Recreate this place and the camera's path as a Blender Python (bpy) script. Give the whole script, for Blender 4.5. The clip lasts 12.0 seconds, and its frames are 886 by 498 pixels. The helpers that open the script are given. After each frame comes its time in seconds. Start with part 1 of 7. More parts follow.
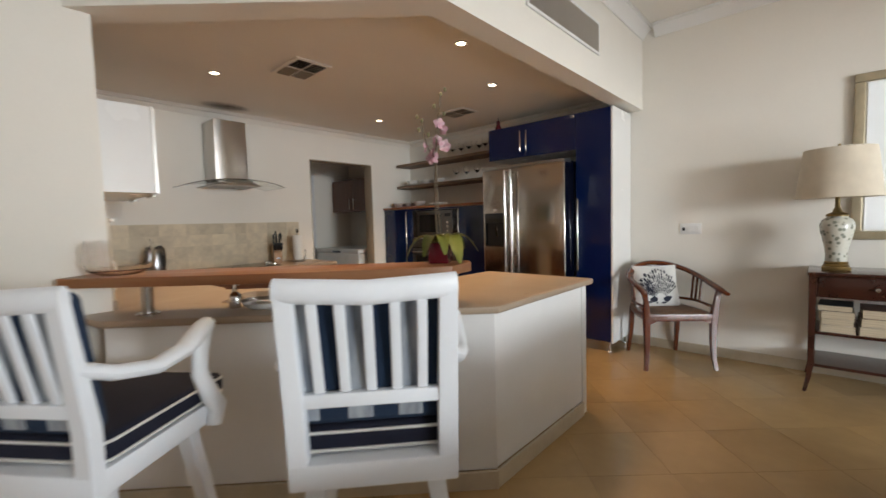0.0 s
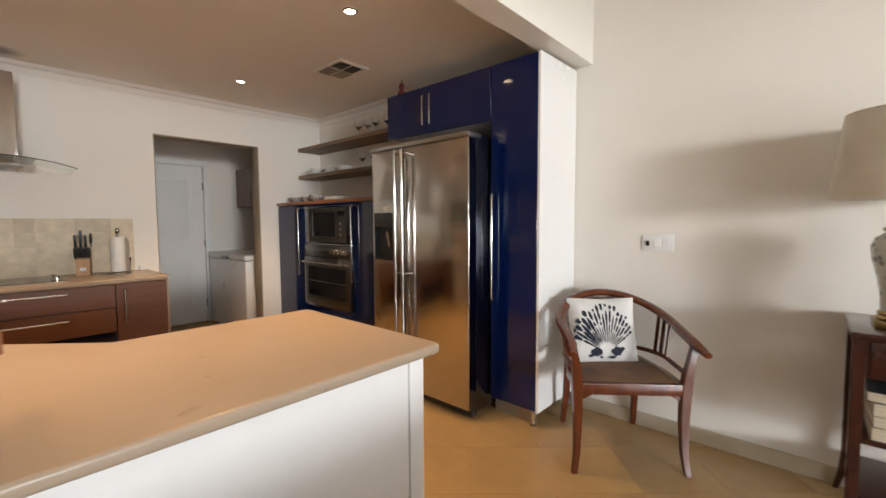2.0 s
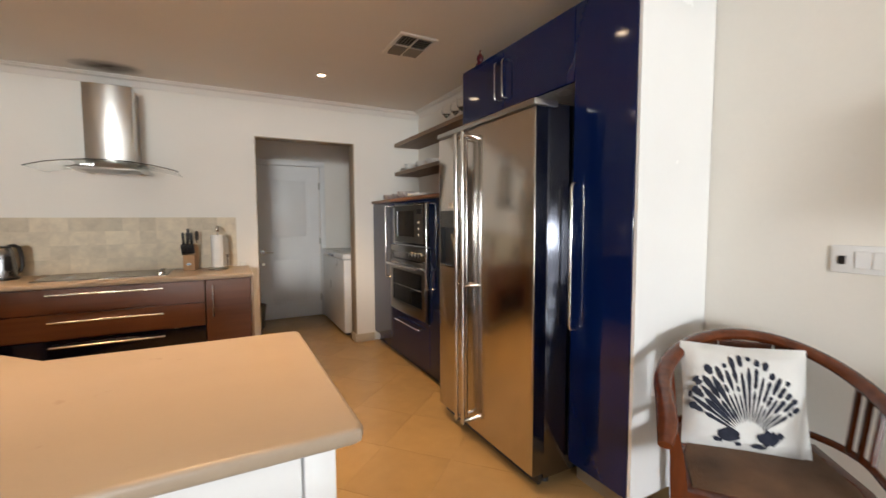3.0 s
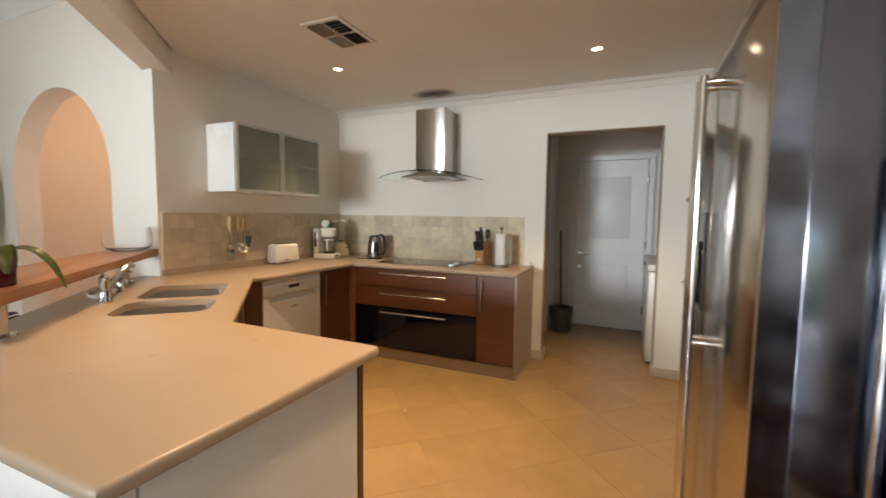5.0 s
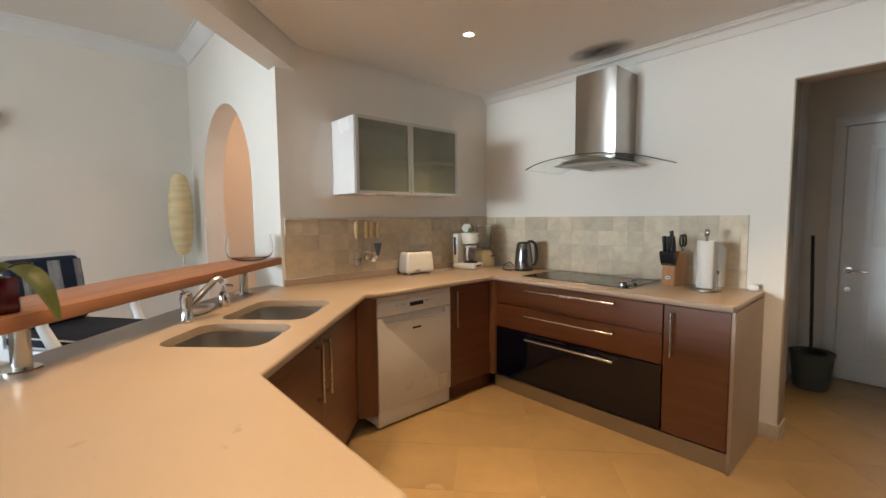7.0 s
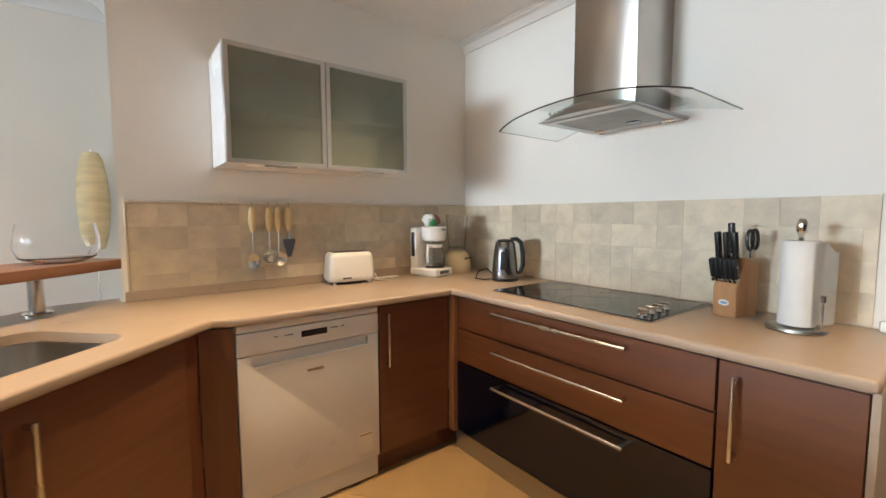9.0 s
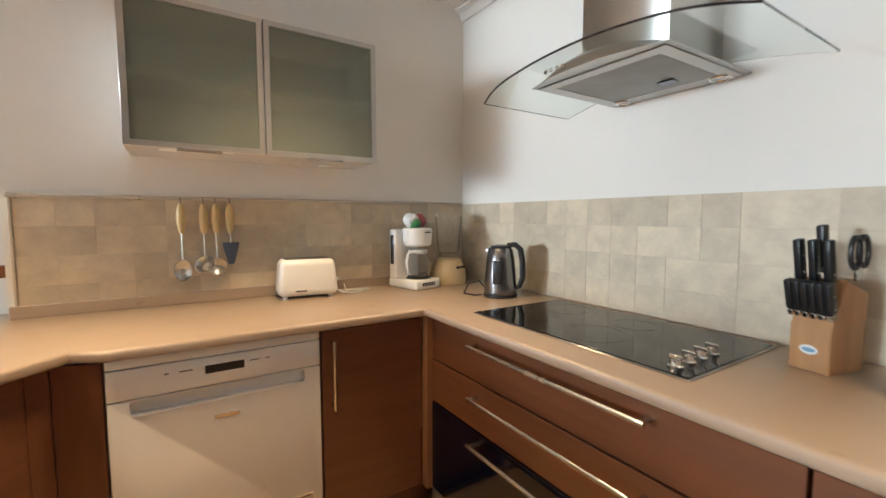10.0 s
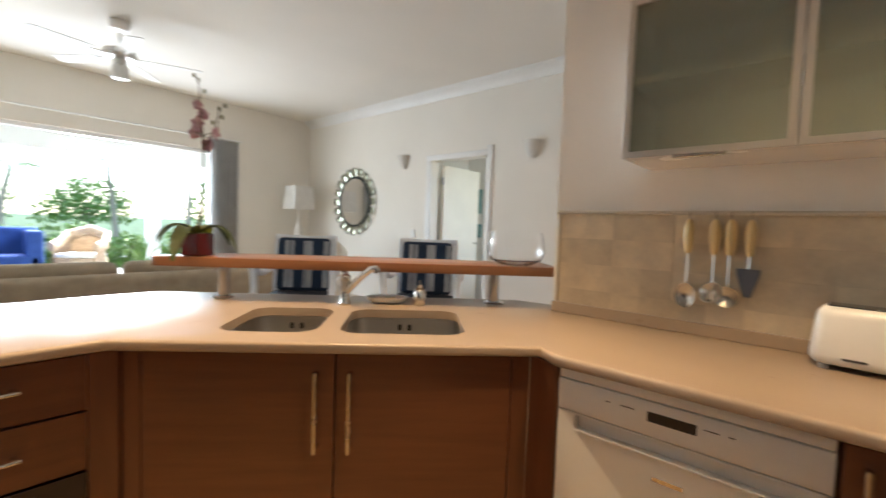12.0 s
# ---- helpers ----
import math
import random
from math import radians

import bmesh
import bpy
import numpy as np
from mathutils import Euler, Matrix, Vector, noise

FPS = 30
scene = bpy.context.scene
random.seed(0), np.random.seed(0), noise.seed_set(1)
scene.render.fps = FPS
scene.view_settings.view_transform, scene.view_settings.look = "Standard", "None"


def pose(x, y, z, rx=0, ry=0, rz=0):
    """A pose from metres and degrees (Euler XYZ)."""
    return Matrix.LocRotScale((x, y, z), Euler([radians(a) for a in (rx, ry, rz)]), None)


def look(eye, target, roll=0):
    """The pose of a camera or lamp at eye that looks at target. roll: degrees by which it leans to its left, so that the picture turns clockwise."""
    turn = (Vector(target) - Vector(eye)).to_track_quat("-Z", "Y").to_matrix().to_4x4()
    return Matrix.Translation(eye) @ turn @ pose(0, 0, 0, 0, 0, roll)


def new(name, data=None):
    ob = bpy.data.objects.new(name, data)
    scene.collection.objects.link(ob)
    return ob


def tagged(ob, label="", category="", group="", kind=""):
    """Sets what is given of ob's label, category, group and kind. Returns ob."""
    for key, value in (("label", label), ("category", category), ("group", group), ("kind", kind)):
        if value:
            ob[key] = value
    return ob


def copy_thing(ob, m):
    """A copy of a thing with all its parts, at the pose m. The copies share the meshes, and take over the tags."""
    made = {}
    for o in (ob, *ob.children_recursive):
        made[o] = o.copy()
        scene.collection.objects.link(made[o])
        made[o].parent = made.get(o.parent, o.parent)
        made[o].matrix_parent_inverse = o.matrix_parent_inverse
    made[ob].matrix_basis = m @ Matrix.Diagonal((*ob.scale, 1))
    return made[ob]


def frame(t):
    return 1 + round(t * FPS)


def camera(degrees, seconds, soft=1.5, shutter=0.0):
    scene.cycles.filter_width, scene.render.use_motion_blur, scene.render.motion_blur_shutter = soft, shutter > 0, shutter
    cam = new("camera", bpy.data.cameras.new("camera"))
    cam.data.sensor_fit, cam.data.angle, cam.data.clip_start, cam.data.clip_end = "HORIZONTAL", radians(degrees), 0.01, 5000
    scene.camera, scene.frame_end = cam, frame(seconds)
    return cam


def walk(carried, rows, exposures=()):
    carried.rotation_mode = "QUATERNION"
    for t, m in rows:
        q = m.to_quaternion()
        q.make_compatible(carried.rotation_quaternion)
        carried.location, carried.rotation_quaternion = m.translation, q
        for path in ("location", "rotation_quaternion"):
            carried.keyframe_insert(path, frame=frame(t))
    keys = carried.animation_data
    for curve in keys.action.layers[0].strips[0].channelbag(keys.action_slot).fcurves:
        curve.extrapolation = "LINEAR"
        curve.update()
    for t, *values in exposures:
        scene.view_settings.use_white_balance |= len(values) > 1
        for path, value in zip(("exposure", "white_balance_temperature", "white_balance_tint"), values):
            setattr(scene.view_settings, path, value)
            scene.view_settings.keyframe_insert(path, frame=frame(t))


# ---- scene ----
cam = camera(93.3, 12.0, 1.5, 0.35)
PATH = [
    (0, (-0.408, -4.513, 1.247), (1.07, -3.171, 1.121), -1.6),
    (0.5, (-0.053, -4.419, 1.239), (1.538, -3.212, 1.134), -1.0),
    (1, (0.348, -4.32, 1.26), (1.993, -3.187, 1.156), -1.0),
    (1.5, (0.771, -4.344, 1.268), (2.38, -3.162, 1.149), -0.9),
    (2, (1.207, -4.351, 1.261), (2.686, -3.01, 1.131), -0.3),
    (2.5, (1.6, -4.29, 1.266), (2.854, -2.738, 1.13), -0.3),
    (4.5, (2.827, -3.963, 1.296), (2.415, -2.012, 1.144), 0.7),
    (5, (2.953, -3.787, 1.305), (2.14, -1.967, 1.147), 0.7),
    (5.5, (2.958, -3.574, 1.311), (1.848, -1.918, 1.153), 0.1),
    (6, (2.896, -3.388, 1.328), (1.599, -1.876, 1.157), -0.2),
    (6.5, (2.799, -3.197, 1.315), (1.383, -1.794, 1.152), -0.5),
    (8.5, (2.403, -2.24, 1.287), (0.846, -0.994, 1.139), -0.1),
    (9, (2.29, -1.953, 1.24), (0.707, -0.742, 1.079), -0.2),
    (9.5, (2.182, -1.734, 1.238), (0.57, -0.563, 1.065), -0.1),
    (10, (2.061, -1.453, 1.227), (0.38, -0.381, 1.075), 0.0),
    (10.5, (1.911, -1.267, 1.203), (0.097, -0.438, 1.06), 0.9),
    (11, (1.749, -1.179, 1.213), (-0.24, -1.02, 1.076), 1.4),
    (11.5, (1.704, -1.143, 1.211), (-0.165, -1.847, 1.092), 1.5),
    (12, (1.749, -1.114, 1.22), (0.241, -2.424, 1.116), 2.1),
]
walk(cam, [(t, look(eye, target, roll)) for t, eye, target, roll in PATH],
     [(0.0, 2.04, 6600, 15), (1.0, 2.22, 6850, 18), (2.5, 2.42, 6750, 17), (4.5, 2.52, 6500, 13), (6.5, 2.5, 6150, 11), (8.5, 2.92, 5750, 10),
      (10.5, 3.02, 5750, 10), (11.5, 2.98, 5750, 12), (12.0, 2.64, 6000, 11)])

# ---- light ----
X1, XM, YW = 3.89, -2.40, -8.0     # east, west and south walls
world = bpy.data.worlds.new("sky")
scene.world = world
world.use_nodes = True
wn = world.node_tree.nodes
sky = wn.new("ShaderNodeTexSky")
sky.sky_type = 'NISHITA'
sky.sun_disc = False
sky.sun_elevation = radians(60)
sky.sun_rotation = radians(202)
world.node_tree.links.new(sky.outputs[0], wn["Background"].inputs[0])
wn["Background"].inputs[1].default_value = 0.13


def lamp(name, kind, m, energy, color, **kw):
    d = bpy.data.lights.new(name, kind)
    d.energy, d.color = energy, color
    for k, v in kw.items():
        if k == "size":
            d.size = v
        if k == "size_y":
            d.shape = 'RECTANGLE'
            d.size_y = v
        if k == "angle":
            d.angle = v
        if k == "spot":
            d.spot_size = v
            d.spot_blend = 0.6
        if k == "radius":
            d.shadow_soft_size = v
    ob = new(name, d)
    ob.matrix_world = m
    return ob


lamp("sun", 'SUN', look((-6, -24, 28), (0, -9, 0)), 1.8, (1.0, 0.95, 0.87), angle=radians(0.5))
# the sky's light through the wide living-room opening
lamp("window_light", 'AREA', look((0.75, -8.12, 1.15), (0.85, 0, 1.0)), 17, (0.89, 0.96, 1.0), size=2.6, size_y=1.9)
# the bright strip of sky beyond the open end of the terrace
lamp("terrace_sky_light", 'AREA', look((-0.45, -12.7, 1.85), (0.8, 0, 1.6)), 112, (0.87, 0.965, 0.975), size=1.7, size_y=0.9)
# the next room has a window of its own
lamp("bedroom_window_light", 'AREA', look((XM - 0.82, -3.38, 1.55), (XM - 0.82, -6, 1.2)), 1.6, (1.0, 0.96, 0.88), size=1.2, size_y=1.5)
WARM = (1.0, 0.665, 0.335)
SPOTS = ((0.85, -1.10), (2.70, -0.77), (0.78, -2.38), (1.79, -2.73), (2.63, -2.38))
for i, (sx, sy) in enumerate(SPOTS):
    lamp("downlight_beam", 'SPOT', look((sx, sy, 2.385), (sx, sy, 0)), 18, WARM, spot=radians(84), radius=0.14)
lamp("hall_light", 'POINT', pose(-1.2, -0.9, 2.1), 3.6, (1.0, 0.62, 0.38), radius=0.1)

# ---- materials ----


def material(name, color, rough=0.5, metal=0.0, spec=0.5, var=0.06, scale=6.0, fine=80.0, bump=0.02, color2=None, stretch=None, coat=0.0,
             rand=0.0, rvar=0.08, patch=0.0, spots=0.0):
    """Principled surface with two scales of colour variation, uneven gloss and fine relief."""
    m = bpy.data.materials.new(name)
    m.use_nodes = True
    nt = m.node_tree
    n, l = nt.nodes, nt.links
    b = n["Principled BSDF"]
    b.inputs["Metallic"].default_value = metal
    b.inputs["Specular IOR Level"].default_value = spec
    b.inputs["Coat Weight"].default_value = coat
    b.inputs["Coat Roughness"].default_value = 0.05
    tc = n.new("ShaderNodeTexCoord")
    mp = n.new("ShaderNodeMapping")
    l.new(tc.outputs["Object"], mp.inputs[0])
    if stretch:
        mp.inputs["Scale"].default_value = stretch
    src = mp.outputs[0]
    if rand:
        oi = n.new("ShaderNodeObjectInfo")
        ad = n.new("ShaderNodeVectorMath")
        ad.operation = 'MULTIPLY_ADD'
        l.new(oi.outputs["Random"], ad.inputs[0])
        ad.inputs[1].default_value = (37.0, 21.0, 53.0)
        l.new(src, ad.inputs[2])
        src = ad.outputs[0]
    n1 = n.new("ShaderNodeTexNoise")
    n1.inputs["Scale"].default_value = scale
    n1.inputs["Detail"].default_value = 6
    n2 = n.new("ShaderNodeTexNoise")
    n2.inputs["Scale"].default_value = fine
    n2.inputs["Detail"].default_value = 4
    l.new(src, n1.inputs["Vector"])
    l.new(src, n2.inputs["Vector"])
    mx = n.new("ShaderNodeMix")
    mx.data_type = 'RGBA'
    c2 = color2 or tuple(max(0.0, c * (1 - 4 * var)) for c in color)
    mx.inputs[6].default_value = (*color, 1)
    mx.inputs[7].default_value = (*c2, 1)
    rp = n.new("ShaderNodeMapRange")
    rp.inputs[1].default_value, rp.inputs[2].default_value = 0.35, 0.72
    l.new(n1.outputs[0], rp.inputs[0])
    l.new(rp.outputs[0], mx.inputs[0])
    hv = n.new("ShaderNodeHueSaturation")
    l.new(mx.outputs[2], hv.inputs["Color"])
    vr = n.new("ShaderNodeMapRange")
    vr.inputs[3].default_value, vr.inputs[4].default_value = 1 - 1.5 * var, 1 + 1.5 * var
    l.new(n2.outputs[0], vr.inputs[0])
    if rand:
        ml = n.new("ShaderNodeMath")
        ml.operation = 'MULTIPLY'
        rr = n.new("ShaderNodeMapRange")
        rr.inputs[3].default_value, rr.inputs[4].default_value = 1 - rand, 1 + rand * 0.55
        l.new(oi.outputs["Random"], rr.inputs[0])
        l.new(vr.outputs[0], ml.inputs[0])
        l.new(rr.outputs[0], ml.inputs[1])
        last = ml
        if patch:
            pr = n.new("ShaderNodeMapRange")
            pr.inputs[1].default_value, pr.inputs[2].default_value = 0.83, 0.86
            pr.inputs[3].default_value, pr.inputs[4].default_value = 1.0, 1 - patch
            l.new(oi.outputs["Random"], pr.inputs[0])
            last = n.new("ShaderNodeMath")
            last.operation = 'MULTIPLY'
            l.new(ml.outputs[0], last.inputs[0])
            l.new(pr.outputs[0], last.inputs[1])
        l.new(last.outputs[0], hv.inputs["Value"])
    else:
        l.new(vr.outputs[0], hv.inputs["Value"])
    if spots:
        n3 = n.new("ShaderNodeTexNoise")
        n3.inputs["Scale"].default_value = 8.5
        n3.inputs["Detail"].default_value = 3
        l.new(src, n3.inputs["Vector"])
        sr = n.new("ShaderNodeMapRange")
        sr.inputs[1].default_value, sr.inputs[2].default_value, sr.inputs[4].default_value = 0.69, 0.73, spots
        l.new(n3.outputs[0], sr.inputs[0])
        sm = n.new("ShaderNodeMix")
        sm.data_type = 'RGBA'
        sm.inputs[7].default_value = (0.20, 0.11, 0.06, 1)
        l.new(hv.outputs[0], sm.inputs[6])
        l.new(sr.outputs[0], sm.inputs[0])
        l.new(sm.outputs[2], b.inputs["Base Color"])
    else:
        l.new(hv.outputs[0], b.inputs["Base Color"])
    r2 = n.new("ShaderNodeMapRange")
    r2.inputs[3].default_value, r2.inputs[4].default_value = max(0.02, rough - rvar), min(1, rough + rvar)
    l.new(n1.outputs[0], r2.inputs[0])
    l.new(r2.outputs[0], b.inputs["Roughness"])
    if bump:
        bp = n.new("ShaderNodeBump")
        bp.inputs["Strength"].default_value = min(1.0, bump * 10)
        bp.inputs["Distance"].default_value = bump * 0.1
        l.new(n2.outputs[0], bp.inputs["Height"])
        l.new(bp.outputs[0], b.inputs["Normal"])
    return m


def glass(name, color=(1, 1, 1), rough=0.0, ior=1.45):
    m = bpy.data.materials.new(name)
    m.use_nodes = True
    b = m.node_tree.nodes["Principled BSDF"]
    b.inputs["Base Color"].default_value = (*color, 1)
    b.inputs["Transmission Weight"].default_value = 1
    b.inputs["Roughness"].default_value = rough
    b.inputs["IOR"].default_value = ior
    return m


def emitter(name, color, strength):
    m = bpy.data.materials.new(name)
    m.use_nodes = True
    b = m.node_tree.nodes["Principled BSDF"]
    b.inputs["Emission Color"].default_value = (*color, 1)
    b.inputs["Emission Strength"].default_value = strength
    return m


PLASTER = material("cream_wall_paint", (0.80, 0.765, 0.70), 0.85, var=0.012, scale=1.5, fine=60, bump=0.015)
CEILING = material("ceiling_paint", (0.80, 0.77, 0.72), 0.9, var=0.01, scale=1.2, fine=90, bump=0.01)
WHITE = material("white_satin_paint", (0.80, 0.80, 0.79), 0.4, var=0.012, scale=3, bump=0.006)
WHITEGLOSS = material("white_laminate", (0.80, 0.80, 0.79), 0.25, var=0.008, scale=3, bump=0.0)
PEACH = material("peach_wall_paint", (0.80, 0.62, 0.50), 0.85, var=0.012, scale=1.5, bump=0.01)
FLOOR = material("cream_marble", (0.43, 0.28, 0.125), 0.26, var=0.05, scale=2.2, fine=14, bump=0.004, color2=(0.35, 0.23, 0.11), rand=0.03, rvar=0.03)
GROUT = material("sand_grout", (0.40, 0.265, 0.122), 0.9, var=0.04)
SKIRT = material("travertine_skirting", (0.58, 0.50, 0.38), 0.45, var=0.05, scale=5, fine=30, color2=(0.5, 0.42, 0.3))
STONE = material("cream_limestone_top", (0.385, 0.298, 0.220), 0.34, var=0.012, scale=3, fine=90, bump=0.0015, color2=(0.365, 0.282, 0.206), spots=0.35)
TILE = material("tumbled_travertine", (0.70, 0.595, 0.43), 0.55, var=0.05, scale=14, fine=70, bump=0.03, color2=(0.56, 0.47, 0.35), rand=0.15, patch=0.24)
WOOD = material("walnut_veneer", (0.158, 0.060, 0.027), 0.32, var=0.06, scale=5, fine=60, bump=0.008, stretch=(6, 6, 0.5), color2=(0.122, 0.045, 0.021))
WOODH = material("walnut_veneer_across", (0.158, 0.060, 0.027), 0.32, var=0.06, scale=5, fine=60, bump=0.008, stretch=(0.5, 0.5, 7), color2=(0.122, 0.045, 0.021))
BARWOOD = material("oiled_hardwood", (0.27, 0.125, 0.058), 0.35, var=0.07, scale=4, fine=50, bump=0.01, stretch=(0.6, 8, 8), color2=(0.24, 0.09, 0.035))
SHELFWOOD = material("brown_oak", (0.20, 0.13, 0.08), 0.5, var=0.06, scale=5, fine=60, bump=0.01, stretch=(8, 0.6, 8))
MAHOG = material("red_mahogany", (0.13, 0.032, 0.010), 0.2, spec=0.5, var=0.08, scale=6, fine=70, bump=0.006, stretch=(5, 5, 0.7), color2=(0.075, 0.018, 0.007))
DARKWOOD = material("dark_mahogany", (0.050, 0.014, 0.009), 0.22, var=0.08, scale=6, fine=70, bump=0.005, coat=0.4)
BLUE = material("navy_gloss_lacquer", (0.001, 0.009, 0.062), 0.08, var=0.02, scale=2, bump=0.0, coat=0.15, rvar=0.02)
STEEL = material("brushed_steel", (0.56, 0.53, 0.49), 0.165, metal=1.0, var=0.02, scale=3, fine=160, bump=0.0015, stretch=(1, 1, 0.02), rvar=0.05)
STEELH = material("brushed_steel_across", (0.50, 0.48, 0.45), 0.3, metal=1.0, var=0.03, scale=3, fine=160, bump=0.004, stretch=(0.02, 0.02, 1), rvar=0.05)
DARKSTEEL = material("dark_brushed_steel", (0.26, 0.26, 0.27), 0.24, metal=1.0, var=0.03, scale=3, fine=160, bump=0.001, stretch=(0.05, 0.05, 1), rvar=0.04)
HOODSTEEL = material("grained_hood_steel", (0.56, 0.53, 0.49), 0.3, metal=1.0, var=0.02, scale=3, fine=160, bump=0.0, rvar=0.03)
bs = HOODSTEEL.node_tree.nodes["Principled BSDF"]
bs.inputs["Anisotropic"].default_value, bs.inputs["Anisotropic Rotation"].default_value = 0.85, 0.25
tg = HOODSTEEL.node_tree.nodes.new("ShaderNodeTangent")
tg.direction_type, tg.axis = 'RADIAL', 'Z'
HOODSTEEL.node_tree.links.new(tg.outputs[0], bs.inputs["Tangent"])
CHROME = material("polished_chrome", (0.72, 0.71, 0.69), 0.1, metal=1.0, var=0.01, bump=0.0, rvar=0.03)
NICKEL = material("satin_nickel", (0.62, 0.60, 0.56), 0.25, metal=1.0, var=0.01, bump=0.0)
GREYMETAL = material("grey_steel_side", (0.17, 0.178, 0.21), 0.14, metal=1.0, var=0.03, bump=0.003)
BLACKGLASS = material("black_ceramic_glass", (0.008, 0.008, 0.009), 0.06, var=0.02, bump=0.0, rvar=0.02)
BLACK = material("black_plastic", (0.012, 0.012, 0.013), 0.35, var=0.04)
PLINTH = material("brushed_aluminium_plinth", (0.42, 0.37, 0.29), 0.4, metal=0.7, var=0.03, stretch=(0.05, 0.05, 1))
APPL = material("white_enamel", (0.76, 0.75, 0.72), 0.3, var=0.01, bump=0.0)
FROST = glass("frosted_green_glass", (0.68, 0.73, 0.62), 0.24)
FROST.node_tree.nodes["Principled BSDF"].inputs["Transmission Weight"].default_value = 0.82
ALU = material("satin_aluminium", (0.62, 0.60, 0.57), 0.35, metal=0.9, var=0.01, bump=0.0)
NAVYFAB = material("navy_canvas", (0.006, 0.008, 0.024), 0.9, var=0.08, fine=300, bump=0.05)
GREYFAB = material("grey_stripe_canvas", (0.40, 0.43, 0.46), 0.9, var=0.08, scale=40, fine=300, bump=0.05, stretch=(1, 1, 0.08), color2=(0.14, 0.16, 0.2))
WHITEFAB = material("white_cotton", (0.75, 0.74, 0.71), 0.95, var=0.03, fine=300, bump=0.05)
CREAMFAB = material("cream_linen", (0.70, 0.62, 0.50), 0.95, var=0.04, fine=300, bump=0.05)
CANE = material("woven_cane", (0.20, 0.10, 0.045), 0.6, var=0.15, fine=180, bump=0.1)
LEAF = material("orchid_leaf", (0.13, 0.16, 0.035), 0.4, var=0.08, scale=12, color2=(0.07, 0.085, 0.02))
YLEAF = material("yellowing_leaf", (0.42, 0.40, 0.08), 0.45, var=0.08, scale=12, color2=(0.24, 0.28, 0.05))
STEM = material("orchid_stem", (0.16, 0.12, 0.07), 0.6, var=0.1, fine=60)
PETAL = material("pink_petal", (0.46, 0.20, 0.26), 0.6, var=0.1, scale=60, color2=(0.66, 0.52, 0.54))
POT = material("burgundy_glaze", (0.10, 0.008, 0.014), 0.15, var=0.05, bump=0.0)
NAVYGLASS = material("dark_navy_glass", (0.001, 0.003, 0.016), 0.08, var=0.02, bump=0.0, rvar=0.02)
GLASS = glass("clear_glass")
THINGLASS = glass("thin_clear_glass", (1, 1, 1), 0.0, 1.18)
TINT = glass("hood_glass", (0.93, 0.98, 0.96))
GLOW = emitter("lamp_glow", (1.0, 0.80, 0.55), 4.0)
TGROUT = material("pale_tile_grout", (0.63, 0.535, 0.39), 0.9, var=0.04)
MIRROR = material("mirror_silver", (0.85, 0.86, 0.87), 0.03, metal=1.0, var=0.0, bump=0.0, rvar=0.01)
DARK = material("dark_recess", (0.02, 0.018, 0.015), 0.8)

# ---- building helpers ----


def bx(x0, x1, y0, y1, z0, z1, b=0.0, seg=2, bm=None):
    bm2 = bmesh.new()
    bmesh.ops.create_cube(bm2, size=1)
    for v in bm2.verts:
        v.co = Vector(((x0 + x1) / 2 + v.co.x * (x1 - x0), (y0 + y1) / 2 + v.co.y * (y1 - y0), (z0 + z1) / 2 + v.co.z * (z1 - z0)))
    if b:
        bmesh.ops.bevel(bm2, geom=list(bm2.edges), offset=b, segments=seg, profile=0.5, affect='EDGES')
    return bm2 if bm is None else add(bm, bm2)


def add(bm, other):
    me = bpy.data.meshes.new("tmp")
    other.to_mesh(me)
    other.free()
    bm.from_mesh(me)
    bpy.data.meshes.remove(me)
    return bm


def turned(bm, m):
    bmesh.ops.transform(bm, matrix=m, verts=bm.verts)
    return bm


def lathe(profile, seg=28, cx=0.0, cy=0.0, sy=1.0):
    """A turned body from (radius, height) pairs."""
    bm = bmesh.new()
    rings = []
    for r, z in profile:
        if r < 1e-5:
            rings.append([bm.verts.new((cx, cy, z))])
        else:
            rings.append([bm.verts.new((cx + r * math.cos(2 * math.pi * k / seg), cy + sy * r * math.sin(2 * math.pi * k / seg), z)) for k in range(seg)])
    for a, c in zip(rings, rings[1:]):
        for k in range(seg):
            k2 = (k + 1) % seg
            if len(a) == 1 and len(c) == 1:
                continue
            if len(a) == 1:
                bm.faces.new((a[0], c[k2], c[k]))
            elif len(c) == 1:
                bm.faces.new((a[k], a[k2], c[0]))
            else:
                bm.faces.new((a[k], a[k2], c[k2], c[k]))
    bmesh.ops.recalc_face_normals(bm, faces=bm.faces)
    return bm


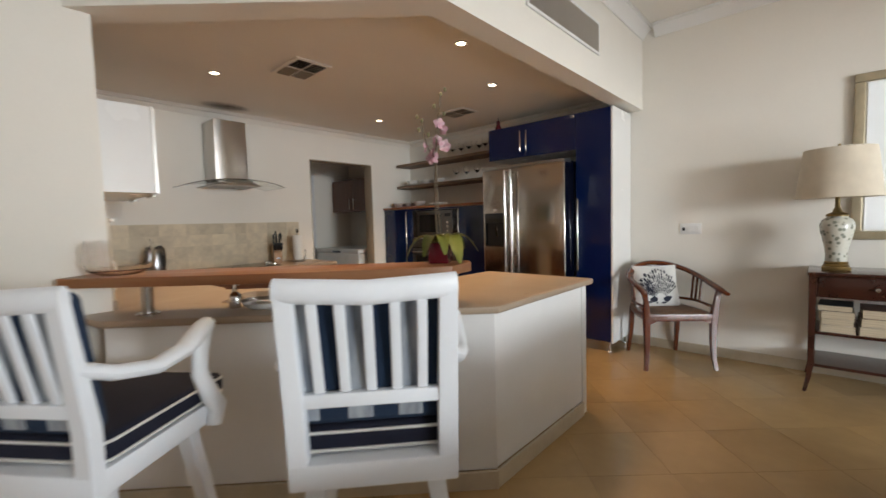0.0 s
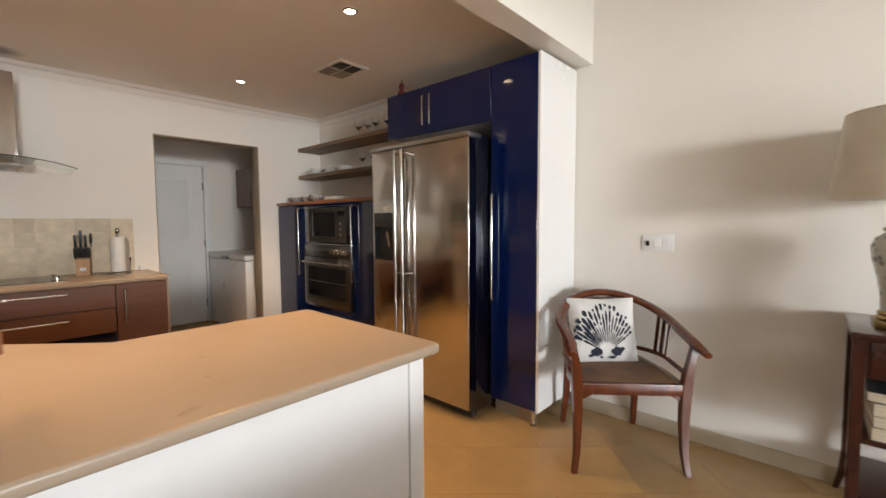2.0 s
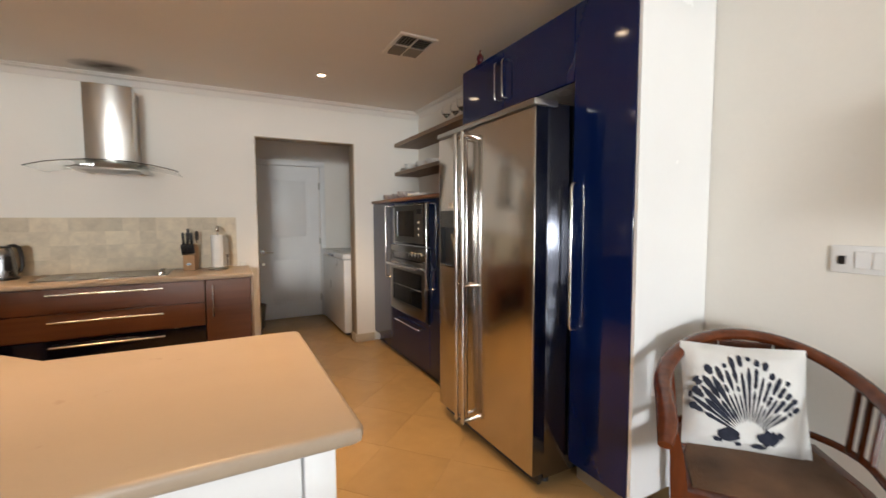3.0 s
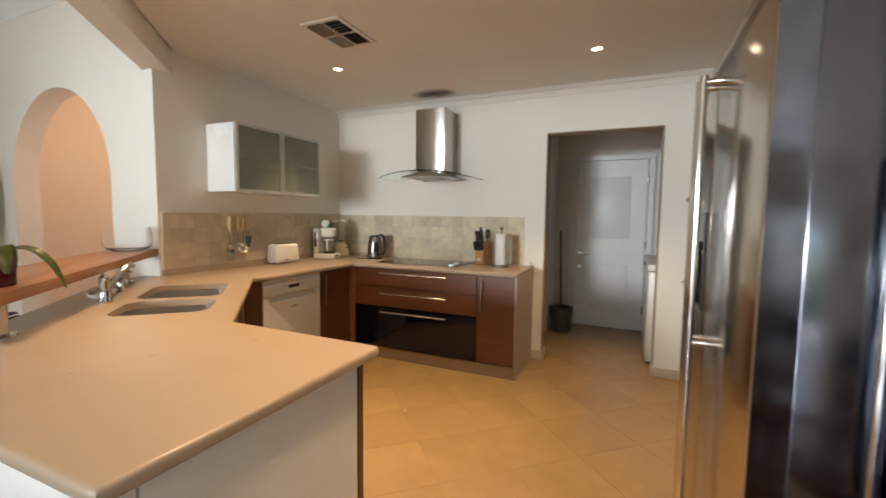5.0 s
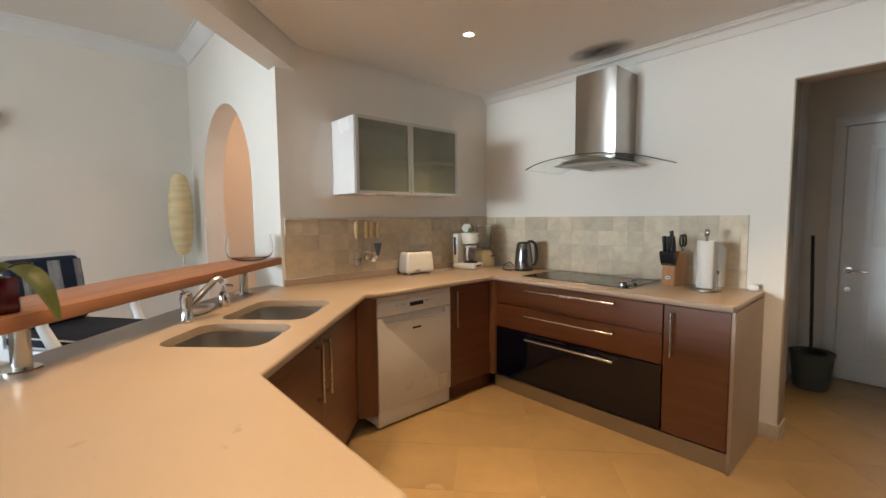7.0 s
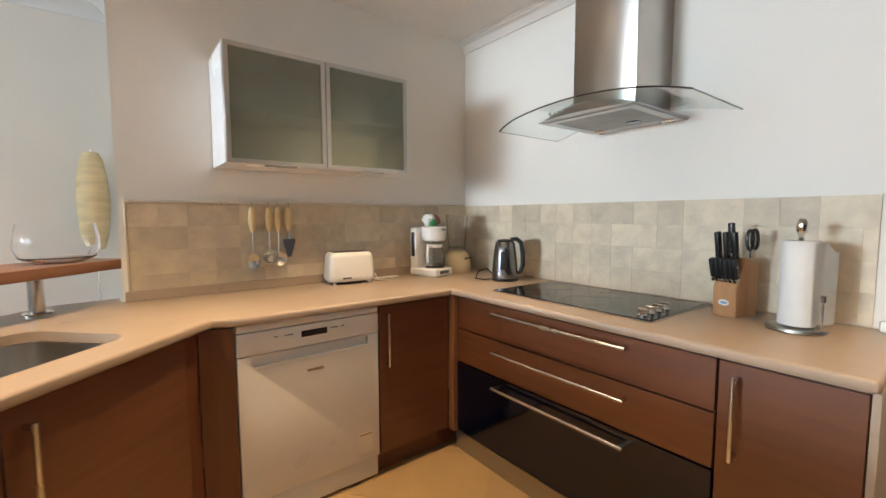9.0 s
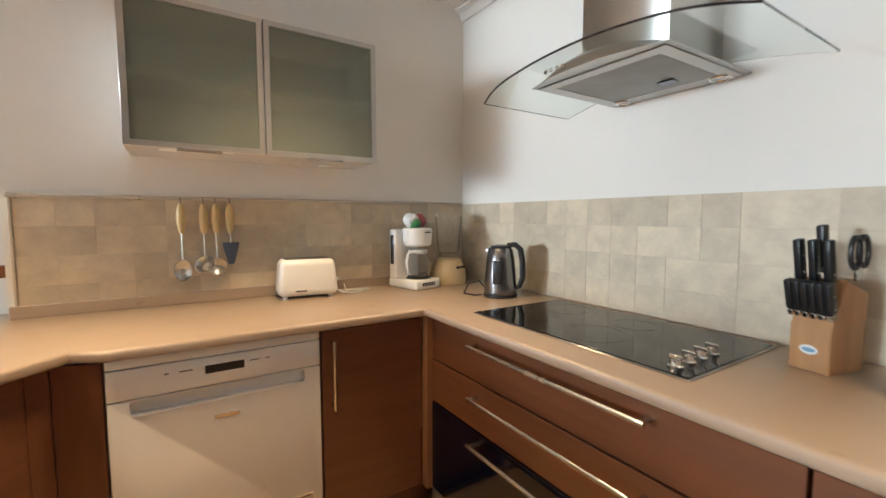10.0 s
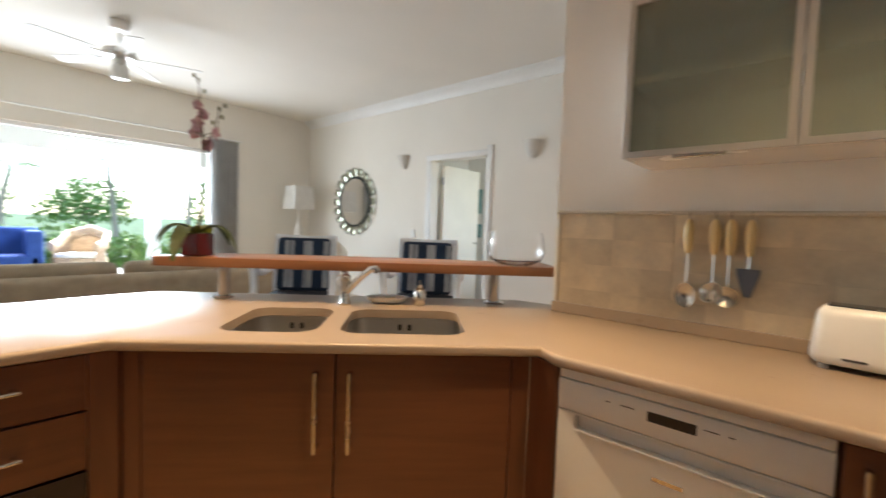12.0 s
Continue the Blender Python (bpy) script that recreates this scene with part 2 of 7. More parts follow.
def tube(points, r, seg=10, closed=False, flat=1.0, up=None):
    """A round or flattened bar along points; r is a number or one for each point."""
    pts = [Vector(p) for p in points]
    rs = r if isinstance(r, (list, tuple)) else [r] * len(pts)
    bm = bmesh.new()
    rings = []
    n = len(pts)
    prev = None
    for i, p in enumerate(pts):
        a = pts[(i - 1) % n] if (closed or i > 0) else p
        c = pts[(i + 1) % n] if (closed or i < n - 1) else p
        d = (c - a).normalized()
        if up is not None:
            u = Vector(up)
        elif prev is None:
            u = Vector((0, 0, 1)) if abs(d.z) < 0.9 else Vector((1, 0, 0))
        else:
            u = prev
        s = d.cross(u).normalized()
        u = s.cross(d).normalized()
        prev = u
        rings.append([bm.verts.new(p + s * (rs[i] * math.cos(2 * math.pi * k / seg)) + u * (rs[i] * flat * math.sin(2 * math.pi * k / seg))) for k in range(seg)])
    pairs = list(zip(rings, rings[1:])) + ([(rings[-1], rings[0])] if closed else [])
    for a, c in pairs:
        for k in range(seg):
            bm.faces.new((a[k], a[(k + 1) % seg], c[(k + 1) % seg], c[k]))
    if not closed:
        bm.faces.new(rings[0][::-1])
        bm.faces.new(rings[-1])
    bmesh.ops.recalc_face_normals(bm, faces=bm.faces)
    return bm


def prism(outline, z0, z1, b=0.0, seg=2):
    """A flat slab with the given outline in plan."""
    bm = bmesh.new()
    lo = [bm.verts.new((x, y, z0)) for x, y in outline]
    hi = [bm.verts.new((x, y, z1)) for x, y in outline]
    n = len(outline)
    bm.faces.new(lo[::-1])
    bm.faces.new(hi)
    for k in range(n):
        bm.faces.new((lo[k], lo[(k + 1) % n], hi[(k + 1) % n], hi[k]))
    bmesh.ops.recalc_face_normals(bm, faces=bm.faces)
    if b:
        es = [e for e in bm.edges if abs(e.verts[0].co.z - e.verts[1].co.z) < 1e-6]
        bmesh.ops.bevel(bm, geom=es, offset=b, segments=seg, profile=0.5, affect='EDGES')
    return bm


def bezier(p0, p1, p2, n=10):
    p0, p1, p2 = Vector(p0), Vector(p1), Vector(p2)
    return [(p0 * (1 - t) ** 2 + p1 * (2 * t * (1 - t)) + p2 * t * t) for t in [k / n for k in range(n + 1)]]


def finish(name, bm, mat, smooth=40):
    me = bpy.data.meshes.new(name)
    bm.to_mesh(me)
    bm.free()
    if smooth:
        me.polygons.foreach_set("use_smooth", [True] * len(me.polygons))
        me.set_sharp_from_angle(angle=radians(smooth))
    me.materials.append(mat)
    return me


def part(name, bm, mat, parent, label=""):
    ob = new(name, finish(name, bm, mat))
    ob.parent = parent
    return tagged(ob, label)


def thing(name, label, category, x=0.0, y=0.0, z=0.0, rz=0.0, group="", kind=""):
    ob = new(name)
    ob.empty_display_size = 0.05
    ob.matrix_world = pose(x, y, z, 0, 0, rz)
    return tagged(ob, label, category, group, kind)


def single(name, bm, mat, label, category, group="", x=0.0, y=0.0, z=0.0, rz=0.0):
    ob = new(name, finish(name, bm, mat))
    ob.matrix_world = pose(x, y, z, 0, 0, rz)
    return tagged(ob, label, category, group)


def structure(name, bm, mat, label=""):
    return tagged(new(name, finish(name, bm, mat)), label, "", "", "structure")



# ---- structure ----
KC, LC = 2.42, 3.0       # kitchen and living-room ceilings
TOP = 0.865              # worktop height
DX0, DX1, DH = 2.255, 3.167, 2.038

structure("floor", bx(XM - 1.6, X1 + 0.15, YW - 0.2, 1.66, -0.12, -0.0012), GROUT, "sand-coloured grout bed under the marble floor")
bm = bx(-0.15, DX0, 0, 0.15, 0, LC)
bx(DX1, X1, 0, 0.15, 0, LC, bm=bm)
bx(DX0, DX1, 0, 0.15, DH, LC, bm=bm)
structure("wall_north", bm, PLASTER, "cream painted kitchen wall with an open doorway")
structure("wall_east", bx(X1, X1 + 0.15, YW, 1.65, 0, LC), PLASTER, "cream painted wall along the living room and kitchen")
structure("wall_utensil", bx(-0.15, 0.0, -1.966, 0.0, 0, LC), PLASTER, "painted kitchen side wall with tiled splashback")
# wall with the arched opening
AX0, AX1, AZ = -1.95, -0.52, 1.55
bm = bmesh.new()
bx(XM, AX0, -1.966, -1.79, 0, LC, bm=bm)
bx(AX1, -0.15, -1.966, -1.79, 0, LC, bm=bm)
ac, ar, ah = (AX0 + AX1) / 2, (AX1 - AX0) / 2, 0.72
N = 24
for k in range(N):
    a0, a1 = math.pi * k / N, math.pi * (k + 1) / N
    xa, za = ac - ar * math.cos(a0), AZ + ah * math.sin(a0)
    xb, zb = ac - ar * math.cos(a1), AZ + ah * math.sin(a1)
    f = []
    for y in (-1.966, -1.79):
        f.append([bm.verts.new(p) for p in ((xa, y, za), (xb, y, zb), (xb, y, LC), (xa, y, LC))])
    bm.faces.new(f[0])
    bm.faces.new(f[1][::-1])
    bm.faces.new((f[0][0], f[1][0], f[1][1], f[0][1]))
bmesh.ops.remove_doubles(bm, verts=bm.verts, dist=0.0005)
bmesh.ops.recalc_face_normals(bm, faces=bm.faces)
structure("wall_arch", bm, PLASTER, "white wall with a tall arched opening")
bm = bx(XM, -0.15, -0.15, 0.0, 0, LC)
structure("wall_hall", bm, PEACH, "peach painted wall of the hall behind the arch")
# mirror wall with door opening
bm = bx(XM - 0.15, XM, -4.06, 0.0, 0, LC)
bx(XM - 0.15, XM, YW, -4.97, 0, LC, bm=bm)
bx(XM - 0.15, XM, -4.97, -4.06, 2.10, LC, bm=bm)
structure("wall_west", bm, PLASTER, "white living-room wall with a doorway")
bm = bx(XM - 1.6, XM - 1.5, -5.6, -3.4, 0, LC)
bx(XM - 1.5, XM - 0.15, -5.6, -5.5, 0, LC, bm=bm)
bx(XM - 1.5, XM - 0.15, -3.5, -3.4, 0, 0.7, bm=bm)
bx(XM - 1.5, XM - 0.15, -3.5, -3.4, 2.4, LC, bm=bm)
structure("wall_bedroom", bm, PLASTER, "cream walls of the room behind the doorway")
# window wall
WX0, WX1, WZ = -0.80, 3.30, 2.26
bm = bx(XM - 0.15, WX0, YW - 0.2, YW, 0, LC)
bx(WX1, X1 + 0.15, YW - 0.2, YW, 0, LC, bm=bm)
bx(WX0, WX1, YW - 0.2, YW, WZ, LC, bm=bm)
structure("wall_south", bm, PLASTER, "white wall with a wide glazed opening to the terrace")
structure("wall_utility", bx(2.10, X1, 1.52, 1.65, 0, LC), PLASTER, "cream end wall of the utility room")
structure("wall_utility_side", bx(2.0, 2.12, 0.15, 1.65, 0, LC), PLASTER, "utility room side wall")
# ceilings
HE = [(-0.15, -1.94), (-0.08, -1.94), (1.07, -3.22), (X1, -3.22)]
structure("ceiling_kitchen", prism([(0.0, 0.0), (0.0, -1.80), (1.13, -3.08), (X1, -3.08), (X1, 0.0)], KC, KC + 0.1), CEILING, "low flat kitchen ceiling")
structure("ceiling_living", bx(XM - 1.6, X1, YW, 0.0, LC, LC + 0.1), CEILING, "high living-room ceiling")
structure("ceiling_utility", bx(2.1, X1, 0.15, 1.55, 2.5, 2.6), CEILING, "utility room ceiling")
structure("header_beam", prism([(-0.10, -1.968), (1.07, -3.22), (X1, -3.22), (X1, -3.07), (1.136, -3.07), (0.0, -1.83), (-0.004, -1.968)], 2.26, LC), PLASTER, "dropped header beam between kitchen and living room")



def cut(bm, cutters):
    """bm with the bodies of cutters taken out of it."""
    a = new("cut_a", finish("cut_a", bm, WHITE, 0))
    obs = []
    for c in cutters:
        o = new("cut_b", finish("cut_b", c, WHITE, 0))
        md = a.modifiers.new("b", 'BOOLEAN')
        md.operation, md.solver, md.object = 'DIFFERENCE', 'EXACT', o
        obs.append(o)
    dg = bpy.context.evaluated_depsgraph_get()
    me = bpy.data.meshes.new_from_object(a.evaluated_get(dg))
    out = bmesh.new()
    out.from_mesh(me)
    for o in (a, *obs):
        d = o.data
        bpy.data.objects.remove(o)
        bpy.data.meshes.remove(d)
    bpy.data.meshes.remove(me)
    return out


def rounded(x0, x1, y0, y1, r, n=6):
    """The outline of a rectangle with rounded corners."""
    out = []
    for cx, cy, a in ((x1 - r, y1 - r, 0), (x0 + r, y1 - r, 90), (x0 + r, y0 + r, 180), (x1 - r, y0 + r, 270)):
        for k in range(n + 1):
            t = radians(a + 90 * k / n)
            out.append((cx + r * math.cos(t), cy + r * math.sin(t)))
    return out


def bar_handle(p0, p1, out, r=0.006, d=0.03):
    """A straight pull with a post near each end; out is the way it stands off."""
    p0, p1, o = Vector(p0), Vector(p1), Vector(out)
    bm = tube([p0 + o * d, p1 + o * d], r)
    e = (p1 - p0).normalized() * 0.012
    for p in (p0 + e, p1 - e):
        add(bm, tube([p, p + o * d], r * 1.15))
    return bm


def loop_handle(p0, p1, out, r=0.007, d=0.045):
    """A bent rod pull whose ends turn back into the door."""
    p0, p1, o = Vector(p0), Vector(p1), Vector(out)
    e = (p1 - p0).normalized()
    pts = [p0, p0 + o * d * 0.6, p0 + o * d * 0.9 + e * d * 0.15, p0 + o * d + e * d * 0.45, p1 + o * d - e * d * 0.45, p1 + o * d * 0.9 - e * d * 0.15, p1 + o * d * 0.6, p1]
    return tube(pts, r)


def pillow(w, d, h, n=14, puff=0.5):
    """A stuffed cushion, w by d, h thick at the middle."""
    bm = bmesh.new()
    grids = []
    for s in (1, -1):
        g = []
        for i in range(n + 1):
            row = []
            for j in range(n + 1):
                u, v = 2 * i / n - 1, 2 * j / n - 1
                f = max(0.0, (1 - abs(u) ** 3) * (1 - abs(v) ** 3)) ** puff
                x = u * w / 2 * (1 - 0.05 * (1 - abs(v)))
                y = v * d / 2 * (1 - 0.05 * (1 - abs(u)))
                row.append(bm.verts.new((x, y, s * (h / 2 * f))))
            g.append(row)
        grids.append(g)
        for i in range(n):
            for j in range(n):
                q = (g[i][j], g[i + 1][j], g[i + 1][j + 1], g[i][j + 1])
                bm.faces.new(q if s > 0 else q[::-1])
    bmesh.ops.remove_doubles(bm, verts=bm.verts, dist=0.0005)
    return bm


# ---- trims ----
def moulding(name, p0, p1, nrm, z, mat, label, size=0.09):
    """A crown moulding run from p0 to p1 in plan under a ceiling at z; nrm points into the room."""
    prof = ((0, -size), (0.012, -size), (0.018, -size * 0.8), (size * 0.45, -size * 0.42), (size * 0.8, -0.022), (size * 0.82, -0.012), (size, -0.010), (size, -0.001), (0, -0.001))
    bm = bmesh.new()
    rings = [[bm.verts.new((p[0] + nrm[0] * a, p[1] + nrm[1] * a, z + b)) for a, b in prof] for p in (p0, p1)]
    n = len(prof)
    for k in range(n):
        bm.faces.new((rings[0][k], rings[0][(k + 1) % n], rings[1][(k + 1) % n], rings[1][k]))
    bm.faces.new(rings[0])
    bm.faces.new(rings[1][::-1])
    bmesh.ops.recalc_face_normals(bm, faces=bm.faces)
    return structure(name, bm, mat, label)


moulding("trim_crown_kitchen_north", (0.0, 0.0), (X1, 0.0), (0, -1), KC, CEILING, "white crown moulding over the hob wall", 0.07)
moulding("trim_crown_kitchen_east", (X1, -0.07), (X1, -3.06), (-1, 0), KC, CEILING, "white crown moulding over the open shelves", 0.07)
moulding("trim_crown_west", (XM, YW), (XM, -1.94), (1, 0), LC, WHITE, "white crown moulding in the living room", 0.12)
moulding("trim_crown_arch", (XM + 0.12, -1.966), (-0.12, -1.966), (0, -1), LC, WHITE, "white crown moulding over the arch", 0.12)
moulding("trim_crown_header", (1.07, -3.22), (X1, -3.22), (0, -1), LC, WHITE, "white crown moulding on the header beam", 0.10)
moulding("trim_crown_east", (X1, YW), (X1, -3.33), (-1, 0), LC, WHITE, "white crown moulding on the long wall", 0.10)


def skirting(name, x0, x1, y0, y1):
    structure(name, bx(x0, x1, y0, y1, 0, 0.085, 0.003), SKIRT, "travertine skirting along the wall")


skirting("baseboard_east", X1 - 0.014, X1, YW, -3.12)
skirting("baseboard_north", 2.166, DX0, -0.014, 0)
skirting("baseboard_north_right", DX1, 3.36, -0.014, 0)
skirting("baseboard_jamb", DX0 - 0.0, DX0 + 0.012, 0.001, 0.15)
skirting("baseboard_jamb_right", DX1 - 0.012, DX1, 0.001, 0.15)
skirting("baseboard_utility", 2.12, 2.30, 1.506, 1.52)
skirting("baseboard_west", XM, XM + 0.014, YW, -5.05)
skirting("baseboard_west_end", XM, XM + 0.014, -3.98, -1.95)
skirting("baseboard_arch", AX1, -0.16, -1.98, -1.966)
# the shade inside the doorway's thickness is put into this brown colour
REVEAL = material("shadow_toned_reveal", (0.42, 0.35, 0.26), 0.7, var=0.02, scale=4)
structure("trim_doorway", add(add(bx(DX0 - 0.004, DX0 + 0.004, -0.004, 0.152, 0.086, DH + 0.004, 0.001), bx(DX1 - 0.004, DX1 + 0.004, -0.004, 0.152, 0.086, DH + 0.004, 0.001)), bx(DX0 + 0.005, DX1 - 0.005, -0.004, 0.152, DH - 0.004, DH + 0.004, 0.001)), REVEAL, "kitchen doorway lining coloured as if in shadow")

# ---- kitchen base units ----
FY, FX = -0.60, 0.60      # fronts of the hob run and of the dishwasher run
ZT = TOP - 0.034          # underside of the worktop


def front(name, x0, x1, z0, z1, mat, parent, at, th=0.019, label=""):
    """A drawer or door front; at maps (along, out, up) to the room."""
    bm = bx(x0 + 0.0015, x1 - 0.0015, -th, 0, z0 + 0.0015, z1 - 0.0015, 0.0015, 1)
    return part(name, turned(bm, at), mat, parent, label)


EDGEWOOD = material("pale_wood_edge", (0.27, 0.125, 0.06), 0.4, var=0.05, scale=5, fine=60, stretch=(6, 6, 0.5))
unit = thing("drawer_unit", "wide walnut drawer unit with a navy lower drawer", "cabinet", 0, 0, 0)
part("body", bx(0.60, 1.828, FY + 0.02, -0.02, 0.105, ZT - 0.002), WOOD, unit)
AT = Matrix.Translation((0, FY + 0.019, 0))
part("filler", bx(0.597, 0.638, FY - 0.022, FY + 0.016, 0.105, ZT - 0.004, 0.001, 1), EDGEWOOD, unit, "pale wood corner filler")
for z0, z1, mt, nm in ((0.660, 0.822, WOODH, "drawer_front"), (0.484, 0.656, WOODH, "drawer_front"), (0.112, 0.480, NAVYGLASS, "drawer_front")):
    f = front(nm, 0.64, 1.832, z0, z1, mt, unit, AT, label="navy glossy lower drawer front" if mt is NAVYGLASS else "")
    zh = {0.660: 0.788, 0.484: 0.605, 0.112: 0.438}[z0]
    part("handle", bar_handle((0.93, FY, zh), (1.57, FY, zh), (0, -1, 0), 0.0072, 0.036), NICKEL, f, "satin steel bar handle")
part("plinth", bx(0.62, 2.15, FY + 0.012, FY + 0.03, 0.0, 0.10, 0.001, 1), PLINTH, unit, "brushed metal plinth")

unit = thing("base_cabinet", "narrow walnut base cabinet at the end of the worktop", "cabinet", 0, 0, 0)
part("body", bx(1.836, 2.145, FY + 0.02, -0.02, 0.105, ZT - 0.002), WOOD, unit)
f = front("door", 1.836, 2.148, 0.112, 0.822, WOODH, unit, AT)
part("handle", bar_handle((1.884, FY, 0.545), (1.884, FY, 0.790), (0, -1, 0), 0.0072, 0.036), NICKEL, f, "satin steel bar handle")
part("end_panel", bx(2.150, 2.166, FY - 0.002, -0.004, 0.0, ZT - 0.002, 0.001, 1), STONE, unit, "cream stone-effect end panel")

ATX = Matrix.Translation((FX - 0.019, 0, 0)) @ pose(0, 0, 0, 0, 0, 90)
unit = thing("corner_cabinet", "walnut corner base cabinet beside the dishwasher", "cabinet", 0, 0, 0)
part("body", bx(0.02, FX - 0.02, -1.035, -0.62, 0.105, ZT - 0.002), WOOD, unit)
f = front("door", -1.034, -0.625, 0.112, 0.822, WOODH, unit, ATX)
part("handle", bar_handle((FX, -0.996, 0.535), (FX, -0.996, 0.788), (1, 0, 0), 0.0068), NICKEL, f, "satin steel bar handle")
part("plinth", bx(FX - 0.07, FX - 0.05, -1.035, -0.57, 0.0, 0.10), WOOD, unit)

# dishwasher
dw = thing("dishwasher", "white freestanding dishwasher with a small dark display", "dishwasher", FX, -1.34, 0)
part("body", bx(-0.56, -0.03, -0.297, 0.297, 0.02, 0.80, 0.004), APPL, dw)
part("top_panel", bx(-0.55, 0.004, -0.298, 0.298, 0.797, 0.826, 0.006), APPL, dw)
panel = part("control_panel", bx(-0.03, 0.006, -0.298, 0.298, 0.706, 0.795, 0.004), APPL, dw)
part("display", bx(0.004, 0.0075, -0.055, 0.055, 0.744, 0.770, 0.001, 1), BLACK, panel, "dark display window")
for k, (a, w) in enumerate(((-0.155, 0.012), (-0.105, 0.035), (0.085, 0.03), (0.125, 0.012))):
    part("marking", bx(0.005, 0.0068, a - w / 2, a + w / 2, 0.763, 0.7655), GREYMETAL, panel)
door = bx(-0.03, 0.004, -0.298, 0.298, 0.115, 0.703, 0.004)
door = cut(door, [turned(prism(rounded(-0.245, 0.245, -0.021, 0.021, 0.01), -0.03, 0.03), Matrix.Translation((0.010, 0, 0.678)) @ pose(0, 0, 0, 90, 0, 90))])
door = part("door", door, APPL, dw)
part("grip_lip", bx(-0.012, 0.007, -0.243, 0.243, 0.650, 0.658, 0.003), APPL, door)
part("badge", bx(0.004, 0.0062, -0.035, 0.035, 0.594, 0.606, 0.001, 1), NICKEL, door, "small metal badge")
part("sticker", bx(0.004, 0.0052, 0.185, 0.265, 0.145, 0.245), CREAMFAB, door, "peeling yellowed sticker")
part("sticker", bx(0.0052, 0.0058, 0.195, 0.255, 0.235, 0.240), SHELFWOOD, door)
part("kickboard", bx(-0.05, -0.012, -0.295, 0.295, 0.012, 0.111, 0.003), APPL, dw)

# diagonal sink unit; along u the diagonal runs to the side wall, across it w grows towards the living room
DIAG = pose(0, 0, 0, 0, 0, 135)


def dpt(u, w):
    p = DIAG @ Vector((u, w, 0))
    return (p.x, p.y)


su = thing("sink_cabinet", "diagonal walnut sink cabinet with two doors", "cabinet", 0, 0, 0, 135)
WF = 0.845
for u0, u1, hu in ((-2.83, -2.255, -2.310), (-2.252, -1.70, -2.207)):
    f = part("door", bx(u0 + 0.001, u1 - 0.001, WF, WF + 0.019, 0.112, 0.822, 0.0015, 1), WOODH, su)
    part("handle", bar_handle((hu, WF, 0.515), (hu, WF, 0.768), (0, -1, 0), 0.0072), NICKEL, f, "satin steel bar handle")
part("filler", bx(-1.698, -1.640, WF + 0.003, WF + 0.02, 0.105, 0.822, 0.001, 1), WOOD, su)
part("filler", bx(-2.885, -2.834, WF + 0.003, WF + 0.02, 0.105, 0.822, 0.001, 1), WOOD, su)
part("body", bx(-2.86, -1.66, WF + 0.022, WF + 0.05, 0.105, 0.805), WOOD, su)
part("plinth", bx(-2.90, -1.62, WF + 0.05, WF + 0.07, 0.0, 0.105), WOOD, su)

# peninsula
pen = thing("peninsula", "white panelled peninsula with walnut drawers on its kitchen side", "cabinet", 0, 0, 0)
OW = 1.605                # outer panel of the diagonal
oa, ob_ = dpt(-3.213, OW), dpt(-1.50, OW)
part("outer_panel", turned(bx(-3.222, -1.50, OW - 0.02, OW, 0.09, ZT - 0.002, 0.002, 1), DIAG), WHITE, pen)
px = oa[0]
part("outer_panel", bx(px + 0.006, 2.085, -3.405, -3.385, 0.09, ZT - 0.002, 0.002, 1), WHITE, pen)
part("corner_post", bx(2.089, 2.150, -3.408, -3.35, 0.0, ZT - 0.002, 0.003), WHITE, pen)
part("end_panel", bx(2.130, 2.150, -3.345, -2.672, 0.0, ZT - 0.002, 0.002, 1), WHITE, pen)
part("filler", prism([(1.436, -2.652), (1.450, -2.638), (1.520, -2.643), (1.520, -2.660)], 0.105, 0.822), WOOD, pen)
part("filler", prism([(0.546, -1.742), (0.562, -1.757), (0.603, -1.645), (0.584, -1.642)], 0.105, 0.822), WOOD, pen)
part("edge_strip", bx(2.128, 2.152, -2.668, -2.640, 0.0, ZT - 0.002, 0.002, 1), WOOD, pen, "walnut edge strip")
part("skirting", turned(bx(-3.225, -1.52, OW + 0.001, OW + 0.014, 0, 0.088, 0.002, 1), DIAG), SKIRT, pen, "travertine skirting strip")
part("skirting", bx(px + 0.004, 2.088, -3.42, -3.407, 0, 0.088, 0.002, 1), SKIRT, pen, "travertine skirting strip")
part("body", bx(1.52, 2.125, -2.68, -2.662, 0.105, ZT - 0.002), WOOD, pen)
for z0, z1, mt in ((0.660, 0.822, WOODH), (0.484, 0.656, WOODH), (0.112, 0.480, NAVYGLASS)):
    f = part("drawer_front", bx(1.522, 2.125, -2.660, -2.641, z0 + 0.0015, z1 - 0.0015, 0.0015, 1), mt, pen, "navy glossy lower drawer front" if mt is NAVYGLASS else "")
    zh = {0.660: 0.755, 0.484: 0.575, 0.112: 0.42}[z0]
    part("handle", bar_handle((1.66, -2.641, zh), (2.0, -2.641, zh), (0, 1, 0)), NICKEL, f, "satin steel bar handle")
part("plinth", bx(1.50, 2.12, -2.72, -2.70, 0, 0.105), WOOD, pen)

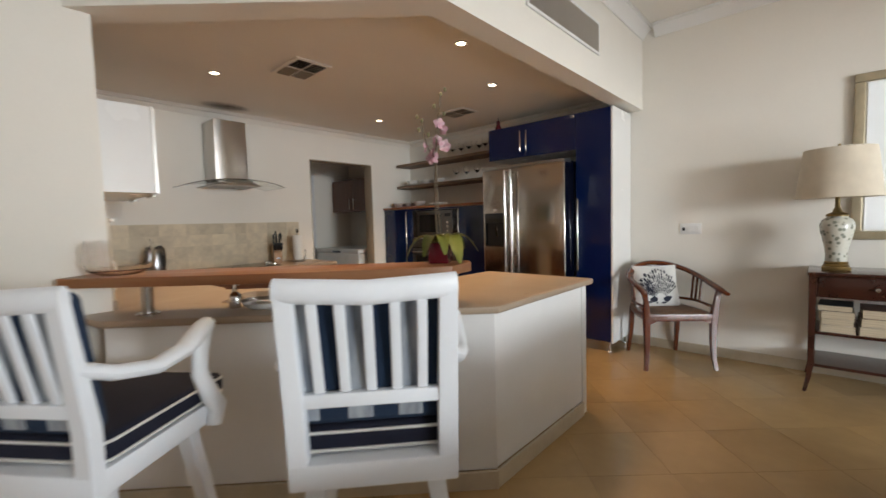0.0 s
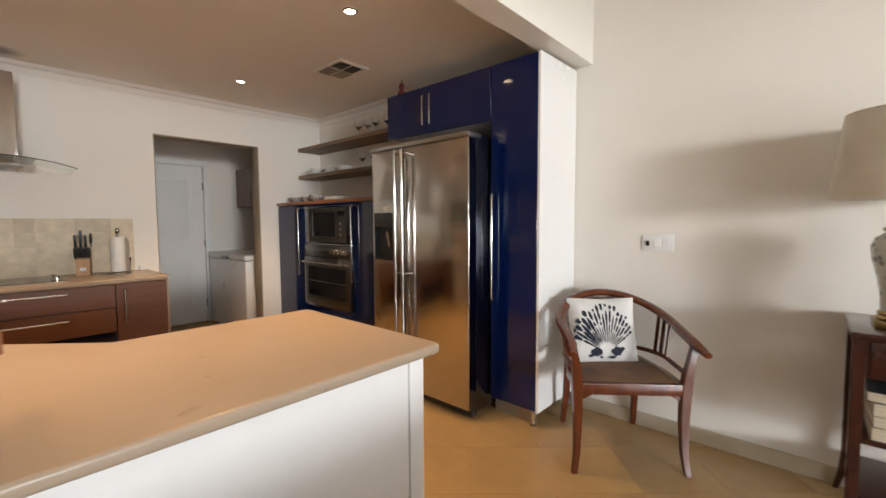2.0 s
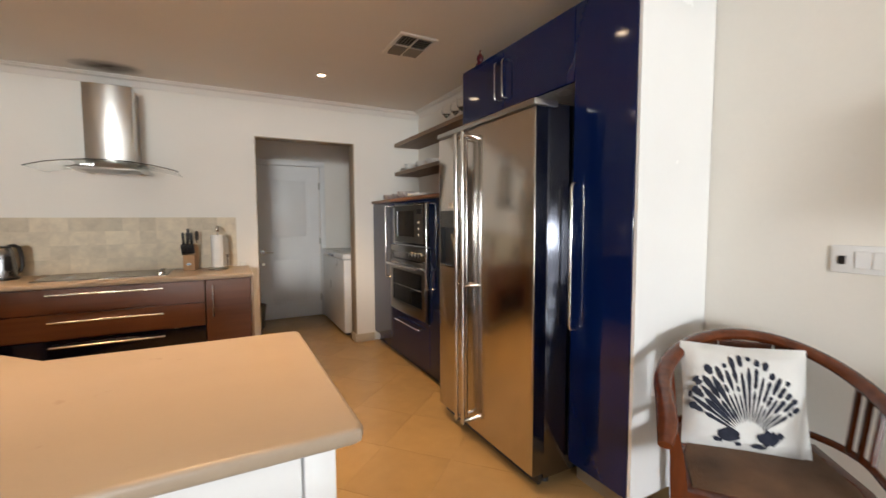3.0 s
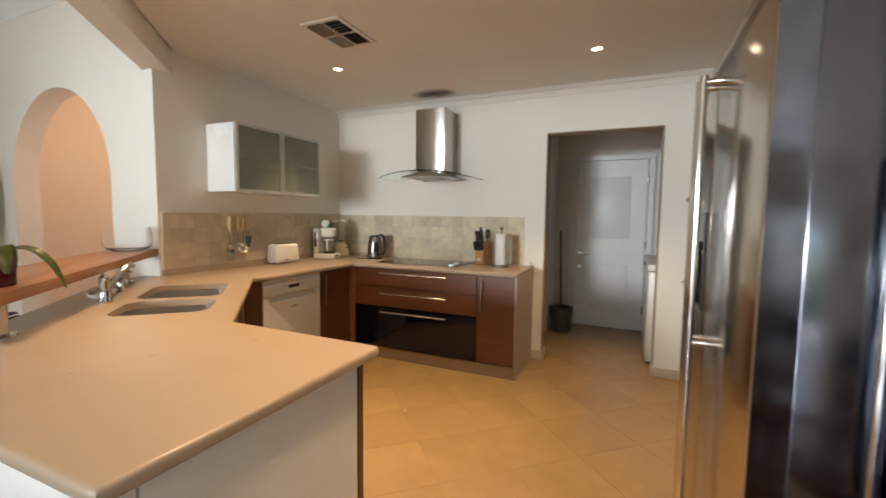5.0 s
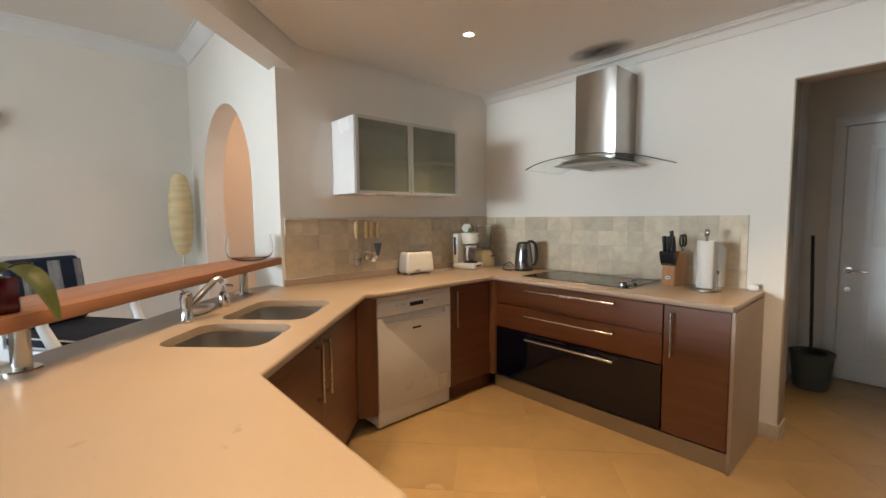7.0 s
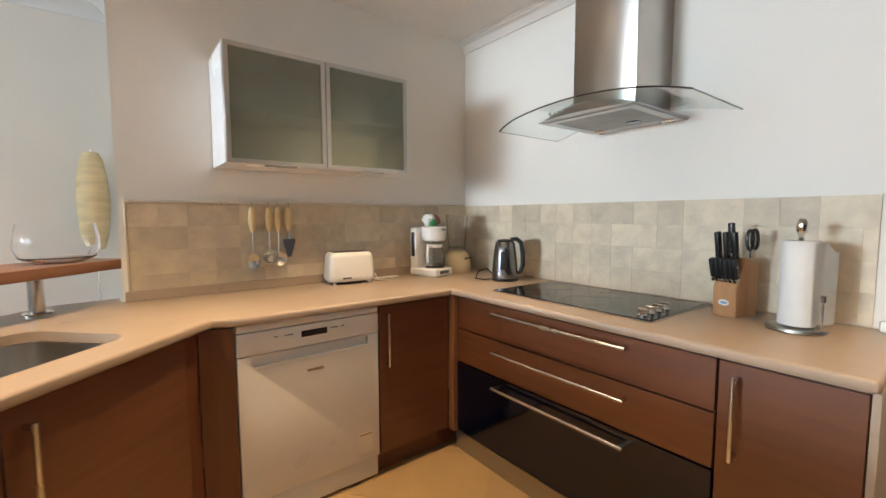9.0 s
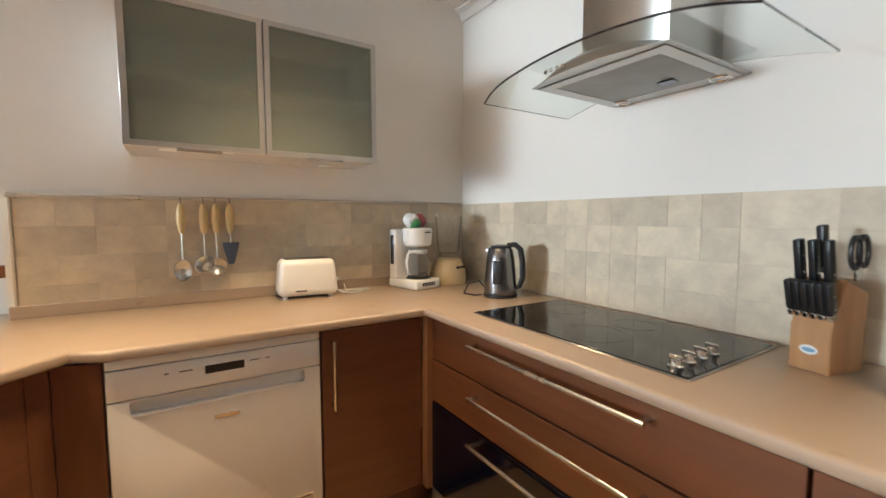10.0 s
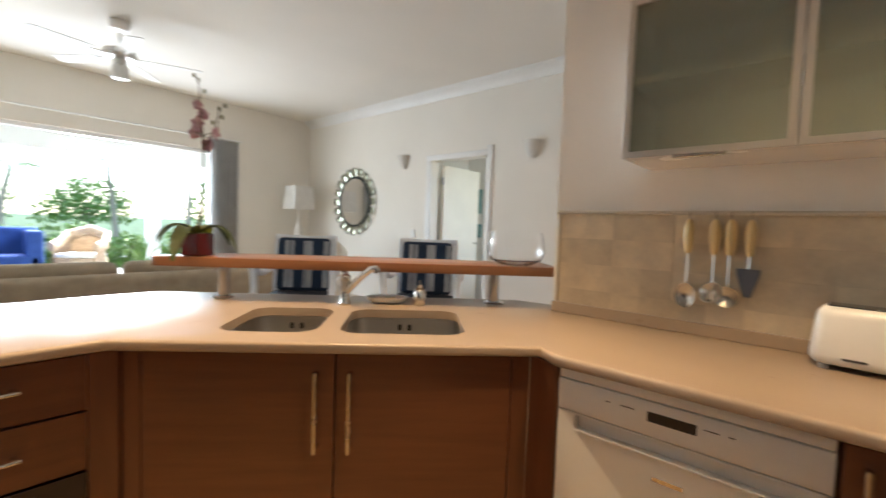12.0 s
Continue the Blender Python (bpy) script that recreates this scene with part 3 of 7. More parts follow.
# worktop, one piece with two sink cut-outs
S1, S2 = (-2.655, -2.337), (-2.265, -1.838)
SW0, SW1 = 0.912, 1.305
out = [(0.006, -0.006), (0.006, -1.936), (-0.004, -1.970), (-0.14, -1.980), dpt(-1.50, 1.64), dpt(-3.235, 1.64), (2.178, -3.440), (2.196, -3.434), (2.203, -3.418), (2.203, -2.632), (2.197, -2.616), (2.182, -2.608),
       (1.486, -2.600), (0.593, -1.710), (0.638, -1.640), (0.638, -0.638), (0.648, -0.630), (2.147, -0.630), (2.160, -0.624), (2.166, -0.606), (2.166, -0.006)]
slab = prism(out, TOP - 0.034, TOP, 0.011, 3)
slab = cut(slab, [turned(prism(rounded(a, b, SW0, SW1, 0.07), ZT - 0.1, TOP + 0.1), DIAG) for a, b in (S1, S2)])
wt_ = thing("worktop", "cream limestone worktop wrapping the kitchen with two sink cut-outs", "worktop", 0, 0, 0)
part("slab", slab, STONE, wt_)
upst = thing("upstand", "low cream stone upstand behind the worktop", "upstand", 0, 0, TOP)
part("strip", bx(0.004, 0.022, -1.960, -0.03, 0.0, 0.045, 0.002, 1), STONE, upst)


def sink_bowl(u0, u1):
    s = thing("sink", "stainless steel undermounted sink bowl", "sink", 0, 0, 0, 135, "sink bowls")
    bm = bmesh.new()
    rings = []
    for ins, z in ((-0.014, ZT - 0.001), (0.001, ZT - 0.002), (0.003, TOP - 0.10), (0.02, TOP - 0.165), (0.06, TOP - 0.172)):
        rings.append([bm.verts.new((x, y, z)) for x, y in rounded(u0 + ins, u1 - ins, SW0 + ins, SW1 - ins, 0.072 - 0.3 * max(0, ins))])
    for a, c in zip(rings, rings[1:]):
        for k in range(len(a)):
            bm.faces.new((a[k], a[(k + 1) % len(a)], c[(k + 1) % len(a)], c[k]))
    bm.faces.new(rings[-1])
    bmesh.ops.recalc_face_normals(bm, faces=bm.faces)
    for f in bm.faces:
        f.normal_flip()
    part("bowl", bm, STEELH, s)
    cu, cw = (u0 + u1) / 2, (SW0 + SW1) / 2
    part("drain", lathe([(0.0, TOP - 0.168), (0.03, TOP - 0.168), (0.042, TOP - 0.170), (0.045, TOP - 0.173)], 24, cu, cw), CHROME, s, "round chrome drain")
    for k in (-0.02, 0.02):
        part("overflow_slot", bx(cu + k - 0.008, cu + k + 0.008, SW1 - 0.008, SW1 - 0.003, TOP - 0.085, TOP - 0.06, 0.002, 1), DARK, s)


sink_bowl(*S1)
sink_bowl(*S2)

tp = thing("tap", "chrome single-lever kitchen mixer tap beside the sinks", "tap", *dpt(-2.318, 1.40), TOP, 135)
part("base", lathe([(0.0, 0), (0.026, 0), (0.027, 0.008), (0.023, 0.014), (0.022, 0.09), (0.025, 0.1), (0.024, 0.125), (0.012, 0.135), (0, 0.136)]), CHROME, tp)
part("spout", tube([(0.0, 0.0, 0.050), (0.03, -0.015, 0.085), (0.075, -0.04, 0.130), (0.115, -0.06, 0.165), (0.135, -0.07, 0.170), (0.145, -0.075, 0.155)], [0.016, 0.015, 0.014, 0.014, 0.015, 0.014], 14), CHROME, tp)
part("lever", tube(bezier((0, 0, 0.13), (0.0, 0.01, 0.155), (-0.08, 0.02, 0.165), 6), [0.014, 0.013, 0.011, 0.010, 0.009, 0.008, 0.006], 10, flat=0.6), CHROME, tp)

dish = single("soap_dish", lathe([(0, 0.0), (0.06, 0.0), (0.085, 0.012), (0.10, 0.028), (0.097, 0.028), (0.08, 0.014), (0.055, 0.006), (0, 0.006)], 28, sy=0.6), APPL, "shallow white soap dish beside the tap", "dish", "", *dpt(-2.14, 1.47), TOP, 135)
single("sponge", bx(-0.035, 0.035, -0.022, 0.022, 0, 0.022, 0.006), CREAMFAB, "pale cream washing-up sponge in the soap dish", "sponge", "", *dpt(-2.14, 1.465), TOP + 0.0065, 120)
sp = thing("soap_dispenser", "small chrome soap dispenser beside the sink", "dispenser", *dpt(-1.99, 1.43), TOP, 135)
part("bottle", lathe([(0, 0), (0.026, 0), (0.028, 0.004), (0.027, 0.06), (0.018, 0.075), (0.012, 0.078), (0.012, 0.09), (0, 0.09)]), CHROME, sp)
part("pump", tube([(0, 0, 0.088), (0, 0, 0.105), (0, -0.02, 0.11), (0, -0.05, 0.106)], 0.006), CHROME, sp)

# raised bar
bar = thing("breakfast_bar", "oiled hardwood breakfast bar raised on steel posts", "bar counter", 0, 0, TOP, 135)
BZ0, BZ1 = 0.148, 0.190
ol = [(-1.36, 1.395), (-3.125, 1.395), (-3.13, 1.40), (-3.13, 1.50), (-3.03, 1.645)] + [(-3.03 + 1.67 * k / 12, 1.655 + 0.05 * math.sin(math.pi * k / 12)) for k in range(1, 12)] + [(-1.36, 1.655)]
part("board", prism(ol, BZ0, BZ1, 0.003, 2), BARWOOD, bar)
for pu in (-2.886, -1.636):
    pst = part("post", lathe([(0.0245, 0.010), (0.0245, BZ0 - 0.001)], 24, pu, 1.517), STEEL, bar, "brushed steel post")
    part("flange", lathe([(0, 0), (0.048, 0), (0.048, 0.005), (0.044, 0.009), (0.0, 0.0095)], 28, pu, 1.517), CHROME, pst)

# ---- splashback ----
backs = structure("splashback_bed", add(bx(0.003, 2.075, -0.006, -0.0005, TOP, 1.302), bx(0.0005, 0.006, -1.937, -0.006, TOP, 1.302)), TGROUT, "grout bed of the tiled splashback")
structure("trim_splashback", add(bx(0.0, 0.016, -1.946, -1.937, TOP, 1.315, 0.002, 1), bx(0.001, 0.012, -1.936, -0.012, 1.3035, 1.312, 0.002, 1)), SKIRT, "cream tile edge trim")

# ---- hob ----
hob = thing("hob", "black ceramic glass hob with four chrome knobs", "hob", 1.205, -0.285, TOP)
part("frame", bx(-0.395, 0.395, -0.232, 0.232, 0.0005, 0.0035, 0.001, 1), STEELH, hob)
part("glass_plate", bx(-0.388, 0.388, -0.225, 0.225, 0.0036, 0.0065, 0.001, 1), BLACKGLASS, hob)
for k in range(4):
    kx, ky = 0.335, -0.180 + 0.057 * k
    kb = part("knob", lathe([(0, 0.0066), (0.018, 0.0066), (0.018, 0.011), (0.014, 0.014), (0.013, 0.026), (0.0, 0.027)], 18, kx, ky), CHROME, hob, "chrome hob knob")
    part("grip", bx(kx - 0.016, kx + 0.016, ky - 0.004, ky + 0.004, 0.026, 0.036, 0.002, 1), CHROME, kb)
for cx, cy, r in ((-0.24, 0.1, 0.09), (-0.22, -0.11, 0.07), (0.05, 0.1, 0.07), (0.04, -0.1, 0.1)):
    part("cooking_zone", lathe([(r - 0.0015, 0.0066), (r - 0.0015, 0.0069), (r, 0.0069), (r, 0.0066)], 40, cx, cy), GREYMETAL, hob)

# ---- cooker hood ----
FILTER = material("grey_filter_mesh", (0.30, 0.29, 0.27), 0.45, metal=0.8, var=0.04, scale=6, fine=320, bump=0.02)
hd = thing("cooker_hood", "stainless steel cooker hood with a curved glass canopy", "hood", 1.25, 0, 0)
part("chimney", bx(-0.145, 0.150, -0.30, -0.001, 1.69, 2.275, 0.004), HOODSTEEL, hd, "tall steel chimney")
bm = bmesh.new()
N = 18
rows_ = []
for k in range(N + 1):
    a = 2 * k / N - 1
    x = a * 0.230
    yf = -0.485 + 0.045 * a * a
    zt = 1.694 - 0.040 * a * a
    zb = 1.650
    rows_.append([bm.verts.new(p) for p in ((x, -0.002, zb), (x, yf, zb), (x, yf + 0.006, max(zt - 0.02, zb + 0.004)), (x, yf + 0.03, zt), (x, -0.002, zt))])
for a, c in zip(rows_, rows_[1:]):
    for k in range(5):
        bm.faces.new((a[k], a[(k + 1) % 5], c[(k + 1) % 5], c[k]))
bm.faces.new(rows_[0])
bm.faces.new(rows_[-1][::-1])
bmesh.ops.recalc_face_normals(bm, faces=bm.faces)
hb = part("housing", bm, STEELH, hd)
rim = cut(bx(-0.215, 0.215, -0.425, -0.012, 1.6465, 1.6495, 0.001, 1), [bx(-0.175, 0.175, -0.385, -0.075, 1.5, 1.7)])
part("underside_rim", rim, STEELH, hb, "brushed steel rim under the hood")
part("filter", bx(-0.173, 0.173, -0.383, -0.077, 1.6472, 1.6495, 0.001, 1), FILTER, hb, "smooth grey grease filter panel")
for sx in (-0.165, 0.165):
    part("lamp_ring", lathe([(0.024, 1.6460), (0.026, 1.642), (0.031, 1.6425), (0.033, 1.6463)], 24, sx, -0.043), CHROME, hb)
    part("lamp", lathe([(0, 1.644), (0.018, 1.6435), (0.0235, 1.646)], 20, sx, -0.043), APPL, hb, "small round hood lamp")
for k in range(4):
    part("button", turned(lathe([(0, 0), (0.006, 0), (0.006, 0.003), (0, 0.0035)], 12), Matrix.Translation((-0.13 + 0.022 * k, -0.4785, 1.6685)) @ pose(0, 0, 0, 90)), CHROME, hb)
part("latch", bx(0.035, 0.085, -0.165, -0.125, 1.6430, 1.6470, 0.0015, 1), GREYMETAL, hb)
bm = bmesh.new()
N = 24
rows_ = []
for k in range(N + 1):
    a = 2 * k / N - 1
    x = a * 0.433
    z = 1.699 - 0.059 * a * a
    yf = -0.515 + 0.25 * max(0, abs(a) - 0.62) ** 2
    rows_.append([bm.verts.new(p) for p in ((x, -0.03, z), (x, yf, z), (x, yf, z + 0.006), (x, -0.03, z + 0.006))])
for a, c in zip(rows_, rows_[1:]):
    for k in range(4):
        bm.faces.new((a[k], a[(k + 1) % 4], c[(k + 1) % 4], c[k]))
bm.faces.new(rows_[0])
bm.faces.new(rows_[-1][::-1])
bmesh.ops.recalc_face_normals(bm, faces=bm.faces)
canopy = part("canopy", bm, TINT, hd, "curved clear glass canopy")
canopy.visible_shadow = False
edge = [(0.433 * (2 * k / 24 - 1), -0.5155 + 0.25 * max(0, abs(2 * k / 24 - 1) - 0.62) ** 2, 1.702 - 0.059 * (2 * k / 24 - 1) ** 2) for k in range(25)]
part("canopy_edge", tube(edge, 0.0032, 6), GREYMETAL, hd, "dark polished glass edge")

# ---- wall cabinet ----
wc = thing("wall_cabinet", "white wall cabinet with two frosted glass doors", "cabinet", 0, 0, 0)
for nm, a in (("side_panel", bx(0.002, 0.298, -1.592, -1.574, 1.468, 1.968, 0.001, 1)), ("side_panel", bx(0.002, 0.298, -0.708, -0.690, 1.468, 1.968, 0.001, 1)), ("bottom_panel", bx(0.002, 0.297, -1.573, -0.709, 1.468, 1.486)),
              ("top_panel", bx(0.002, 0.297, -1.573, -0.709, 1.950, 1.968)), ("back_panel", bx(0.002, 0.012, -1.573, -0.709, 1.487, 1.949)), ("inner_shelf", bx(0.014, 0.298, -1.573, -0.709, 1.705, 1.727))):
    part(nm, a, WHITEGLOSS, wc)
for y0, y1 in ((-1.590, -1.151), (-1.147, -0.692)):
    fr = cut(bx(0.300, 0.322, y0, y1, 1.466, 1.970, 0.001, 1), [bx(0.2, 0.4, y0 + 0.02, y1 - 0.02, 1.486, 1.950)])
    d = part("door", fr, ALU, wc, "aluminium framed door")
    part("pane", bx(0.308, 0.314, y0 + 0.018, y1 - 0.018, 1.484, 1.952), FROST, d, "frosted grey-green glass pane")
    ym = (y0 + y1) / 2
    part("handle", bx(0.318, 0.336, ym - 0.07, ym + 0.07, 1.455, 1.4655, 0.002, 1), NICKEL, d, "slim metal finger pull")

# ---- rail with utensils ----
RAILM = material("cream_painted_rail", (0.62, 0.56, 0.47), 0.35, metal=0.3, var=0.02, bump=0.0)
rl = thing("utensil_rail", "thin metal hanging rail above the tiles", "rail", 0, 0, 1.303)
part("rod", tube([(0.03, -1.945, 0), (0.03, -0.30, 0)], 0.0068, 12), RAILM, rl)
for y in (-1.92, -1.57, -0.73, -0.32):
    part("bracket", tube([(0.012, y, 0), (0.034, y, 0)], 0.008), NICKEL, rl)


def utensil(name, label, y, head):
    t = thing(name, label, "utensil", 0.034, y, 1.303, 0, "hanging utensils")
    part("hook", tube([(-0.004, 0, 0.008), (0.006, 0, 0.004), (0.006, 0, -0.015), (0.002, 0, -0.024)], 0.0018, 6), NICKEL, t)
    part("grip", lathe([(0, -0.145), (0.009, -0.143), (0.013, -0.125), (0.0180, -0.09), (0.0165, -0.05), (0.011, -0.028), (0.006, -0.022), (0, -0.021)], 14), YELLOW, t, "yellow plastic grip")
    zl = -0.250 if head != "spatula" else -0.185
    part("shaft", tube([(0, 0, -0.142), (0.002, 0, zl)], 0.0035, 8), CHROME, t)
    if head == "spoon":
        part("bowl", turned(lathe([(0.0, -0.012), (0.018, -0.010), (0.030, -0.002), (0.033, 0.004), (0.031, 0.004), (0.016, -0.007), (0, -0.009)], 18, sy=1.35), Matrix.Translation((0.006, 0, zl - 0.045)) @ pose(0, 0, 0, 90, 0, 90)), NICKEL, t)
    elif head == "ladle":
        part("bowl", turned(lathe([(0.0, -0.030), (0.020, -0.027), (0.036, -0.010), (0.040, 0.004), (0.037, 0.004), (0.018, -0.022), (0, -0.026)], 18), Matrix.Translation((0.02, 0, zl - 0.025)) @ pose(0, 0, 0, 20, 60)), NICKEL, t)
    elif head == "skimmer":
        part("bowl", turned(lathe([(0.0, -0.016), (0.022, -0.012), (0.034, 0.0), (0.036, 0.006), (0.032, 0.003), (0.018, -0.009), (0, -0.012)], 18), Matrix.Translation((0.01, 0, zl - 0.035)) @ pose(0, 0, 0, 90, 15, 90)), NICKEL, t)
    else:
        part("blade", turned(prism([(-0.033, 0), (0.033, 0), (0.031, -0.02), (0.010, -0.095), (-0.010, -0.095), (-0.031, -0.02)], -0.0015, 0.0015, 0.0006, 1), Matrix.Translation((0.001, 0, zl)) @ Matrix(((0, 0, 1, 0), (1, 0, 0, 0), (0, 1, 0, 0), (0, 0, 0, 1)))), SLATE, t, "slate-blue tapering blade")


SLATE = material("slate_blue_nylon", (0.10, 0.12, 0.17), 0.4, var=0.04)
YELLOW = material("yellow_plastic", (0.70, 0.52, 0.24), 0.4, var=0.04, scale=20)
utensil("serving_spoon", "steel serving spoon with yellow grip on the rail", -1.435, "spoon")
utensil("ladle", "steel soup ladle with yellow grip on the rail", -1.355, "ladle")
utensil("skimmer", "steel skimmer with yellow grip on the rail", -1.310, "skimmer")
utensil("spatula", "dark spatula with yellow grip on the rail", -1.255, "spatula")

# ---- worktop appliances ----
tt = thing("toaster", "white two-slot toaster on the worktop", "toaster", 0.122, -0.958, TOP, -6)
tt.scale = (1.0, 0.97, 0.95)
bm = bx(-0.075, 0.075, -0.135, 0.135, 0.012, 0.185, 0.03, 4)
for v in bm.verts:
    v.co.x *= 1 - 0.12 * max(0, v.co.z - 0.03) / 0.15
    v.co.y *= 1 - 0.09 * max(0, v.co.z - 0.03) / 0.15
bm = cut(bm, [bx(sx - 0.014, sx + 0.014, -0.095, 0.095, 0.09, 0.3) for sx in (-0.027, 0.027)])
tb = part("body", bm, APPL, tt)
part("slot_rim", bx(-0.045, 0.045, -0.100, 0.100, 0.1845, 0.187, 0.001, 1), GREYMETAL, tt)
part("badge", bx(0.0725, 0.0748, -0.06, -0.01, 0.035, 0.042), GREYMETAL, tb)
part("lever", bx(-0.018, 0.018, 0.128, 0.148, 0.07, 0.084, 0.004), APPL, tt)
for fx in (-0.05, 0.05):
    for fy in (-0.10, 0.10):
        part("foot", lathe([(0, 0), (0.010, 0), (0.011, 0.014), (0, 0.014)], 12, fx, fy), APPL, tt)
part("cord", tube([(0.0, 0.13, 0.03), (0.0, 0.17, 0.006), (0.03, 0.22, 0.004), (-0.01, 0.27, 0.004), (0.03, 0.30, 0.02), (-0.02, 0.24, 0.012), (-0.06, 0.20, 0.004), (-0.10, 0.2, 0.03)], 0.0035, 8), APPL, tt, "white coiled cord")

cm = thing("coffee_maker", "white drip coffee maker with a glass jug", "coffee maker", 0.155, -0.42, TOP, 14)
bm = bx(-0.10, 0.115, -0.085, 0.085, 0.0, 0.05, 0.012, 3)
part("base", bm, APPL, cm)
part("hotplate", lathe([(0, 0.05), (0.062, 0.05), (0.062, 0.054), (0, 0.055)], 28, 0.035, 0), BLACK, cm)
part("tower", bx(-0.10, -0.045, -0.08, 0.08, 0.045, 0.30, 0.012, 3), APPL, cm)
hdp = part("head", lathe([(0, 0.215), (0.062, 0.215), (0.072, 0.225), (0.078, 0.30), (0.070, 0.306), (0, 0.308)], 30, 0.03, 0), APPL, cm)
part("badge", bx(0.107, 0.109, -0.02, 0.02, 0.283, 0.289), GREYMETAL, hdp)
part("water_gauge", bx(-0.085, -0.06, -0.0835, -0.079, 0.12, 0.27, 0.003), GREYMETAL, cm)
jug = part("jug", lathe([(0, 0.056), (0.050, 0.057), (0.062, 0.075), (0.063, 0.12), (0.050, 0.165), (0.044, 0.18), (0.042, 0.18), (0.048, 0.164), (0.060, 0.12), (0.059, 0.076), (0.048, 0.060), (0, 0.059)], 32, 0.035, 0), GLASS, cm, "clear glass jug")
part("jug_collar", lathe([(0.046, 0.176), (0.049, 0.180), (0.049, 0.196), (0.0, 0.2)], 30, 0.035, 0), APPL, cm)
part("jug_handle", tube([(0.05, -0.045, 0.185), (0.055, -0.085, 0.18), (0.055, -0.095, 0.14), (0.05, -0.08, 0.09), (0.045, -0.062, 0.08)], 0.009, 10, flat=0.7), APPL, cm)
part("control", bx(0.112, 0.1165, -0.045, 0.045, 0.018, 0.036, 0.003), GREYMETAL, cm)
for k in range(4):
    part("button", bx(0.116, 0.1185, -0.034 + 0.02 * k, -0.024 + 0.02 * k, 0.023, 0.031, 0.001, 1), CHROME, cm)

fb = thing("coffee_bag", "crumpled white, green and red packet on the coffee maker", "packet", 0.165, -0.42, TOP + 0.3085, 20)
GREENP = material("green_packet", (0.06, 0.30, 0.10), 0.5, var=0.1, scale=30)
REDP = material("red_packet", (0.42, 0.10, 0.10), 0.5, var=0.1, scale=30)
for nm, mt, p, s in (("wrapper", WHITEFAB, (0, -0.022, 0.036), 0.046), ("wrapper", GREENP, (0.022, -0.018, 0.018), 0.036), ("wrapper", REDP, (0.004, 0.034, 0.034), 0.042)):
    bm = bmesh.new()
    bmesh.ops.create_icosphere(bm, subdivisions=3, radius=s)
    for v in bm.verts:
        v.co *= 1 + 0.35 * noise.noise(v.co * 45 + Vector(p) * 70)
        v.co = v.co * 0.85 + Vector(p)
        v.co.z = max(0.0, v.co.z)
    part(nm, bm, mt, fb, "green printed foil" if mt is GREENP else ("red printed foil" if mt is REDP else ""))

bl = thing("blender", "cream blender base with an empty clear jar", "blender", 0.150, -0.200, TOP, 20)
bl.scale = (1.12, 1.12, 1.12)
CREAMP = material("cream_plastic", (0.66, 0.52, 0.30), 0.35, var=0.02)
part("base", lathe([(0, 0), (0.080, 0), (0.086, 0.01), (0.086, 0.04), (0.080, 0.08), (0.066, 0.110), (0.048, 0.127), (0, 0.13)], 32), CREAMP, bl)
for k in range(5):
    part("button", bx(0.070, 0.080, -0.032 + 0.013 * k, -0.022 + 0.013 * k, 0.078, 0.09, 0.002, 1), BLACK, bl)
part("jar", lathe([(0.046, 0.131), (0.05, 0.15), (0.062, 0.30), (0.065, 0.33), (0.062, 0.33), (0.059, 0.30), (0.047, 0.152), (0, 0.145)], 28), GLASS, bl, "clear plastic jar")
part("jar_rim", lathe([(0.0665, 0.325), (0.068, 0.33), (0.0665, 0.338), (0.062, 0.338)], 28), GLASS, bl)

kt = thing("kettle", "brushed steel electric kettle with black handle", "kettle", 0.600, -0.210, TOP, 38)
part("base", lathe([(0, 0), (0.075, 0), (0.078, 0.006), (0.076, 0.016), (0, 0.018)], 30), BLACK, kt)
part("body", lathe([(0, 0.018), (0.073, 0.019), (0.074, 0.03), (0.071, 0.10), (0.063, 0.17), (0.056, 0.215), (0.050, 0.222), (0, 0.224)], 36), DARKSTEEL, kt)
part("lid", lathe([(0, 0.222), (0.049, 0.223), (0.045, 0.232), (0.02, 0.237), (0, 0.238)], 30), BLACK, kt)
part("handle", tube([(0.030, 0, 0.236), (0.066, 0, 0.238), (0.090, 0, 0.218), (0.100, 0, 0.16), (0.101, 0, 0.09), (0.088, 0, 0.05), (0.070, 0, 0.042)], [0.013, 0.016, 0.017, 0.017, 0.016, 0.015, 0.012], 12, flat=0.8), BLACK, kt, "black curved handle")
part("spout", turned(bx(-0.014, 0.014, -0.016, 0.016, -0.010, 0.010, 0.005), Matrix.Translation((-0.052, 0, 0.208)) @ pose(0, 0, 0, 0, 35)), STEELH, kt)
part("water_window", bx(-0.020, 0.020, -0.0745, -0.060, 0.065, 0.17, 0.004), BLACK, kt)
part("cord", tube([(-0.06, 0.03, 0.012), (-0.11, 0.04, 0.06), (-0.16, 0.03, 0.045), (-0.17, -0.01, 0.006), (-0.12, -0.03, 0.004), (-0.08, -0.02, 0.006)], 0.004, 8), BLACK, kt, "black power cord")

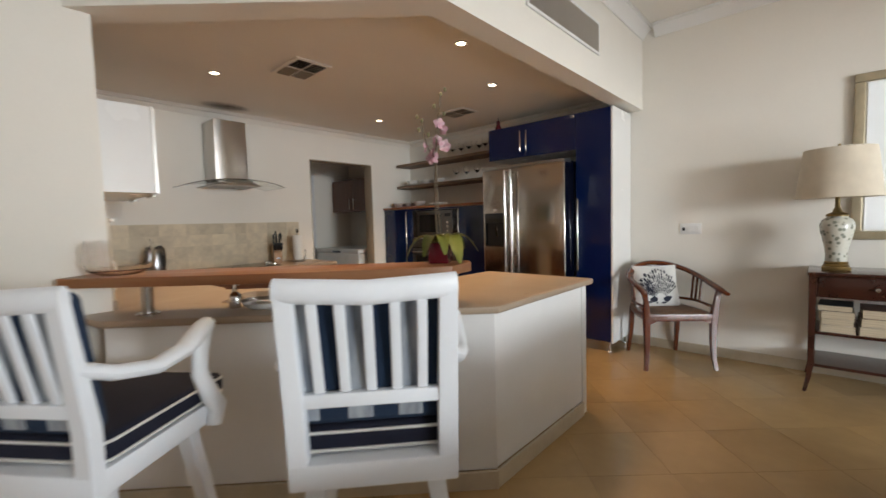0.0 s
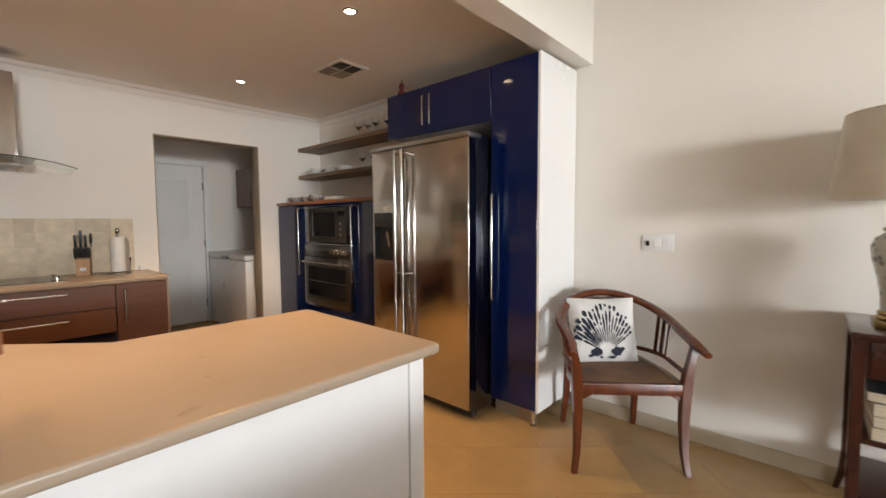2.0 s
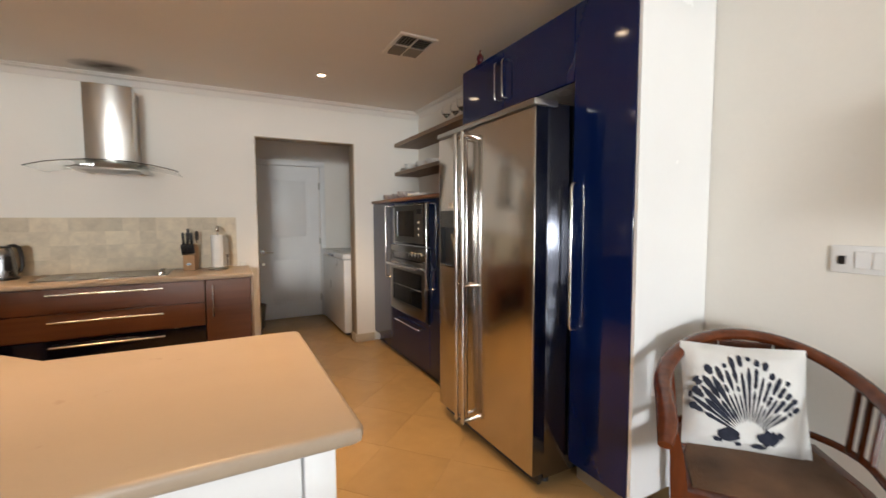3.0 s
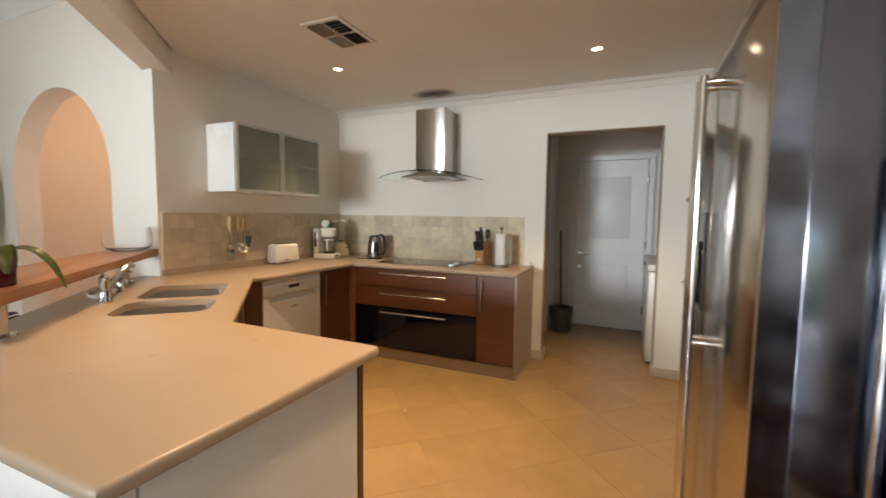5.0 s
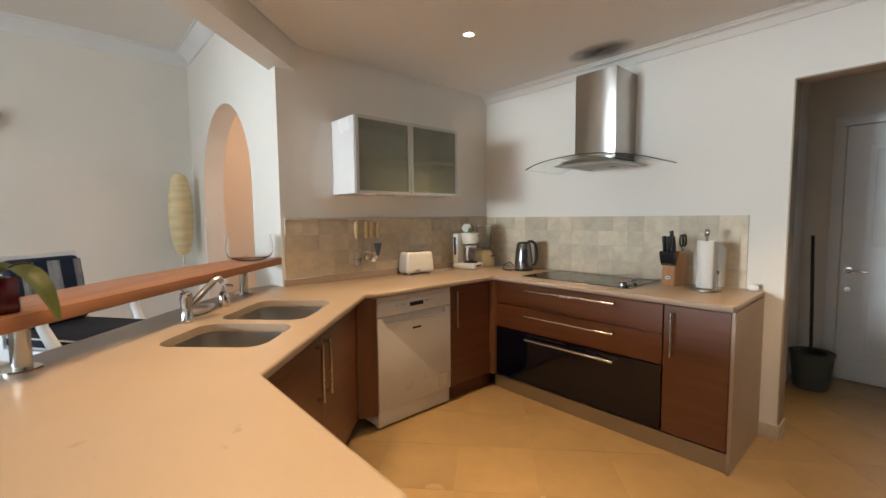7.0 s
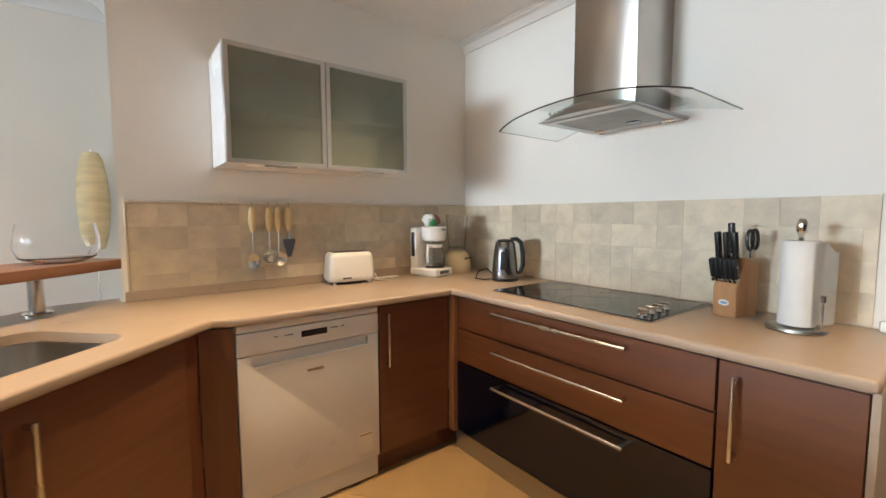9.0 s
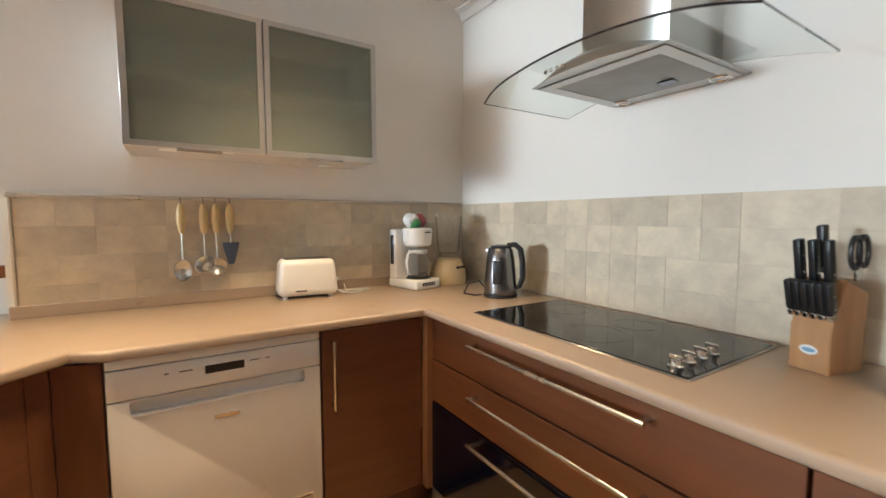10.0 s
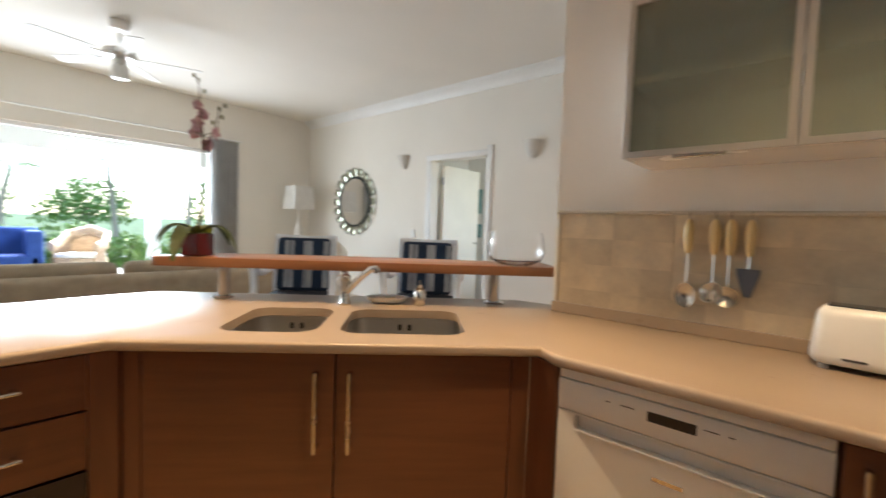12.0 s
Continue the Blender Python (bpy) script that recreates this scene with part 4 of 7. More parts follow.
kn = thing("knife_block", "beech knife block filled with black-handled knives", "knife block", 1.725, -0.150, TOP, -14)
kn.scale = (0.80, 0.80, 0.93)
PALEBLUE = material("pale_blue_print", (0.22, 0.42, 0.62), 0.5, var=0.05)
BEECH = material("beech", (0.46, 0.25, 0.11), 0.45, var=0.05, scale=5, fine=60, stretch=(6, 6, 0.6), color2=(0.38, 0.19, 0.08))
bm = bmesh.new()
pr = ((-0.075, 0), (0.075, 0), (0.085, 0.20), (-0.02, 0.235), (-0.075, 0.112))
vs = [[bm.verts.new((x, y, z)) for y, z in ((p[0], p[1]) for p in pr)] for x in (-0.052, 0.052)]
for k in range(5):
    bm.faces.new((vs[0][k], vs[0][(k + 1) % 5], vs[1][(k + 1) % 5], vs[1][k]))
bm.faces.new(vs[0])
bm.faces.new(vs[1][::-1])
bmesh.ops.recalc_face_normals(bm, faces=bm.faces)
bmesh.ops.bevel(bm, geom=list(bm.edges), offset=0.003, segments=2, affect='EDGES')
part("block", bm, BEECH, kn)
part("badge", turned(lathe([(0, 0), (0.024, 0), (0.024, 0.001), (0, 0.0012)], 24, sy=0.5), Matrix.Translation((0, -0.0755, 0.055)) @ pose(0, 0, 0, 90)), WHITEGLOSS, kn, "oval white badge")
part("badge_print", turned(lathe([(0, 0), (0.017, 0), (0.017, 0.0008), (0, 0.001)], 24, sy=0.32), Matrix.Translation((0.001, -0.0768, 0.055)) @ pose(0, 0, 0, 90)), PALEBLUE, kn, "pale blue oval print")


def knife(x, y, z, ln, lean):
    k = thing("knife", "kitchen knife with black riveted handle in the block", "knife", 0, 0, 0, 0, "knives in the block")
    k.matrix_world = pose(1.725, -0.150, TOP, 0, 0, -14) @ pose(x, y, z, lean)
    part("handle", bx(-0.008, 0.008, -0.012, 0.012, 0.012, ln, 0.004), BLACK, k)
    part("bolster", bx(-0.006, 0.006, -0.011, 0.011, -0.004, 0.011, 0.002, 1), CHROME, k)
    for q in (0.3, 0.65):
        part("rivet", tube([(-0.0088, 0, ln * q), (0.0088, 0, ln * q)], 0.003, 8), CHROME, k)


for k in range(6):
    knife(-0.040 + 0.016 * k, -0.068 + 0.012, 0.132, 0.085, 14)
for k in range(3):
    knife(-0.038 + 0.03 * k, -0.035, 0.197, 0.115, 10)
knife(-0.008, -0.010, 0.235, 0.11, 8)
sc = thing("scissors", "black-handled kitchen scissors in the block", "scissors", 0, 0, 0)
sc.matrix_world = pose(1.725, -0.150, TOP, 0, 0, -14) @ pose(0.048, 0.01, 0.228, 4)
for q in (-0.012, 0.016):
    part("loop", tube([(0.0, q + 0.018 * math.cos(a), 0.055 + 0.036 * math.sin(a)) for a in [2 * math.pi * i / 14 for i in range(14)]], 0.0055, 8, True), BLACK, sc)
part("blades", bx(-0.003, 0.003, -0.012, 0.014, -0.01, 0.022, 0.001, 1), CHROME, sc)

pt_ = thing("paper_towel_holder", "steel paper towel holder with a full white roll", "towel holder", 1.926, -0.232, TOP)
part("base", lathe([(0, 0), (0.077, 0), (0.080, 0.004), (0.078, 0.012), (0.02, 0.016), (0, 0.016)], 36), STEELH, pt_)
part("pole", lathe([(0.007, 0.015), (0.007, 0.31), (0.012, 0.316), (0.015, 0.33), (0.016, 0.345), (0.010, 0.36), (0.0, 0.362)], 20), CHROME, pt_)
bm = lathe([(0.019, 0.019), (0.048, 0.019), (0.050, 0.024), (0.050, 0.285), (0.048, 0.290), (0.019, 0.290), (0.019, 0.019)], 40)
roll = part("roll", bm, WHITEFAB, pt_, "white quilted paper roll")
bm = bmesh.new()
sh = [(0.0505 * math.cos(a), 0.0505 * math.sin(a)) for a in (-0.6, -0.3, 0.0)] + [(0.060, 0.018), (0.078, 0.038), (0.082, 0.060)]
lo = [bm.verts.new((x, y, 0.025)) for x, y in sh]
hi = [bm.verts.new((x + 0.001, y, 0.285 - 0.03 * (i > 3))) for i, (x, y) in enumerate(sh)]
for k in range(len(sh) - 1):
    bm.faces.new((lo[k], lo[k + 1], hi[k + 1], hi[k]))
bmesh.ops.solidify(bm, geom=list(bm.faces), thickness=0.0015)
part("loose_sheet", bm, WHITEFAB, roll)
part("tension_arm", lathe([(0.004, 0.012), (0.004, 0.10), (0.008, 0.104), (0.009, 0.125), (0, 0.128)], 14, 0.068, -0.030), CHROME, pt_)

single("plug_adapter", bx(-0.025, 0.025, -0.015, 0.015, 0, 0.035, 0.006), APPL, "small white plastic box at the worktop end", "plug", "", 2.12, -0.05, TOP, 10)
# ---- orchid and bowls on the bar ----
BT = TOP + BZ1
oc = thing("orchid", "potted pink orchid with drooping leaves on the bar", "orchid", *dpt(-2.985, 1.485), BT, 120)
part("pot", turned(bx(-0.047, 0.047, -0.047, 0.047, 0, 0.098, 0.006), Matrix.Identity(4)), POT, oc, "square burgundy glazed pot")
part("soil", bx(-0.040, 0.040, -0.040, 0.040, 0.090, 0.1015, 0.008), STEM, oc)


def leaf(pts, w, mat):
    bm = bmesh.new()
    P = bezier(*pts, n=10)
    rows_ = []
    for i, p in enumerate(P):
        t = i / 10
        wd = w * math.sin(math.pi * min(1, 0.12 + 0.85 * t)) ** 0.7
        d = (P[min(10, i + 1)] - P[max(0, i - 1)]).normalized()
        s = d.cross(Vector((0, 0, 1)))
        s = s.normalized() if s.length > 1e-4 else Vector((1, 0, 0))
        n = s.cross(d)
        rows_.append([bm.verts.new(p + s * wd * a + n * abs(a) * wd * 0.3) for a in (-1, -0.5, 0, 0.5, 1)])
    for a, c in zip(rows_, rows_[1:]):
        for k in range(4):
            bm.faces.new((a[k], a[k + 1], c[k + 1], c[k]))
    bmesh.ops.solidify(bm, geom=list(bm.faces), thickness=0.003)
    return bm


YAZ = 148                  # the wide yellow leaf droops towards the stools
for az, ln, drop, w, mt in ((20, 0.20, -0.10, 0.032, LEAF), (75, 0.19, -0.07, 0.030, LEAF), (190, 0.22, -0.06, 0.030, LEAF), (235, 0.2, -0.05, 0.03, LEAF), (285, 0.24, -0.13, 0.036, LEAF), (YAZ, 0.15, -0.115, 0.055, YLEAF), (112, 0.17, -0.06, 0.030, YLEAF)):
    a = radians(az)
    c, s = math.cos(a), math.sin(a)
    part("leaf", leaf(((c * 0.012, s * 0.012, 0.096), (c * ln * 0.5, s * ln * 0.5, 0.096 + 0.09), (c * ln * 0.82, s * ln * 0.82, 0.10 + drop * 0.85)), w, mt), mt, oc, "yellowing leaf" if mt is YLEAF else "")
spine = bezier((0.01, 0, 0.11), (0.03, 0.02, 0.42), (-0.03, 0.03, 0.78), 14)
part("stem", tube(spine, [0.0045 - 0.00018 * k for k in range(15)], 8), STEM, oc)
part("stem", tube(bezier((-0.01, 0.01, 0.11), (0.01, 0.04, 0.40), (-0.005, 0.02, 0.60), 10), 0.003, 8), STEM, oc, "thin support cane")
br = bezier((0.0, 0.022, 0.48), (0.05, 0.05, 0.54), (0.055, 0.06, 0.66), 6)
part("branch", tube(br, 0.0028, 8), STEM, oc)


def blossom(p, s, turn):
    bm = bmesh.new()
    for k in range(5):
        a = 2 * math.pi * k / 5 + turn
        c = Vector((math.cos(a), 0, math.sin(a)))
        t = Vector((-math.sin(a), 0, math.cos(a)))
        w = 0.62 if k in (0, 2) else 0.42
        pts = [Vector((0, 0, 0)), c * s * 0.5 + t * s * w, c * s * 0.95 + t * s * w * 0.5, c * s * 1.05, c * s * 0.95 - t * s * w * 0.5, c * s * 0.5 - t * s * w]
        vs = [bm.verts.new(q + Vector((0, -0.35 * s * (q.length / s) ** 2 + 0.1 * s * (k % 2), 0))) for q in pts]
        bm.faces.new(vs)
    bmesh.ops.create_icosphere(bm, subdivisions=1, radius=s * 0.22)
    return turned(bm, Matrix.Translation(p) @ pose(0, 0, 0, 0, 0, math.degrees(turn) * 40 % 360))


random.seed(5)
for k, t in enumerate((0.60, 0.65, 0.67, 0.70, 0.73, 0.76, 0.80, 0.84, 0.88)):
    p = spine[int(t * 14)]
    q = p + Vector((random.uniform(-0.045, 0.045), random.uniform(-0.045, 0.045), random.uniform(-0.02, 0.02)))
    b_ = part("flower", blossom(q, 0.031 - 0.001 * k, k * 1.3), PETAL, oc, "pink mottled flower")
    part("flower_stalk", tube([p, (p + q) / 2 + Vector((0, 0, 0.008)), q], 0.0015, 6), STEM, b_)
BUD = material("orchid_bud", (0.22, 0.20, 0.09), 0.5, var=0.1, scale=40)
for q in [spine[13] + Vector((0.025, 0.0, 0.0)), spine[14], spine[14] + Vector((-0.02, 0, 0.02)), spine[12] + Vector((-0.03, 0.01, 0.01)), br[6], br[5] + Vector((0.02, 0, 0.0)), br[4] + Vector((-0.018, 0.0, 0.01)), br[6] + Vector((0.02, 0.01, 0.015))]:
    bm = bmesh.new()
    bmesh.ops.create_icosphere(bm, subdivisions=2, radius=0.009)
    bmesh.ops.scale(bm, vec=(0.8, 0.8, 1.3), verts=bm.verts)
    part("bud", turned(bm, Matrix.Translation(q)), BUD, oc)

r = 0.135
single("glass_bowl", lathe([(0, 0), (r * 0.6, 0), (r * 0.9, r * 0.16), (r, r * 0.45), (r * 0.97, r * 0.8), (r * 0.90, r * 1.15), (r * 0.885, r * 1.15), (r * 0.95, r * 0.8), (r * 0.98, r * 0.45), (r * 0.87, r * 0.19), (r * 0.56, 0.005), (0, 0.005)], 40), THINGLASS, "large round clear glass bowl standing on the bar", "bowl", "", *dpt(-1.535, 1.525), BT)

# ---- fridge ----
fg = thing("fridge", "stainless steel side-by-side fridge with long bar handles", "fridge", 0.02, 0, 0)
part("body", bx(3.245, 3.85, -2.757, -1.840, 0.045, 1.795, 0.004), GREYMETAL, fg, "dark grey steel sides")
part("top_trim", bx(3.165, 3.30, -2.765, -1.833, 1.776, 1.803, 0.003), STEELH, fg)
bm = bx(3.172, 3.240, -2.172, -1.836, 0.075, 1.772, 0.010, 3)
bm = cut(bm, [bx(3.10, 3.215, -2.098, -1.862, 0.985, 1.325)])
d1 = part("door", bm, STEEL, fg, "narrow freezer door with a dispenser")
part("dispenser", bx(3.2, 3.216, -2.098, -1.862, 0.985, 1.325), BLACK, d1)
part("dispenser_frame", cut(bx(3.168, 3.2, -2.101, -1.859, 0.982, 1.328, 0.002, 1), [bx(3.0, 3.3, -2.088, -1.872, 0.995, 1.225)]), BLACKGLASS, d1, "black dispenser panel")
part("dispenser_lever", turned(bx(-0.004, 0.004, -0.012, 0.012, -0.07, 0.07, 0.002, 1), Matrix.Translation((3.196, -1.99, 1.12)) @ pose(0, 0, 0, 0, -12)), CHROME, d1)
part("sticker", bx(3.1705, 3.172, -2.02, -1.965, 1.345, 1.375), WHITEFAB, d1)
d2 = part("door", bx(3.172, 3.240, -2.762, -2.184, 0.075, 1.772, 0.010, 3), STEEL, fg, "wide fridge door")
part("door_edge", bx(3.176, 3.2425, -2.7655, -2.7625, 0.08, 1.768), GREYMETAL, d2)
for y, d in ((-2.142, d1), (-2.214, d2)):
    part("handle", add(add(tube([(3.125, y, 0.10), (3.125, y, 1.755)], 0.0125, 14), tube([(3.125, y, 1.735), (3.175, y, 1.735)], 0.011)), add(tube([(3.125, y, 0.12), (3.175, y, 0.12)], 0.011), tube([(3.125, y, 0.90), (3.175, y, 0.90)], 0.009))), CHROME, d, "full-height chrome bar handle")
for y in (-2.70, -1.9):
    part("foot", lathe([(0, 0), (0.025, 0), (0.022, 0.02), (0.015, 0.022), (0.015, 0.05), (0, 0.05)], 16, 3.30, y), BLACK, fg)
part("kickplate", bx(3.22, 3.245, -2.75, -1.845, 0.02, 0.072, 0.003), BLACK, fg)

# ---- tall navy cabinets ----
tc_ = thing("tall_cabinet", "tall navy gloss cabinet with a white side panel", "cabinet", 0, 0, 0)
part("body", bx(3.432, 3.87, -3.098, -2.772, 0.10, 2.238), WHITEGLOSS, tc_)
d = part("door", bx(3.410, 3.430, -3.099, -2.772, 0.104, 2.236, 0.002, 1), BLUE, tc_, "navy high-gloss door")
part("handle", loop_handle((3.410, -2.800, 0.76), (3.410, -2.800, 1.435), (-1, 0, 0), 0.008, 0.036), CHROME, d, "long chrome pull")
part("side_panel", bx(3.413, 3.885, -3.117, -3.101, 0.095, 2.242, 0.001, 1), WHITEGLOSS, tc_, "white side panel")
part("plinth", bx(3.47, 3.485, -3.07, -2.77, 0.0, 0.10), PLINTH, tc_)
for x in (3.435, 3.84):
    part("foot", lathe([(0, 0), (0.02, 0), (0.02, 0.008), (0.012, 0.012), (0.012, 0.10)], 16, x, -3.075), CHROME, tc_, "chrome cabinet foot")

oc2 = thing("over_fridge_cabinet", "navy gloss cabinet above the fridge", "cabinet", 0, 0, 0)
part("body", bx(3.432, 3.87, -2.769, -1.772, 1.905, 2.238), WHITEGLOSS, oc2)
for y0, y1, yh in ((-2.769, -2.224, -2.258), (-2.221, -1.770, -2.187)):
    d = part("door", bx(3.410, 3.430, y0, y1, 1.902, 2.236, 0.002, 1), BLUE, oc2, "navy high-gloss door")
    part("handle", loop_handle((3.410, yh, 1.955), (3.410, yh, 2.165), (-1, 0, 0), 0.006, 0.035), CHROME, d, "chrome pull")
og = single("ornament", lathe([(0, 0), (0.03, 0), (0.035, 0.02), (0.028, 0.05), (0.016, 0.065), (0.024, 0.085), (0.018, 0.105), (0.006, 0.115), (0.004, 0.14), (0, 0.142)], 20), POT, "small dark red ornament on the cabinet", "ornament", "", 3.50, -1.84, 2.2385)

ov = thing("oven_cabinet", "navy gloss oven housing with a wooden top", "cabinet", 0, 0, 0)
part("body", bx(3.385, 3.87, -1.815, -0.012, 0.10, 1.435), WHITEGLOSS, ov)
part("top", bx(3.345, 3.885, -1.818, -0.008, 1.437, 1.465, 0.003), BARWOOD, ov, "wooden top board")
part("plinth", bx(3.42, 3.435, -1.81, -0.012, 0.0, 0.10), BLUE, ov)
for y0, y1, yh in ((-0.575, -0.014, -0.49), (-1.815, -1.345, -1.375)):
    d = part("door", bx(3.362, 3.382, y0, y1, 0.104, 1.433, 0.002, 1), BLUE, ov, "navy high-gloss door")
    part("handle", loop_handle((3.362, yh, 0.74), (3.362, yh, 1.40), (-1, 0, 0), 0.007, 0.04), CHROME, d, "long chrome pull")
part("panel", bx(3.362, 3.382, -1.342, -0.578, 1.415, 1.433, 0.001, 1), BLUE, ov)
d = part("drawer_front", bx(3.362, 3.382, -1.342, -0.578, 0.104, 0.448, 0.002, 1), BLUE, ov, "navy high-gloss drawer front")
part("handle", loop_handle((3.362, -1.20, 0.385), (3.362, -0.70, 0.385), (-1, 0, 0), 0.007, 0.04), CHROME, d, "chrome pull")

OVENSTEEL = material("smoked_oven_steel", (0.17, 0.165, 0.16), 0.28, metal=1.0, var=0.03, scale=3, fine=160, bump=0.001, stretch=(0.05, 0.05, 1), rvar=0.04)
mw = thing("microwave", "built-in steel microwave with a dark window", "microwave", 3.362, -0.96, 1.06)
part("frame", bx(-0.004, 0.018, -0.38, 0.378, 0.002, 0.352, 0.003), BLACKGLASS, mw)
part("trim", cut(bx(-0.014, -0.003, -0.30, 0.30, 0.02, 0.335, 0.002, 1), [bx(-0.1, 0.1, -0.13, 0.25, 0.07, 0.29)]), OVENSTEEL, mw, "steel microwave front")
part("window", bx(-0.008, -0.005, -0.129, 0.249, 0.071, 0.289), BLACKGLASS, mw)
part("display", bx(-0.016, -0.0135, -0.28, -0.18, 0.26, 0.30, 0.001, 1), BLACKGLASS, mw)
for k in range(3):
    part("button", turned(lathe([(0, 0), (0.012, 0), (0.012, 0.006), (0, 0.007)], 14), Matrix.Translation((-0.014, -0.23, 0.09 + 0.05 * k)) @ pose(0, 0, 0, 0, -90)), CHROME, mw)

on = thing("oven", "built-in stainless steel oven with four knobs", "oven", 3.362, -0.96, 0.455)
part("frame", bx(-0.012, 0.018, -0.380, 0.378, 0.002, 0.598, 0.003), BLACKGLASS, on)
cp = part("control_panel", bx(-0.026, -0.0115, -0.376, 0.374, 0.485, 0.594, 0.003), OVENSTEEL, on, "brushed steel control panel")
for k in range(4):
    part("knob", turned(lathe([(0, 0), (0.021, 0), (0.021, 0.006), (0.016, 0.009), (0.015, 0.028), (0, 0.03)], 18), Matrix.Translation((-0.026, -0.30 + 0.062 * k, 0.535)) @ pose(0, 0, 0, 0, -90)), CHROME, cp, "chrome oven knob")
dr = part("door", cut(bx(-0.034, -0.0115, -0.376, 0.374, 0.02, 0.478, 0.004), [bx(-0.1, 0.1, -0.31, 0.31, 0.11, 0.385)]), OVENSTEEL, on, "brushed steel oven door")
part("window", bx(-0.028, -0.018, -0.312, 0.312, 0.108, 0.387), BLACKGLASS, dr)
part("handle", bar_handle((-0.034, -0.33, 0.432), (-0.034, 0.33, 0.432), (-1, 0, 0), 0.01, 0.045), CHROME, dr, "chrome oven handle")
part("rack", tube([(-0.027, -0.3, 0.25), (-0.027, 0.3, 0.25)], 0.003, 6), CHROME, dr)

# ---- shelves with crockery ----
for z in (2.035, 1.735):
    s = thing("shelf", "thick brown wooden shelf fixed to the wall", "shelf", 3.745, -0.90, z, 0, "open shelves")
    part("board", bx(-0.145, 0.143, -0.865, 0.872, 0, 0.036, 0.002, 1), SHELFWOOD, s)
BOWL = [(0, 0), (0.035, 0), (0.04, 0.008), (0.07, 0.03), (0.082, 0.06), (0.079, 0.06), (0.066, 0.032), (0.036, 0.012), (0, 0.010)]
CROCK = material("patterned_crockery", (0.62, 0.58, 0.54), 0.3, var=0.1, scale=40, color2=(0.30, 0.20, 0.18))
b0 = single("bowl", lathe(BOWL, 26), CROCK, "patterned ceramic bowl on the oven housing", "bowl", "ceramic bowls", 3.50, -0.18, 1.4655)
for x, y, z in ((3.52, -0.37, 1.4655), (3.50, -0.57, 1.4655), (3.50, -0.57, 1.4755)):
    copy_thing(b0, pose(x, y, z))
p0 = single("plate", lathe([(0, 0), (0.07, 0), (0.12, 0.016), (0.118, 0.02), (0.068, 0.005), (0, 0.005)], 30), APPL, "white round plate lying on a stack", "plate", "stacked plates", 3.50, -0.90, 1.4655)
for k in range(1, 4):
    copy_thing(p0, pose(3.50 + 0.002 * k, -0.90, 1.4655 + 0.006 * k))
copy_thing(p0, pose(3.72, -0.22, 1.771))
copy_thing(p0, pose(3.72, -0.22, 1.777))
w0 = single("white_bowl", lathe(BOWL, 26), APPL, "white ceramic bowl on a wooden shelf", "bowl", "shelf bowls", 3.72, -0.50, 1.7715)
copy_thing(w0, pose(3.72, -0.22, 1.7835))
copy_thing(w0, pose(3.72, -0.72, 1.7715))
GL = [(0, 0), (0.03, 0), (0.031, 0.002), (0.005, 0.008), (0.004, 0.07), (0.012, 0.078), (0.034, 0.10), (0.040, 0.13), (0.034, 0.17), (0.033, 0.17), (0.038, 0.13), (0.032, 0.102), (0, 0.08)]
g0 = single("wine_glass", lathe(GL, 22), GLASS, "clear stemmed wine glass on a wooden shelf", "glass", "wine glasses", 3.70, -1.0, 2.0715)
for x, y, z in ((3.72, -1.12, 2.0715), (3.70, -1.26, 2.0715), (3.73, -1.40, 2.0715), (3.69, -1.52, 2.0715), (3.70, -1.05, 1.7715), (3.72, -1.2, 1.7715), (3.7, -1.38, 1.7715)):
    copy_thing(g0, pose(x, y, z))

# ---- ceiling fittings ----
d0 = thing("downlight", "round recessed ceiling spotlight, lit warm white", "downlight", SPOTS[0][0], SPOTS[0][1], KC, 0, "kitchen downlights")
part("ring", lathe([(0.030, -0.0005), (0.032, -0.006), (0.042, -0.004), (0.044, -0.0005)], 28), NICKEL, d0)
part("bulb", lathe([(0, -0.003), (0.029, -0.003), (0.030, -0.001)], 24), GLOW, d0, "glowing lamp face")
for x, y in SPOTS[1:]:
    copy_thing(d0, pose(x, y, KC))


# dark oval over the hood, densest at its middle and broken by noise
DARKPATCH = bpy.data.materials.new("dark_ceiling_patch")
DARKPATCH.use_nodes = True
nt = DARKPATCH.node_tree
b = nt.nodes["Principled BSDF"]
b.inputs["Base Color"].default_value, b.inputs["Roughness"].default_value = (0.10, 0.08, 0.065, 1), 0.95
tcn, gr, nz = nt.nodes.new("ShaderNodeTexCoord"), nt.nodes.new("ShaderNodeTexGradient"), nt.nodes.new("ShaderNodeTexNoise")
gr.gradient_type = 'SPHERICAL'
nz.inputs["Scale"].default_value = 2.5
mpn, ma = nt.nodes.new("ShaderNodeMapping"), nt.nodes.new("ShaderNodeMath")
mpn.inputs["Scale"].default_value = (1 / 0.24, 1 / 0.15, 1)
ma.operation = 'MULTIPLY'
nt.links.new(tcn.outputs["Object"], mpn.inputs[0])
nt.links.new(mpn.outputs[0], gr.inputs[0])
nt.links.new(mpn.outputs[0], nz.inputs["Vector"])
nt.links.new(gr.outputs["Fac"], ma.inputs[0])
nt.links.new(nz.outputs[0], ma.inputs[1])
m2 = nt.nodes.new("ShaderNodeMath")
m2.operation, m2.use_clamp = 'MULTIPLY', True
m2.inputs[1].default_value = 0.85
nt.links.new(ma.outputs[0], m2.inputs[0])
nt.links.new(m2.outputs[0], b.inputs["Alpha"])
